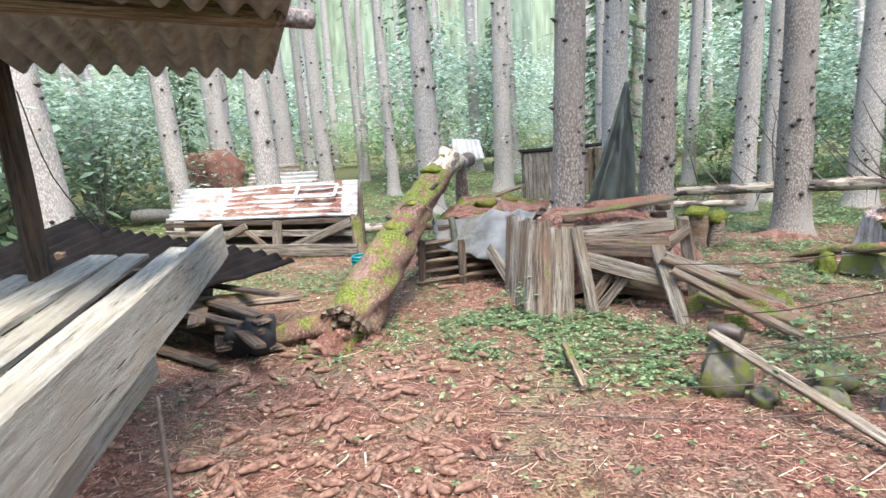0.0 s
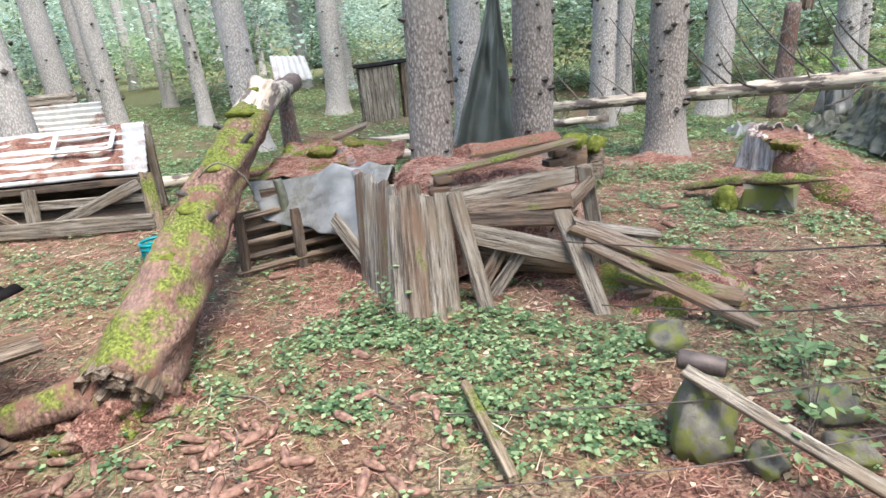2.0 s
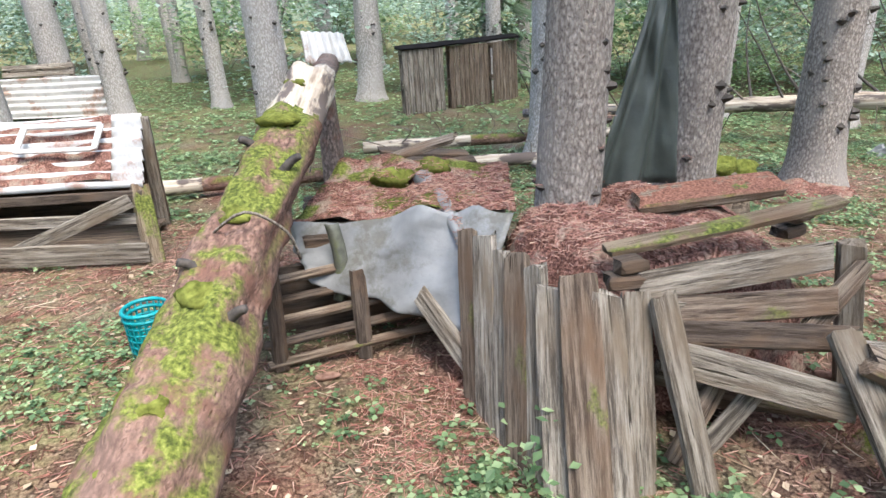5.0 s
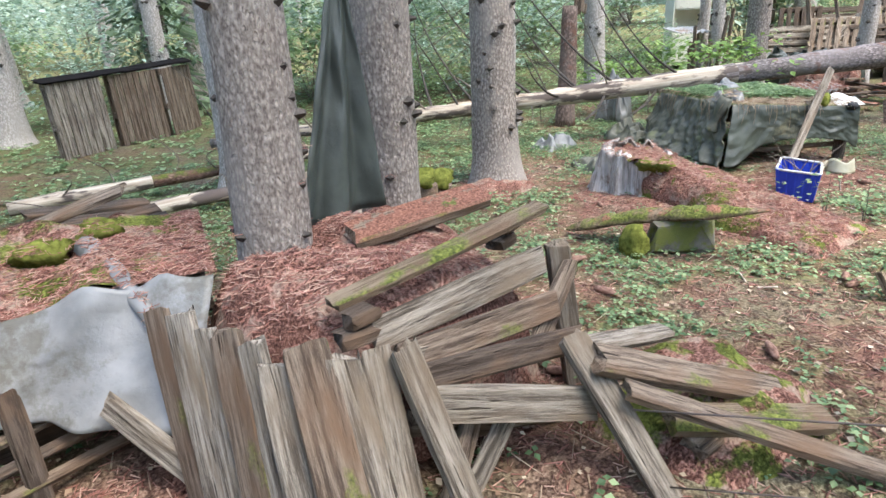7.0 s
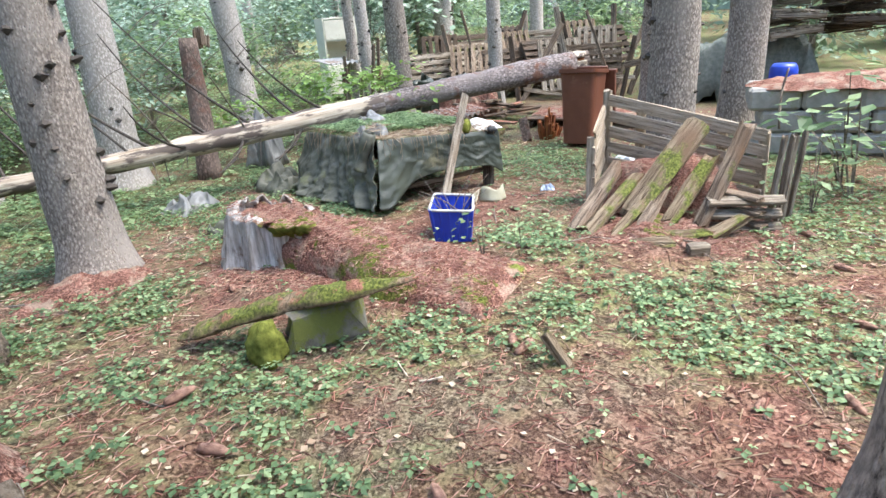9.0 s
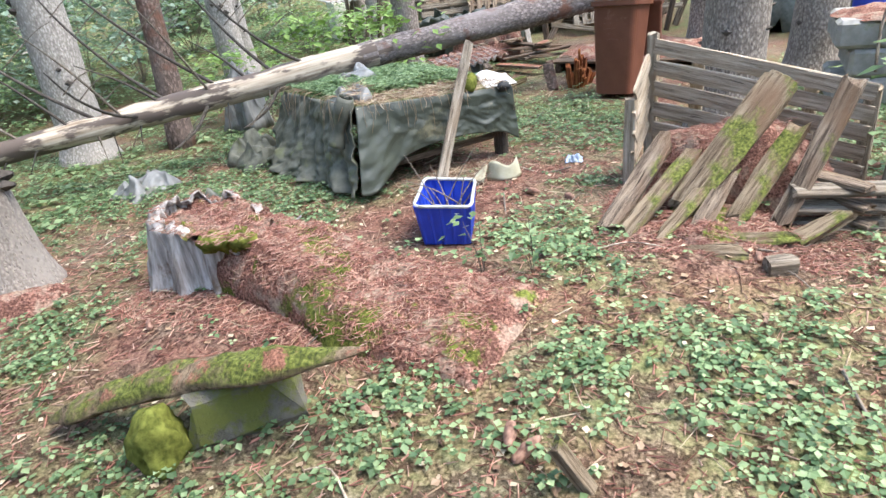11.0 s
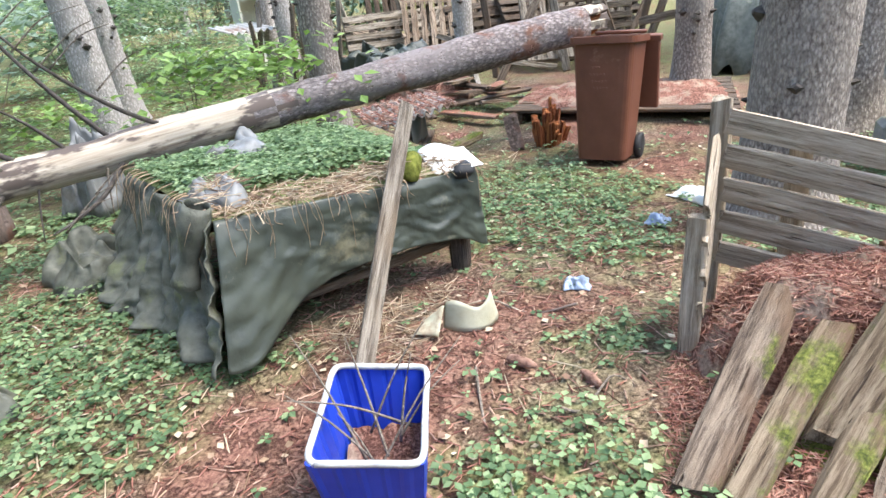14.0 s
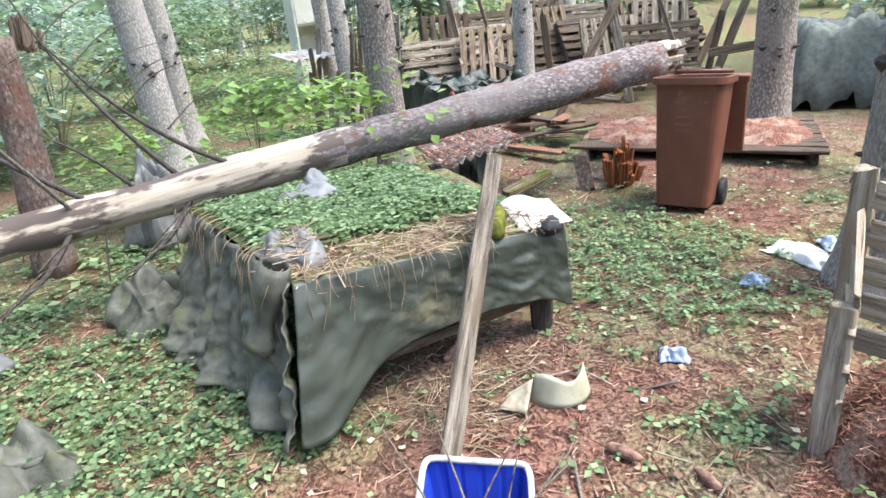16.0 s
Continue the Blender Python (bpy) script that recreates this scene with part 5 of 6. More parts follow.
tagged(sheet("needle_mound", mound, 36, 60, LITTER_MOSS, 0), "needle-covered mound of old roofing and rot", "mound", kind="stuff")

ss = base("silver_stump", (5.42, 6.0, 0), label="silver-grey weathered stump with fluted flanks, needles on top", category="stump")


def stump_flank(u, v):
    """Fluted wall of the stump, round its foot with u and up with v."""
    a = u * 2 * math.pi
    c, s = math.cos(a), math.sin(a)
    flute = 0.075 * math.sin(a * 11 + 2 * fbm(c, s, v, 1.0)) + 0.055 * math.sin(a * 23 + 4 * v + 3 * fbm(c * 2, s * 2, 0, 1.0)) + 0.09 * math.sin(a * 3 + 1)
    k = 1 + 0.38 * (1 - v) ** 2.2 + flute * (1.7 - 0.9 * v) + 0.06 * fbm(c * 3, s * 3, v * 2, 1.4)
    if v > 0.97:
        k *= 0.82
    top = 0.40 + 0.07 * s + 0.05 * fbm(c * 4, s * 4, 3, 1.5) + 0.03 * math.sin(a * 9)
    return Vector((5.44 + 0.24 * k * c, 5.98 + 0.36 * k * s, -0.06 + (top + 0.06) * v))


flank = sheet("stump_flank", stump_flank, 150, 22, STUMP_BARE, 0.012)
under(flank, ss)
under(tagged(sheet("stump_top", lambda u, v: Vector((5.44 + 0.25 * (u * 2 - 1) * math.sqrt(1 - 0.5 * (v * 2 - 1) ** 2), 5.98 + 0.37 * (v * 2 - 1) * math.sqrt(1 - 0.5 * (u * 2 - 1) ** 2), 0.37 + 0.05 * v + 0.05 * fbm(u * 4, v * 4, 0, 1.3))), 24, 24, LITTER_MOSS, 0), "red needles and moss on the stump"), ss)
for x, y, sz in ((5.24, 5.78, 0.08), (5.3, 5.66, 0.07), (5.3, 6.05, 0.06)):
    under(lump("moss_cushion", (x, y, 0.36), (sz, sz * 1.3, sz * 0.8), MOSS_MAT, x * 7, 0.6), ss)
wire("root_twig", [(5.55, 5.75, 0.05), (5.6, 5.72, 0.2), (5.72, 5.6, 0.32)], (0.014, 0.006), STUMP_GREY, ss)
tagged(plank("stick_stub", (4.62, 3.68, -0.04), (4.6, 3.8, 0.16), 0.06, 0.05, WOOD_MOSS, (0, -1, 0.2), None, 0.02), "short rotten mossy stake in the ground", "stake")


# ---- tarpaulin-covered stack with plants on top ----
cov = base("covered_stack", (7.6, 6.2, 0), label="wood stack under a dark green tarpaulin, overgrown on top", category="covered stack")
C1, C2, C3, C4 = Vector((6.87, 5.9, 0.65)), Vector((7.92, 5.09, 0.55)), Vector((8.72, 6.05, 0.58)), Vector((7.72, 7.25, 0.58))


def cover_top(u, v):
    p = (C1 * (1 - u) + C2 * u) * (1 - v) + (C4 * (1 - u) + C3 * u) * v
    p.z += 0.05 * fbm(p.x, p.y, 0, 2.2) * min(1, 6 * min(u, v, 1 - u, 1 - v)) + 0.06 * math.sin(math.pi * u) * math.sin(math.pi * v)
    return p


under(tagged(sheet("overgrown_top", cover_top, 36, 36, LITTER_GREEN), "litter and plants on the tarpaulin"), cov)
out = Vector((-0.60, -0.80, 0))


def cover_front(u, v):
    """The flap that hangs over the front edge, its left corner drooping to a point."""
    top = C1.lerp(C2, u)
    droop = math.exp(-((u - 0.03) / 0.15) ** 2)
    hem = 0.37 + 0.02 * math.sin(u * 8) - 0.05 * u + 0.22 * droop + 0.07 * math.exp(-((u - 1) / 0.07) ** 2)
    p = top + Vector((0, 0, -hem * v)) + out * (0.05 * v + 0.07 * v * droop)
    p.x -= 0.17 * v * math.exp(-(u / 0.14) ** 2)
    crease = 0.5 - abs(math.sin(u * 13 + 2.2 * v + 2 * fbm(u * 3, v * 2, 1, 1)))
    fine = 0.5 - abs(math.sin(u * 31 - 5 * v + 3 * fbm(u * 4, v * 3, 7, 1)))
    sharp = 0.014 * min(1, 8 * v)
    return p + out * (0.014 * crease * v + 0.004 * fine * min(1, 5 * v) + 0.014 * fbm(u * 6, v * 3, 0, 1.5) * min(1, 5 * v) + sharp)


under(tagged(sheet("front_flap", cover_front, 130, 34, TARP_GREEN), "smooth dark green tarpaulin flap"), cov)


def cover_side(u, v):
    top = C1.lerp(C4, u)
    foot = Vector((6.62, 5.84, 0.05)).lerp(Vector((7.32, 7.42, 0.0)), u)
    p = top.lerp(foot, v)
    p.z -= 0.12 * math.sin(math.pi * v) * u
    fold = (0.5 - abs(math.sin(u * 15 + 2.5 * fbm(u * 3, v, 0, 1)))) * (0.3 + v) * 0.07 + 0.03 * math.sin(u * 60 + 6 * v) * (0.2 + v) * (1 - u) + 0.05 * fbm(u * 5, v * 4, 2, 1.3) + 0.03 * abs(fbm(u * 14, v * 9, 6, 1.0))
    return p + Vector((-0.75, 0.3, 0.2)) * fold


under(tagged(sheet("side_flap", cover_side, 140, 36, TARP_DULL), "creased mottled old tarpaulin"), cov)


def corner_roll(u, v):
    a = u * 2 * math.pi
    r = 0.045 + 0.015 * math.sin(v * 7)
    return Vector((6.88 + 0.02 * v, 5.97 + 0.1 * v, 0.72 - 0.34 * v)) + Vector((math.cos(a) * r, math.sin(a) * r * 1.2, 0.02 * math.sin(a))) + Vector((-0.1, 0.0, 0)) * v


under(tagged(sheet("rolled_edge", corner_roll, 14, 12, TARP_DULL), "rolled grey tarpaulin edge"), cov)
rng = random.Random(29)
for k in range(30):
    u = rng.random()
    p = C1.lerp(C2, u) - out * rng.uniform(0.02, 0.12) + Vector((0, 0, 0.03))
    q = C1.lerp(C2, min(1, u + rng.uniform(-0.05, 0.05))) + out * 0.035
    L = 0.05 + 0.24 * rng.random() ** 2.5
    under(wire("hanging_straw", [p, q + Vector((0, 0, 0.015)), q + out * 0.03 + Vector((rng.uniform(-0.03, 0.03), 0, -L * 0.5)), q + out * 0.045 + Vector((rng.uniform(-0.05, 0.05), 0, -L))], (0.0028, 0.0015), DEAD_LEAF, None, 3), cov)
for k in range(26):
    u = rng.random() ** 1.3
    p = C1.lerp(C4, u) + Vector((0.08, 0.02, 0.03))
    q = C1.lerp(C4, u) + Vector((-0.08, 0, 0.03))
    under(wire("hanging_straw", [p, q, q + Vector((-0.05, rng.uniform(-0.06, 0.06), -rng.uniform(0.08, 0.3)))], (0.0035, 0.0015), DEAD_LEAF, None, 3), cov)
# Dark fill boards, the shade beneath the tarpaulin put into their colour.
for k in range(9):
    t = k / 8
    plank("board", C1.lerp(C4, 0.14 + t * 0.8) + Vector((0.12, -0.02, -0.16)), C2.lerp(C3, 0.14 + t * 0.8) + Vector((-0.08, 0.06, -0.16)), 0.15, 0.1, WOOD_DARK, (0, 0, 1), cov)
plank("sill", (7.1, 5.82, 0.14), (7.92, 5.2, 0.16), 0.05, 0.05, WOOD_BROWN, (0, -1, 0.3), cov)
for x, y in ((7.0, 5.86), (7.88, 5.2), (8.55, 6.0), (7.68, 7.05)):
    plank("leg", (x, y, -0.05), (x, y, 0.5), 0.1, 0.1, WOOD_DARK, (0, -1, 0), cov)


def crumple(name, at, sx, sy, h, mat, label, cat, seed, turn=0.0, folds=9.0):
    """A crumpled sheet lying in ridges."""
    ct, st = math.cos(radians(turn)), math.sin(radians(turn))

    def fn(u, v):
        x, y = (u - 0.5) * sx, (v - 0.5) * sy
        e = min(1, 4 * min(u, 1 - u, v, 1 - v))
        k = 0.55 + 0.5 * fbm(u * 2 + seed, v * 2, 0, 1.2) + 0.4 * math.sin(u * folds + 3 * fbm(u * 2, v * 2 + seed, 3, 1)) * 0.6
        x += 0.15 * sx * fbm(u * 2, v * 2 + seed, 5, 1.3)
        y += 0.15 * sy * fbm(u * 2 + seed, v * 2, 8, 1.3)
        return Vector((at[0] + x * ct - y * st, at[1] + x * st + y * ct, at[2] + h * max(0.02, k) * e ** 0.7))
    return tagged(sheet(name, fn, 40, 32, mat), label, cat)


crumple("crumpled_sheet", (7.85, 6.55, 0.60), 0.55, 0.42, 0.17, TARP_GREY, "crumpled grey plastic sheet on the covered stack", "plastic sheet", 3, 40, 8)
crumple("crumpled_sheet", (7.12, 6.1, 0.63), 0.42, 0.26, 0.13, TARP_GREY, "folded grey tarpaulin corner on the stack", "plastic sheet", 5, 50, 6)
crumple("crumpled_sheet", (7.5, 7.5, -0.02), 0.6, 0.5, 0.32, TARP_DULL, "crumpled old tarpaulin beside the stack", "plastic sheet", 7, 60, 13)
crumple("crumpled_sheet", (8.45, 8.45, 0.0), 0.42, 0.42, 0.8, TARP_GREY, "pale plastic sheet draped over a heap", "plastic sheet", 11, 10, 12)
crumple("crumpled_sheet", (6.12, 6.9, -0.01), 0.5, 0.42, 0.22, TARP_DULL, "dull grey plastic bag crumpled behind the stump", "plastic sheet", 9, -20, 16)
plank("leaning_plank", (6.66, 5.22, 0.04), (7.76, 5.36, 0.92), 0.075, 0.028, WOOD_GREY, (-0.6, -0.6, 0.6), None, 0.012, label="narrow split plank leaning on the tarpaulin stack", category="plank")
sheet_ob = sheet("white_paper_sheet", lambda u, v: Vector((7.74 + 0.17 * u + 0.2 * v, 5.24 - 0.2 * u + 0.17 * v, 0.575 + 0.04 * v + 0.025 * math.sin(u * 5) * v + 0.02 * v * v)), 12, 10, PAPER, 0.004)
tagged(sheet_ob, "sheet of white board lying on the stack corner", "board sheet")
tagged(lump("moss_clump", (7.68, 5.36, 0.62), (0.1, 0.07, 0.07), MOSS_MAT, 4, 0.5), "clump of moss on the stack corner", "moss")
tagged(lump("dark_bag", (7.86, 5.14, 0.56), (0.08, 0.06, 0.04), RUBBER, 6, 0.5), "small dark plastic bag on the stack", "bag")

# ---- blue crate ----
bc = base("blue_crate", (6.31, 5.02, 0), label="open blue plastic crate with twigs and plants inside", category="crate")
FL, FR, BR, BL = Vector((6.07, 5.06, 0.27)), Vector((6.17, 4.74, 0.25)), Vector((6.62, 4.90, 0.24)), Vector((6.52, 5.21, 0.27))
mid = (FL + FR + BR + BL) / 4
ring = [FL, FR, BR, BL]


def foot_of(p):
    q = mid + (p - mid) * 0.82
    return Vector((q.x, q.y, ground_z(q.x, q.y) + 0.01))


for a, b in zip(ring, ring[1:] + ring[:1]):
    fa, fb = foot_of(a), foot_of(b)
    n_out = ((a + b) / 2 - mid).normalized()
    under(sheet("crate_wall", lambda u, v, a=a, b=b, fa=fa, fb=fb, n_out=n_out: (a.lerp(b, u)).lerp(fa.lerp(fb, u), v) + n_out * (0.006 * (1 if math.sin(u * 31) > 0.6 else 0)), 24, 4, BLUE, 0.006, smooth=False), bc)
under(sheet("crate_floor", lambda u, v: (foot_of(FL).lerp(foot_of(FR), u)).lerp(foot_of(BL).lerp(foot_of(BR), u), v), 4, 4, BLUE, 0.006), bc)
under(sheet("crate_litter", lambda u, v: (foot_of(FL).lerp(foot_of(FR), 0.04 + 0.92 * u)).lerp(foot_of(BL).lerp(foot_of(BR), 0.04 + 0.92 * u), 0.04 + 0.92 * v) + Vector((0, 0, 0.05 + 0.03 * fbm(u * 4, v * 4, 0, 1))), 14, 14, LITTER, 0), bc)
rim = [p + Vector((0, 0, 0.0)) for p in ring]
loop = []
for i in range(4):
    p, q = rim[i], rim[(i + 1) % 4]
    loop += [p.lerp(q, 0.08), p.lerp(q, 0.35), p.lerp(q, 0.65), p.lerp(q, 0.92)]
loop.append(loop[0])
under(tagged(wire("crate_rim", loop, 0.011, RIM, None, 8), "dirty pale worn rim"), bc)
rng = random.Random(31)
for k in range(9):
    p = mid + Vector((rng.uniform(-0.12, 0.12), rng.uniform(-0.08, 0.08), -0.15))
    q = p + Vector((rng.uniform(-0.3, 0.45), rng.uniform(-0.3, 0.3), rng.uniform(0.2, 0.4)))
    tw = wire("twig", [p, p.lerp(q, 0.5) + Vector((0, 0, 0.03)), q], (0.006, 0.002), TWIG, None, 4)
    tagged(tw, "dry twig sticking out of the crate", "twig", "twigs in the crate")

# ---- brown wheelie bin, lid thrown back ----
wb = base("wheelie_bin", (9.88, 4.63, 0), label="brown plastic wheelie bin with its lid hanging open", category="wheelie bin")
LEANM = Matrix.Translation((9.88, 4.63, 0.0)) @ pose(0, 0, 0, 0, 0, -9) @ pose(0, 0, 0, 0, 6, 0)


def bin_body():
    bm = bmesh.new()
    prof = []
    for z, hx, hy in ((0.03, 0.19, 0.185), (0.3, 0.205, 0.2), (0.84, 0.245, 0.225), (0.88, 0.25, 0.23), (0.885, 0.285, 0.25), (0.93, 0.285, 0.25), (0.93, 0.25, 0.22), (0.6, 0.22, 0.2), (0.06, 0.175, 0.165)):
        row = []
        for k in range(24):
            a = 2 * math.pi * (k + 0.5) / 24
            c, s = math.cos(a), math.sin(a)
            row.append(bm.verts.new((hx * math.copysign(abs(c) ** 0.28, c), hy * math.copysign(abs(s) ** 0.28, s), z)))
        prof.append(row)
    for a, b in zip(prof, prof[1:]):
        for k in range(24):
            bm.faces.new((a[k], a[(k + 1) % 24], b[(k + 1) % 24], b[k]))
    bm.faces.new(prof[0][::-1])
    bm.faces.new(prof[-1])
    me = bpy.data.meshes.new("bin_body")
    bm.to_mesh(me)
    bm.free()
    me.materials.append(BIN_BROWN)
    return me


def bin_part(name, me, m):
    o = new(name, me)
    o.matrix_world = LEANM @ m
    return under(o, wb)


bin_part("body", bin_body(), Matrix.Identity(4))
bin_part("lid", box_part("lid", (0.06, 0.48, 0.56), BIN_BROWN), pose(0.36, -0.06, 0.64, 0, -9, 0))
bin_part("lid_rim", box_part("lid_rim", (0.09, 0.5, 0.05), BIN_BROWN), pose(0.33, -0.06, 0.9, 0, -9, 0))
bin_part("handle", ring_mesh("handle", [(0.30, -0.2, 0.95), (0.30, 0.2, 0.95)], [0.016, 0.016], 10, BIN_BROWN), Matrix.Identity(4))
for s in (-1, 1):
    bin_part("wheel", ring_mesh("wheel", [(0.17, s * 0.19, 0.09), (0.17, s * 0.2, 0.09), (0.17, s * 0.235, 0.09), (0.17, s * 0.24, 0.09)], [0.085, 0.1, 0.1, 0.085], 22, RUBBER), Matrix.Identity(4))
STUD = box_part("stud", (0.006, 0.011, 0.011), BIN_BROWN)
for j in range(0, 9, 2):
    for k in range(5):
        if abs(k - 2) + abs(j - 4) * 0.5 < 3.4:
            bin_part("stud", STUD, pose(-0.206 - 0.0009 * (j * 25), (k - 2) * 0.024 + (0.012 if j % 2 else 0), 0.52 + j * 0.026))

# ---- slatted box and the rotten planks before it ----
box = base("slatted_box", (7.3, 3.3, 0), label="collapsed slatted wooden box full of needles", category="wooden box")
TL, TR = Vector((7.5, 3.94, 0)), Vector((7.35, 2.72, 0))
for k in range(5):
    z0, z1 = 0.88 - 0.135 * k, 0.60 - 0.12 * k
    plank("slat", TL + Vector((0, 0, z0)), TR + Vector((0, 0, max(z1, 0.05))), 0.1, 0.022, WOOD_TAN, (-1, 0.3, 0), box, 0.012)
SL = Vector((7.17, 4.0, 0))
for k in range(4):
    plank("slat", TL + Vector((-0.02, 0.03, 0.80 - 0.135 * k)), SL + Vector((0, 0, 0.63 - 0.13 * k)), 0.095, 0.022, WOOD_TAN, (-0.3, -1, 0), box, 0.012)
for p, h, dx in ((TL + Vector((0.05, 0.02, 0)), 0.95, 0.02), (SL + Vector((0.02, 0.03, 0)), 0.62, 0.0), (TL.lerp(TR, 0.22) + Vector((0.06, 0, 0)), 0.78, 0.02), (TL.lerp(TR, 0.75) + Vector((0.06, 0, 0)), 0.68, 0.02), (TR + Vector((0.04, 0, 0)), 0.62, 0.0)):
    plank("post", (p.x, p.y, -0.05), (p.x + dx, p.y, h), 0.08, 0.04, WOOD_TAN, (-1, 0.3, 0), box, 0.012)
for k in range(4):
    plank("end_board", (6.86 + 0.08 * k, 2.68 - 0.05 * k, -0.03), (6.95 + 0.08 * k, 2.62 - 0.05 * k, 0.66), 0.085, 0.022, WOOD_GREY, (0.2, -1, 0), box, 0.018)
for k in range(3):
    plank("board", (6.72, 2.72 + 0.02 * k, 0.06 + 0.1 * k), (7.1, 3.25, 0.07 + 0.1 * k), 0.1, 0.03, WOOD_BROWN, (0, 0, 1), box)
    plank("board", (6.70, 3.1, 0.04 + 0.1 * k), (6.82, 2.6, 0.04 + 0.1 * k), 0.1, 0.03, WOOD_GREY, (-0.4, 0, 1), box)
heap("needle_heap", 7.2, 3.42, 0.42, 0.66, 0.44, LITTER, "red needles heaped inside the slatted box", 1.6, 9.0, -0.05, 0.06, -0.25)
heap("needle_heap", 6.62, 3.5, 0.5, 0.55, 0.13, LITTER_MOSS, "needles and moss over rotten plank ends", 1.0, 12.0, -0.06, 0.05, -0.3)
for p, q, wd, th, mt, lab in (
        ((6.62, 3.62, 0.16), (7.12, 3.2, 0.74), 0.20, 0.04, WOOD_MOSS, "broad rotten plank with moss leaning on the box"),
        ((6.62, 3.15, 0.06), (7.0, 2.88, 0.74), 0.115, 0.045, WOOD_BROWN, "weathered plank leaning against the slatted box"),
        ((6.45, 4.02, 0.06), (6.95, 3.78, 0.43), 0.12, 0.05, WOOD_BROWN, "short rotten plank leaning on the needle heap"),
        ((6.42, 3.9, 0.04), (6.9, 3.62, 0.38), 0.11, 0.05, WOOD_MOSS, "mossy plank end leaning on the needle heap"),
        ((6.38, 3.72, 0.05), (6.78, 3.48, 0.29), 0.085, 0.05, WOOD_MOSS, "mossy split plank in the needles"),
        ((6.42, 3.55, 0.05), (6.75, 3.4, 0.32), 0.075, 0.05, WOOD_BROWN, "short brown plank end in the needles"),
        ((6.6, 3.36, 0.1), (7.0, 3.1, 0.48), 0.12, 0.05, WOOD_MOSS, "dark mossy plank under the broad one"),
        ((6.40, 3.58, 0.03), (6.45, 3.1, 0.08), 0.07, 0.05, WOOD_MOSS, "mossy batten lying on the ground"),
        ((6.48, 3.08, 0.04), (6.62, 2.86, 0.16), 0.09, 0.05, WOOD_MOSS, "mossy wood piece before the box"),
        ((6.28, 3.55, 0.02), (6.26, 3.3, 0.05), 0.08, 0.06, WOOD_MOSS, "low mossy wood piece in the litter")):
    plank("rotten_plank", p, q, wd, th, mt, (-0.6, 0.1, 0.75), None, 0.045, label=lab, category="plank", group="rotten planks by the box")
plank("wood_block", (6.16, 3.2, 0.05), (6.22, 3.08, 0.05), 0.10, 0.09, WOOD_GREY, (0, 0, 1), None, 0.004, label="squared off-cut of wood on the litter", category="wood block")
plank("wood_block", (7.2, 3.55, 0.38), (7.27, 3.4, 0.38), 0.12, 0.05, WOOD_GREY, (0, 0, 1), None, 0.01, label="flat wood off-cut on the needle heap", category="wood block")

# ---- concrete block stack ----
cs_ = base("concrete_block_stack", (10.0, 2.0, 0), label="stack of grey concrete blocks with needles on top", category="block stack")
BLOCK = box_part("block", (0.5, 0.27, 0.23), CONCRETE)
for j in range(3):
    for r in range(3):
        for c in range(4):
            o = new("block", BLOCK)
            o.matrix_world = pose(9.5 + 0.29 * r + 0.02 * math.sin(c + j), 2.52 - 0.51 * c - (0.12 if j % 2 else 0), 0.115 + 0.235 * j, 0, 0, 90 + 2 * math.sin(3 * c + j))
            under(o, cs_)
heap("needle_heap", 9.8, 1.75, 0.52, 1.05, 0.80, LITTER, "red needles heaped on concrete blocks", 1.0, 15.0, 0.69, 0.04)
wire("pale_stick", [(9.3, 2.46, 0.3), (9.34, 2.47, 0.65), (9.42, 2.42, 0.9)], (0.014, 0.01), PEELED)
tagged(bpy.data.objects["pale_stick"], "pale stick leaning on the concrete blocks", "stick")
bd = new("blue_drum", ring_mesh("blue_drum", [(11.9, 2.25, -0.02), (11.9, 2.25, 0.05), (11.9, 2.25, 0.62), (11.9, 2.25, 0.68), (11.9, 2.25, 0.72)], [0.16, 0.18, 0.18, 0.17, 0.14], 20, BLUE))
tagged(bd, "blue plastic drum behind the blocks", "drum")

# ---- behind the bin: platform, scrap, rusty stump ----
plat = base("low_platform", (11.6, 4.7, 0), label="low board platform strewn with red needles", category="platform")
for k in range(9):
    plank("board", (11.1 + 0.17 * k, 5.75 - 0.05 * k, 0.13), (11.0 + 0.17 * k, 3.6, 0.13), 0.15, 0.03, WOOD_DARK, (0, 0, 1), plat)
for y in (3.7, 4.6, 5.6):
    plank("bearer", (11.02, y, 0.04), (12.5, y, 0.04), 0.08, 0.14, WOOD_DARK, (0, 0, 1), plat)
heap("needle_heap", 11.75, 4.65, 0.78, 1.1, 0.2, LITTER, "needles drifted over the platform", 2.5, 18, 0.11, 0.05)
rs = base("rotten_stump", (10.4, 5.2, 0), label="orange-red rotten stump broken into splinters", category="stump")
rng = random.Random(41)
for k in range(26):
    a, r = rng.uniform(0, 6.28), rng.uniform(0.02, 0.16)
    p = Vector((10.4 + r * math.cos(a), 5.2 + r * math.sin(a), -0.03))
    plank("splinter", p, p + Vector((0.35 * r * math.cos(a), 0.35 * r * math.sin(a), rng.uniform(0.12, 0.42) * (1.15 - 3 * r))), 0.06, 0.03, WOOD_ROT, (math.cos(a), math.sin(a), 0), rs, 0.02)
plank("bark_slab", (10.2, 5.42, -0.02), (10.28, 5.5, 0.26), 0.12, 0.03, BARK_RED, (-1, 0, 0.2), rs, 0.03)
lowst = base("scrap_pallet_heap", (10.1, 6.2, 0), label="low heap of pallet wood under a white corrugated scrap", category="wood heap")
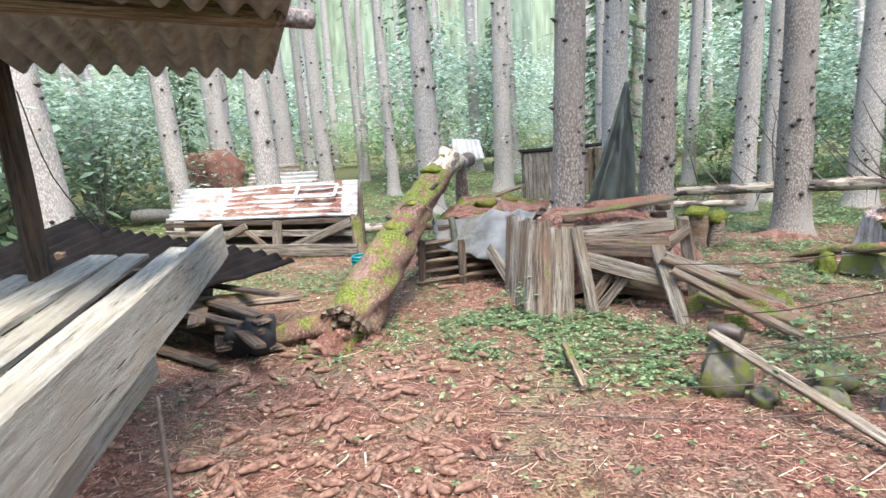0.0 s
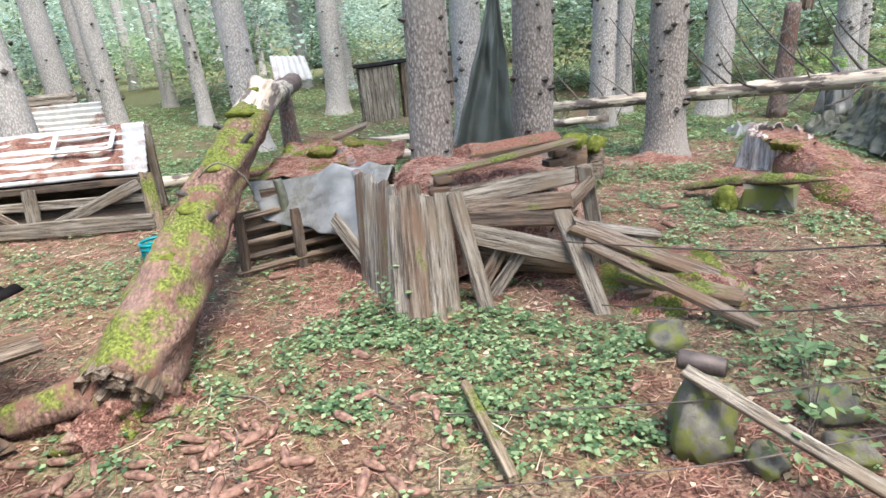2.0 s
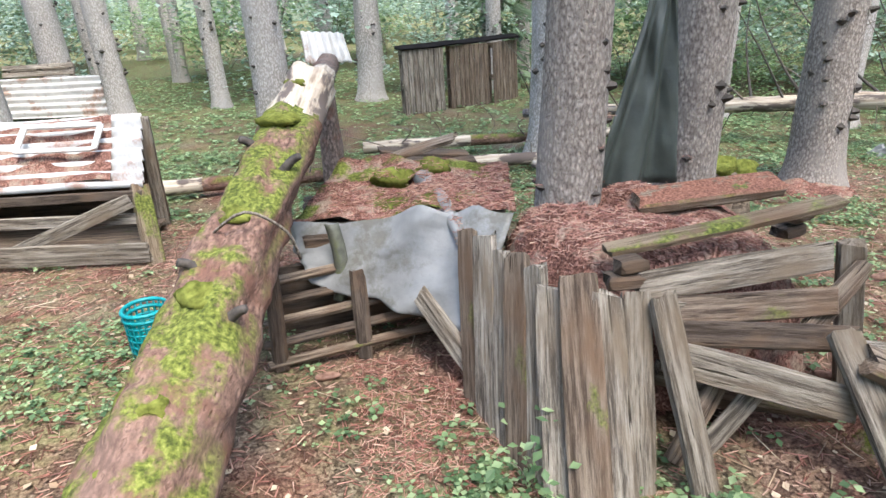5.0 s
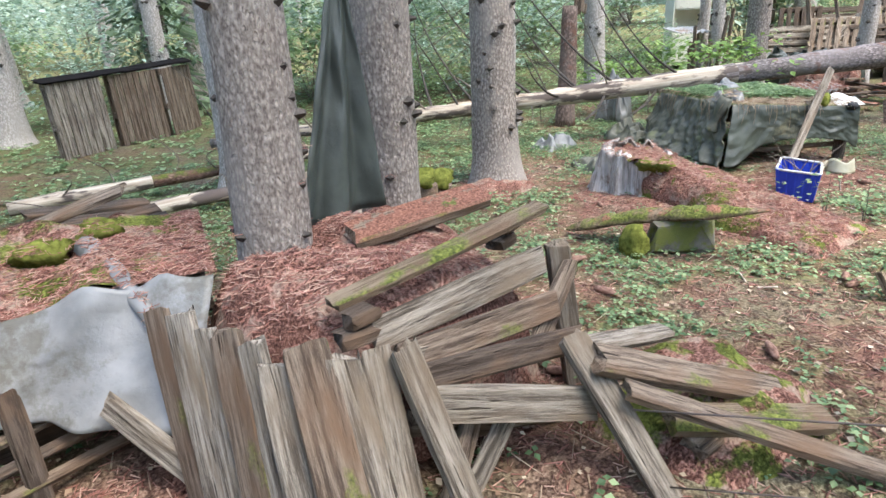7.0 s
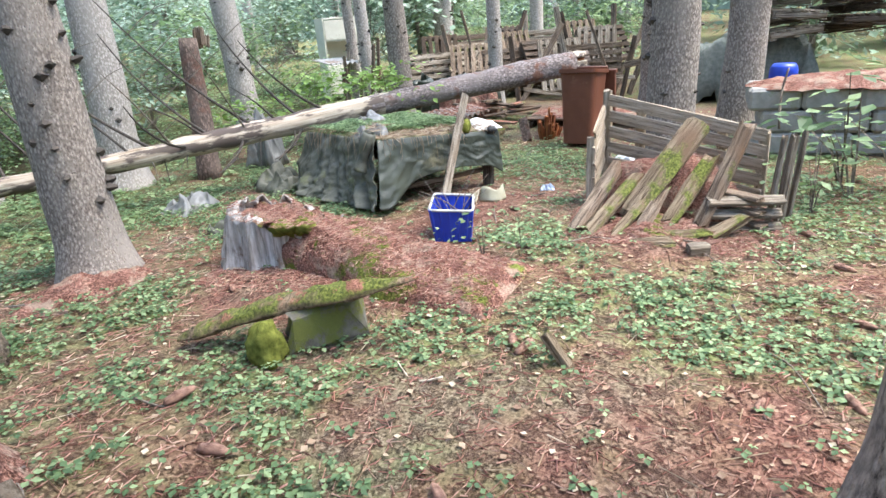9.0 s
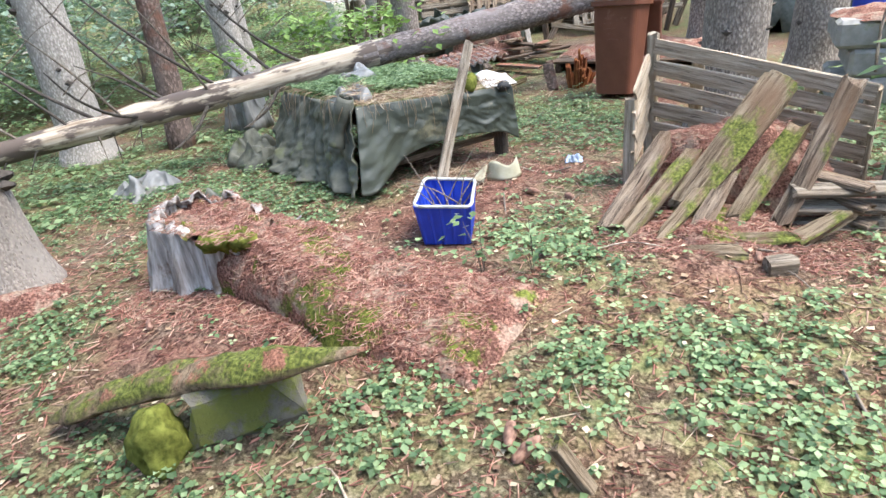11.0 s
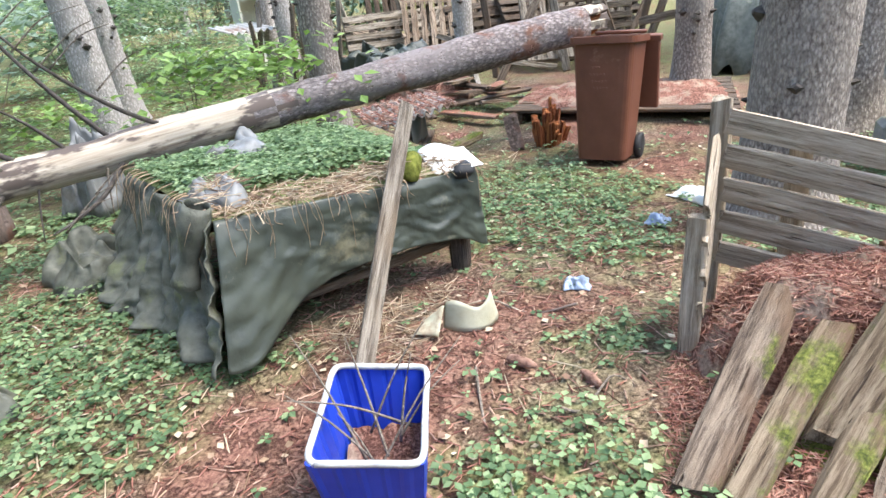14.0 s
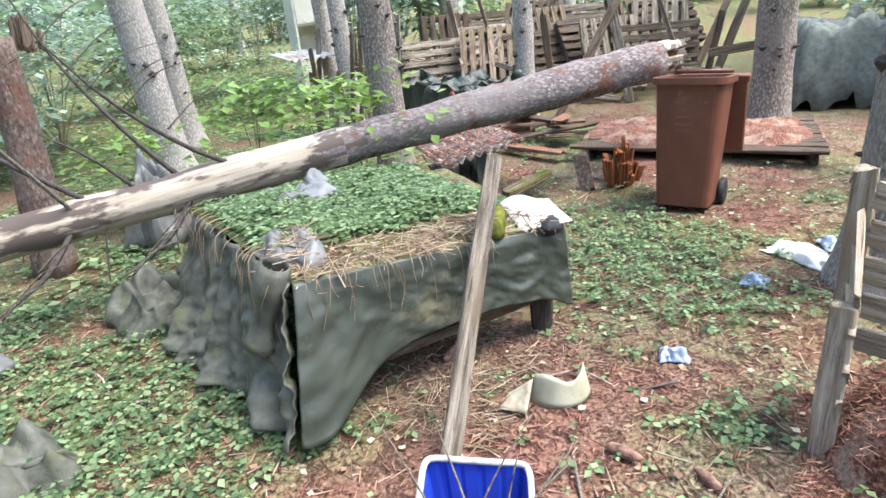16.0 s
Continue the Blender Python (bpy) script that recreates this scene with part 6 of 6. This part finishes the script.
for k in range(8):
    plank("board", (9.7 + 0.03 * k, 6.15 + 0.07 * k, 0.05 + 0.04 * (k % 4)), (10.6, 6.4 + 0.1 * k, 0.06 + 0.04 * (k % 4)), 0.1, 0.03, WOOD_DARK if k % 2 else WOOD_BROWN, (0, 0, 1), lowst)
plank("beam", (9.6, 5.95, 0.12), (10.15, 5.75, 0.14), 0.09, 0.07, WOOD_MOSS, (0, 0, 1), lowst)
under(sheet("tarp_side", lambda u, v: Vector((9.8 + 0.6 * u, 6.25 + 0.1 * u, 0.08 + 0.28 * v)) + Vector((0.03, 0.05 * v, 0)) * math.sin(u * 9), 20, 8, TARP_DARK), lowst)
corrugated("corrugated_scrap", (9.6, 6.45, 0.34), (10.35, 6.0, 0.38), (10.75, 6.4, 0.42), (10.0, 6.9, 0.38), 9, 0.025, ROOF_PALE, label="white corrugated scrap lying over wood", category="roof sheet")

# Litter of small things on the clearing
crumple("torn_film", (9.05, 3.95, 0.0), 0.4, 0.22, 0.07, PAPER, "torn white plastic film on the ground", "plastic film", 21, 50, 5)
crumple("torn_film", (9.2, 3.75, 0.01), 0.16, 0.14, 0.05, BLUE_FILM, "torn pale blue plastic film", "plastic film", 23, 20, 5)
crumple("torn_film", (8.6, 4.2, 0.0), 0.13, 0.11, 0.07, BLUE_FILM, "crumpled pale blue wrapper on the ground", "wrapper", 25, 70, 5)
crumple("torn_film", (7.75, 4.55, 0.0), 0.12, 0.12, 0.06, BLUE_FILM, "crumpled grey wrapper on the ground", "wrapper", 27, 10, 5)
tub = base("broken_tub", (7.3, 5.0, 0), label="cracked yellowed plastic tub half buried in litter", category="tub")
under(sheet("tub_wall", lambda u, v: Vector((7.34 + (0.13 - 0.03 * v) * math.cos(2.6 + 2.6 * u), 5.0 + (0.15 - 0.03 * v) * math.sin(2.6 + 2.6 * u), 0.01 + (0.12 + 0.02 * math.sin(u * 9)) * v)), 26, 6, CARD, 0.005), tub)
under(sheet("tub_flake", lambda u, v: Vector((7.12 + 0.1 * u, 5.06 + 0.12 * v, 0.03 + 0.1 * u * (1 - v))), 6, 6, CARD, 0.004), tub)
crumple("plastic_bag", (6.55, 8.0, -0.01), 0.5, 0.4, 0.2, TARP_GREY, "grey plastic bag lying among plants", "bag", 31, 0, 9)

# ---- far side: cabinet, pallet heaps, netting stack ----
cb = base("old_cabinet", (15.2, 11.35, 0), label="old cream enamelled cabinet with a dark opening", category="cabinet")
for nm, sz, at in (("side", (0.04, 0.6, 1.75), (-0.4, 0, 0.95)), ("side", (0.04, 0.6, 1.75), (0.4, 0, 0.95)), ("top", (0.84, 0.6, 0.04), (0, 0, 1.83)), ("shelf", (0.76, 0.58, 0.04), (0, 0, 0.78)), ("shelf", (0.76, 0.58, 0.04), (0, 0, 1.35)), ("back", (0.76, 0.03, 1.7), (0, 0.28, 0.95)), ("lower_door", (0.76, 0.04, 0.6), (0, -0.29, 0.45)), ("upper_door", (0.76, 0.04, 0.42), (0, -0.29, 1.58))):
    o = new(nm, box_part(nm, sz, CABINET))
    o.matrix_world = pose(15.2, 11.35, 0, 0, 0, -40) @ pose(*at)
    under(o, cb)
rng = random.Random(51)
for k in range(15):
    row = k // 5
    pallet(pose(14.6 + 0.7 * row + rng.uniform(-0.3, 0.3), 8.6 - 0.85 * (k % 5) + rng.uniform(-0.3, 0.3), 0.55 + 0.14 * row, 90 - rng.uniform(12, 40), 0, -65 + rng.uniform(-22, 22)) @ pose(0, 0, 0, 0, 0, 90 * (k % 2)), (WOOD_GREY, WOOD_BROWN, WOOD_DARK)[k % 3])
for k in range(12):
    pallet(pose(15.6 + 1.3 * (k // 6), 9.4 - 1.0 * (k % 3) * 1.3, 0.02 + 0.15 * (k // 3 % 2) + 0.3 * (k % 2), rng.uniform(-4, 4), rng.uniform(-4, 4), rng.uniform(0, 90)), (WOOD_GREY, WOOD_BROWN)[k % 2])
for k in range(10):
    pallet(pose(13.9 + 0.9 * (k // 5), 2.2 - 1.1 * (k % 2), 0.95 + 0.15 * (k % 5), rng.uniform(-5, 5), rng.uniform(-6, 6), rng.uniform(-20, 40)), (WOOD_GREY, WOOD_DARK)[k % 2])
for k in range(46):
    c = Vector((rng.uniform(13.2, 16.5), rng.uniform(4.6, 9.2), 0))
    if k % 2:
        a, b = c, c + Vector((rng.uniform(0.1, 0.7), rng.uniform(-0.7, 0.7), rng.uniform(0.9, 1.8)))
    else:
        c.z = rng.uniform(0.05, 0.7)
        a, b = c, c + Vector((rng.uniform(-0.6, 0.6), rng.uniform(-1.2, 1.2), rng.uniform(-0.1, 0.2)))
    plank("scrap_board", a, b, rng.uniform(0.06, 0.12), 0.03, (WOOD_GREY, WOOD_BROWN, WOOD_DARK)[k % 3], (-1, 0.2, 0.3), None, 0.015, label="weathered scrap board in the far wood heap", category="board", group="scrap boards of the far heap")
for k in range(16):
    c = Vector((12.6 + rng.uniform(-0.4, 0.5), 9.1 + rng.uniform(-0.5, 0.6), 0))
    plank("scrap_board", c, c + Vector((rng.uniform(-0.1, 0.3), rng.uniform(-0.2, 0.2), rng.uniform(0.5, 1.5))), 0.07, 0.03, (WOOD_GREY, WOOD_BROWN)[k % 2], (-1, 0.2, 0.1), None, 0.015, label="weathered board leaning by the cabinet", category="board", group="scrap boards by the cabinet")


def draped(name, c, sx, sy, h, mat, label, seed, turn=0.0):
    ct, st = math.cos(radians(turn)), math.sin(radians(turn))

    def fn(u, v):
        a, b = u * 2 - 1, v * 2 - 1
        k = max(abs(a), abs(b))
        x, y = a * sx * (1 - 0.12 * (1 - k)), b * sy
        z = h * min(1, 7 * (1 - k)) ** 0.8 + 0.2 * fbm(a * 3 + seed, b * 3, 0, 1) * (0.3 + k)
        f = 0.05 * math.sin((a + b) * 17 + seed) * k
        return Vector((c[0] + (x + f) * ct - (y + f) * st, c[1] + (x + f) * st + (y - f) * ct, max(z, -0.03)))
    return tagged(sheet(name, fn, 48, 48, mat), label, "covered heap")


draped("netting_stack", (14.3, 2.75, 0), 0.8, 1.1, 0.85, NET, "heap under hanging grey-green netting", 3, 10)
draped("tarp_heap", (12.9, 7.6, 0), 0.5, 0.85, 0.5, TARP_GREEN, "low heap under a dark green tarpaulin", 5, -30)
draped("tarp_heap", (12.2, 7.0, 0), 0.35, 0.5, 0.4, LITTER, "low mound of brown rot and needles", 7, 20)
for k in range(14):
    c, a = Vector((11.6 + rng.uniform(-0.5, 0.9), 6.3 + rng.uniform(-0.4, 0.6), 0.04 + 0.022 * k)), rng.uniform(-1.2, 1.2)
    d = Vector((math.cos(a), math.sin(a), rng.uniform(-0.08, 0.08))) * rng.uniform(0.25, 0.6)
    plank("scrap_board", c - d, c + d, rng.uniform(0.07, 0.13), 0.03, (WOOD_DARK, WOOD_BROWN, WOOD_NEEDLES)[k % 3], (0, 0, 1), None, 0.02, label="rotten scrap board lying in a low heap", category="board", group="scrap boards of the far heap")
corrugated("corrugated_scrap", (12.0, 9.6, 1.0), (12.7, 9.3, 1.0), (12.9, 9.8, 1.08), (12.2, 10.1, 1.08), 7, 0.02, ROOF_PALE, label="white corrugated scrap on a wooden rack", category="roof sheet")

# ---- what grows and lies on the ground ----
rng = random.Random(77)


def scatter_leaves(name, count, area, size, mat, label, lift=(0.01, 0.06), dens=None, height=ground_z, tri=3):
    verts, faces = [], []
    made = tries = 0
    while made < count and tries < count * 12:
        tries += 1
        x, y = rng.uniform(area[0], area[1]), rng.uniform(area[2], area[3])
        if dens and rng.random() > dens(x, y):
            continue
        made += 1
        z = height(x, y)
        s = size * rng.uniform(0.55, 1.35)
        a0 = rng.uniform(0, 6.28)
        hh = rng.uniform(*lift)
        for k in range(tri):
            a = a0 + 2 * math.pi * k / tri + rng.uniform(-0.3, 0.3)
            d = Vector((math.cos(a), math.sin(a), rng.uniform(-0.35, 0.25)))
            sd = Vector((-math.sin(a), math.cos(a), rng.uniform(-0.25, 0.25)))
            p = Vector((x, y, z + hh)) + d * s * 0.08
            n = len(verts)
            verts += [p, p + d * s * 0.45 + sd * s * 0.42, p + d * s - Vector((0, 0, s * 0.15)), p + d * s * 0.45 - sd * s * 0.42]
            faces += [(n, n + 1, n + 2), (n, n + 2, n + 3)]
    return tagged(new(name, mesh_of(name, verts, faces, mat)), label, "plants", kind="stuff")


def near_cover(x, y):
    c = cover(x, y)
    return 0.03 + 0.8 * smooth_step(0.32, 0.85, c)


scatter_leaves("ground_plants", 26000, (-4, 12.5, 0.8, 11), 0.03, LEAF, "low trifoliate green plants of the forest floor", dens=near_cover)
scatter_leaves("ground_plants", 1000, (0.3, 2.6, 2.3, 4.4), 0.034, LEAF, "dense low green plants before the plank pile", dens=near_cover)
scatter_leaves("ground_plants", 6000, (2.5, 9.5, 2.2, 8.5), 0.032, LEAF, "fresh low green plants in the clearing", dens=near_cover)
scatter_leaves("ground_plants", 16000, (-9, 18, 8, 22), 0.07, LEAF_FAR, "green plants under the farther trees", dens=near_cover)


def top_z(x, y):
    d, e = (C2 - C1), (C4 - C1)
    det = d.x * e.y - d.y * e.x
    px, py = x - C1.x, y - C1.y
    u, v = (px * e.y - py * e.x) / det, (d.x * py - d.y * px) / det
    return cover_top(u, v).z if 0.03 < u < 0.97 and 0.18 < v < 0.97 else -9.0


scatter_leaves("stack_plants", 5200, (6.9, 8.7, 5.1, 7.2), 0.03, LEAF_FAR, "green plants growing on the tarpaulin", height=lambda x, y: top_z(x, y), dens=lambda x, y: 1.0 if top_z(x, y) > 0 else 0.0)
scatter_leaves("fallen_leaves", 8000, (-2.5, 11, -1.5, 9), 0.035, DEAD_LEAF, "pale dry leaves strewn on the litter", (0.004, 0.02), tri=1)


def scatter_needles(name, count, place, mat, label, length=0.05, width=0.0016):
    verts, faces = [], []
    for _ in range(count):
        x, y, z = place()
        a, t = rng.uniform(0, 6.28), rng.uniform(-0.25, 0.35)
        L = length * rng.uniform(0.5, 1.4)
        d = Vector((math.cos(a), math.sin(a), t)) * L
        s = Vector((-math.sin(a), math.cos(a), 0)) * width * rng.uniform(0.7, 1.8)
        p = Vector((x, y, z + 0.006)) - d * 0.5
        n = len(verts)
        b = Vector((0, 0, width * 1.5))
        verts += [p - s, p + s, p + d + s * 0.5, p + d - s * 0.5, p + b, p + d + b]
        faces += [(n, n + 3, n + 5, n + 4), (n + 4, n + 5, n + 2, n + 1)]
    return tagged(new(name, mesh_of(name, verts, faces, mat)), label, "needles", kind="stuff")


def on_ground(x0, x1, y0, y1):
    def f():
        x, y = rng.uniform(x0, x1), rng.uniform(y0, y1)
        return x, y, ground_z(x, y)
    return f


deps = bpy.context.evaluated_depsgraph_get()
deps.update()


def on_thing(x0, x1, y0, y1, z0):
    """Drops onto whatever lies topmost below z0."""
    def f():
        while True:
            x, y = rng.uniform(x0, x1), rng.uniform(y0, y1)
            hit, p, n, _, ob, _ = scene.ray_cast(deps, Vector((x, y, z0)), Vector((0, 0, -1)))
            if hit and n.z > 0.4 and not ob.name.startswith(("stack_plants", "ground_plants", "trunk", "foliage", "dead_branch", "front_sheet", "plastic_strip", "front_flap", "side_flap", "hanging_straw")):
                return x, y, p.z
    return f


scatter_needles("needles", 46000, on_ground(-2.5, 9, -0.5, 8.2), NEEDLE_RED, "fallen red-brown spruce needles and twiglets", 0.055, 0.0024)
scatter_needles("needles", 9000, on_thing(0.4, 2.7, 4.2, 6.2, 1.25), NEEDLE_RED, "red needles lying on the plank pile", 0.05)
scatter_needles("needles", 7000, on_thing(4.9, 5.9, 4.3, 6.4, 0.9), NEEDLE_RED, "red needles lying on the mound", 0.05)
scatter_needles("needles", 7000, on_thing(6.2, 7.6, 2.5, 4.1, 1.4), NEEDLE_RED, "red needles lying over the box and planks", 0.05)
scatter_needles("needles", 2600, on_thing(9.55, 10.7, 6.0, 6.9, 0.7), NEEDLE_RED, "red needles lying on the corrugated scrap", 0.06, 0.003)
scatter_needles("straw", 900, on_thing(6.9, 7.9, 5.15, 6.1, 1.2), DEAD_LEAF, "dry straw on the tarpaulin edge", 0.16, 0.002)
scatter_needles("dry_twigs", 2600, on_ground(-2, 10, -1, 9), DEAD_LEAF, "dry pale twigs and stalks on the forest floor", 0.14, 0.0025)

CONE_ME = ring_mesh("pine_cone", [(0.0, 0, 0.0), (0.01, 0, 0), (0.03, 0, 0), (0.06, 0, 0.002), (0.09, 0, 0.003), (0.115, 0, 0.002), (0.125, 0, 0)], [0.006, 0.014, 0.0185, 0.02, 0.017, 0.01, 0.003], 10, CONE, rough=0.35, freq=60)
for k in range(260):
    if k < 220:
        x, y = rng.gauss(-0.2, 0.6), rng.uniform(0.3, 3.3)
    else:
        x, y = rng.uniform(0.2, 9), rng.uniform(2.3, 6)
    o = new("pine_cone", CONE_ME)
    s = rng.uniform(0.9, 1.3)
    o.matrix_world = pose(x, y, ground_z(x, y) + 0.017, rng.uniform(0, 90), rng.uniform(-8, 8), rng.uniform(0, 360)) @ Matrix.Scale(s, 4)
    tagged(o, "long brown spruce cone on the litter", "pine cone", "fallen spruce cones")
rng2 = random.Random(91)
for k in range(70):
    x, y = rng2.uniform(-1, 10), rng2.uniform(0.5, 8)
    a = rng2.uniform(0, 6.28)
    L = rng2.uniform(0.15, 0.5)
    pts = [(x + L * t * math.cos(a) + 0.03 * math.sin(t * 4), y + L * t * math.sin(a), ground_z(x + L * t * math.cos(a), y + L * t * math.sin(a)) + 0.012 + 0.02 * math.sin(t * 5)) for t in (-1, -0.3, 0.4, 1)]
    tagged(wire("fallen_twig", pts, (0.007, 0.003), TWIG if k % 2 else PEELED, None, 5), "dry fallen twig on the litter", "twig", "fallen twigs on the ground")
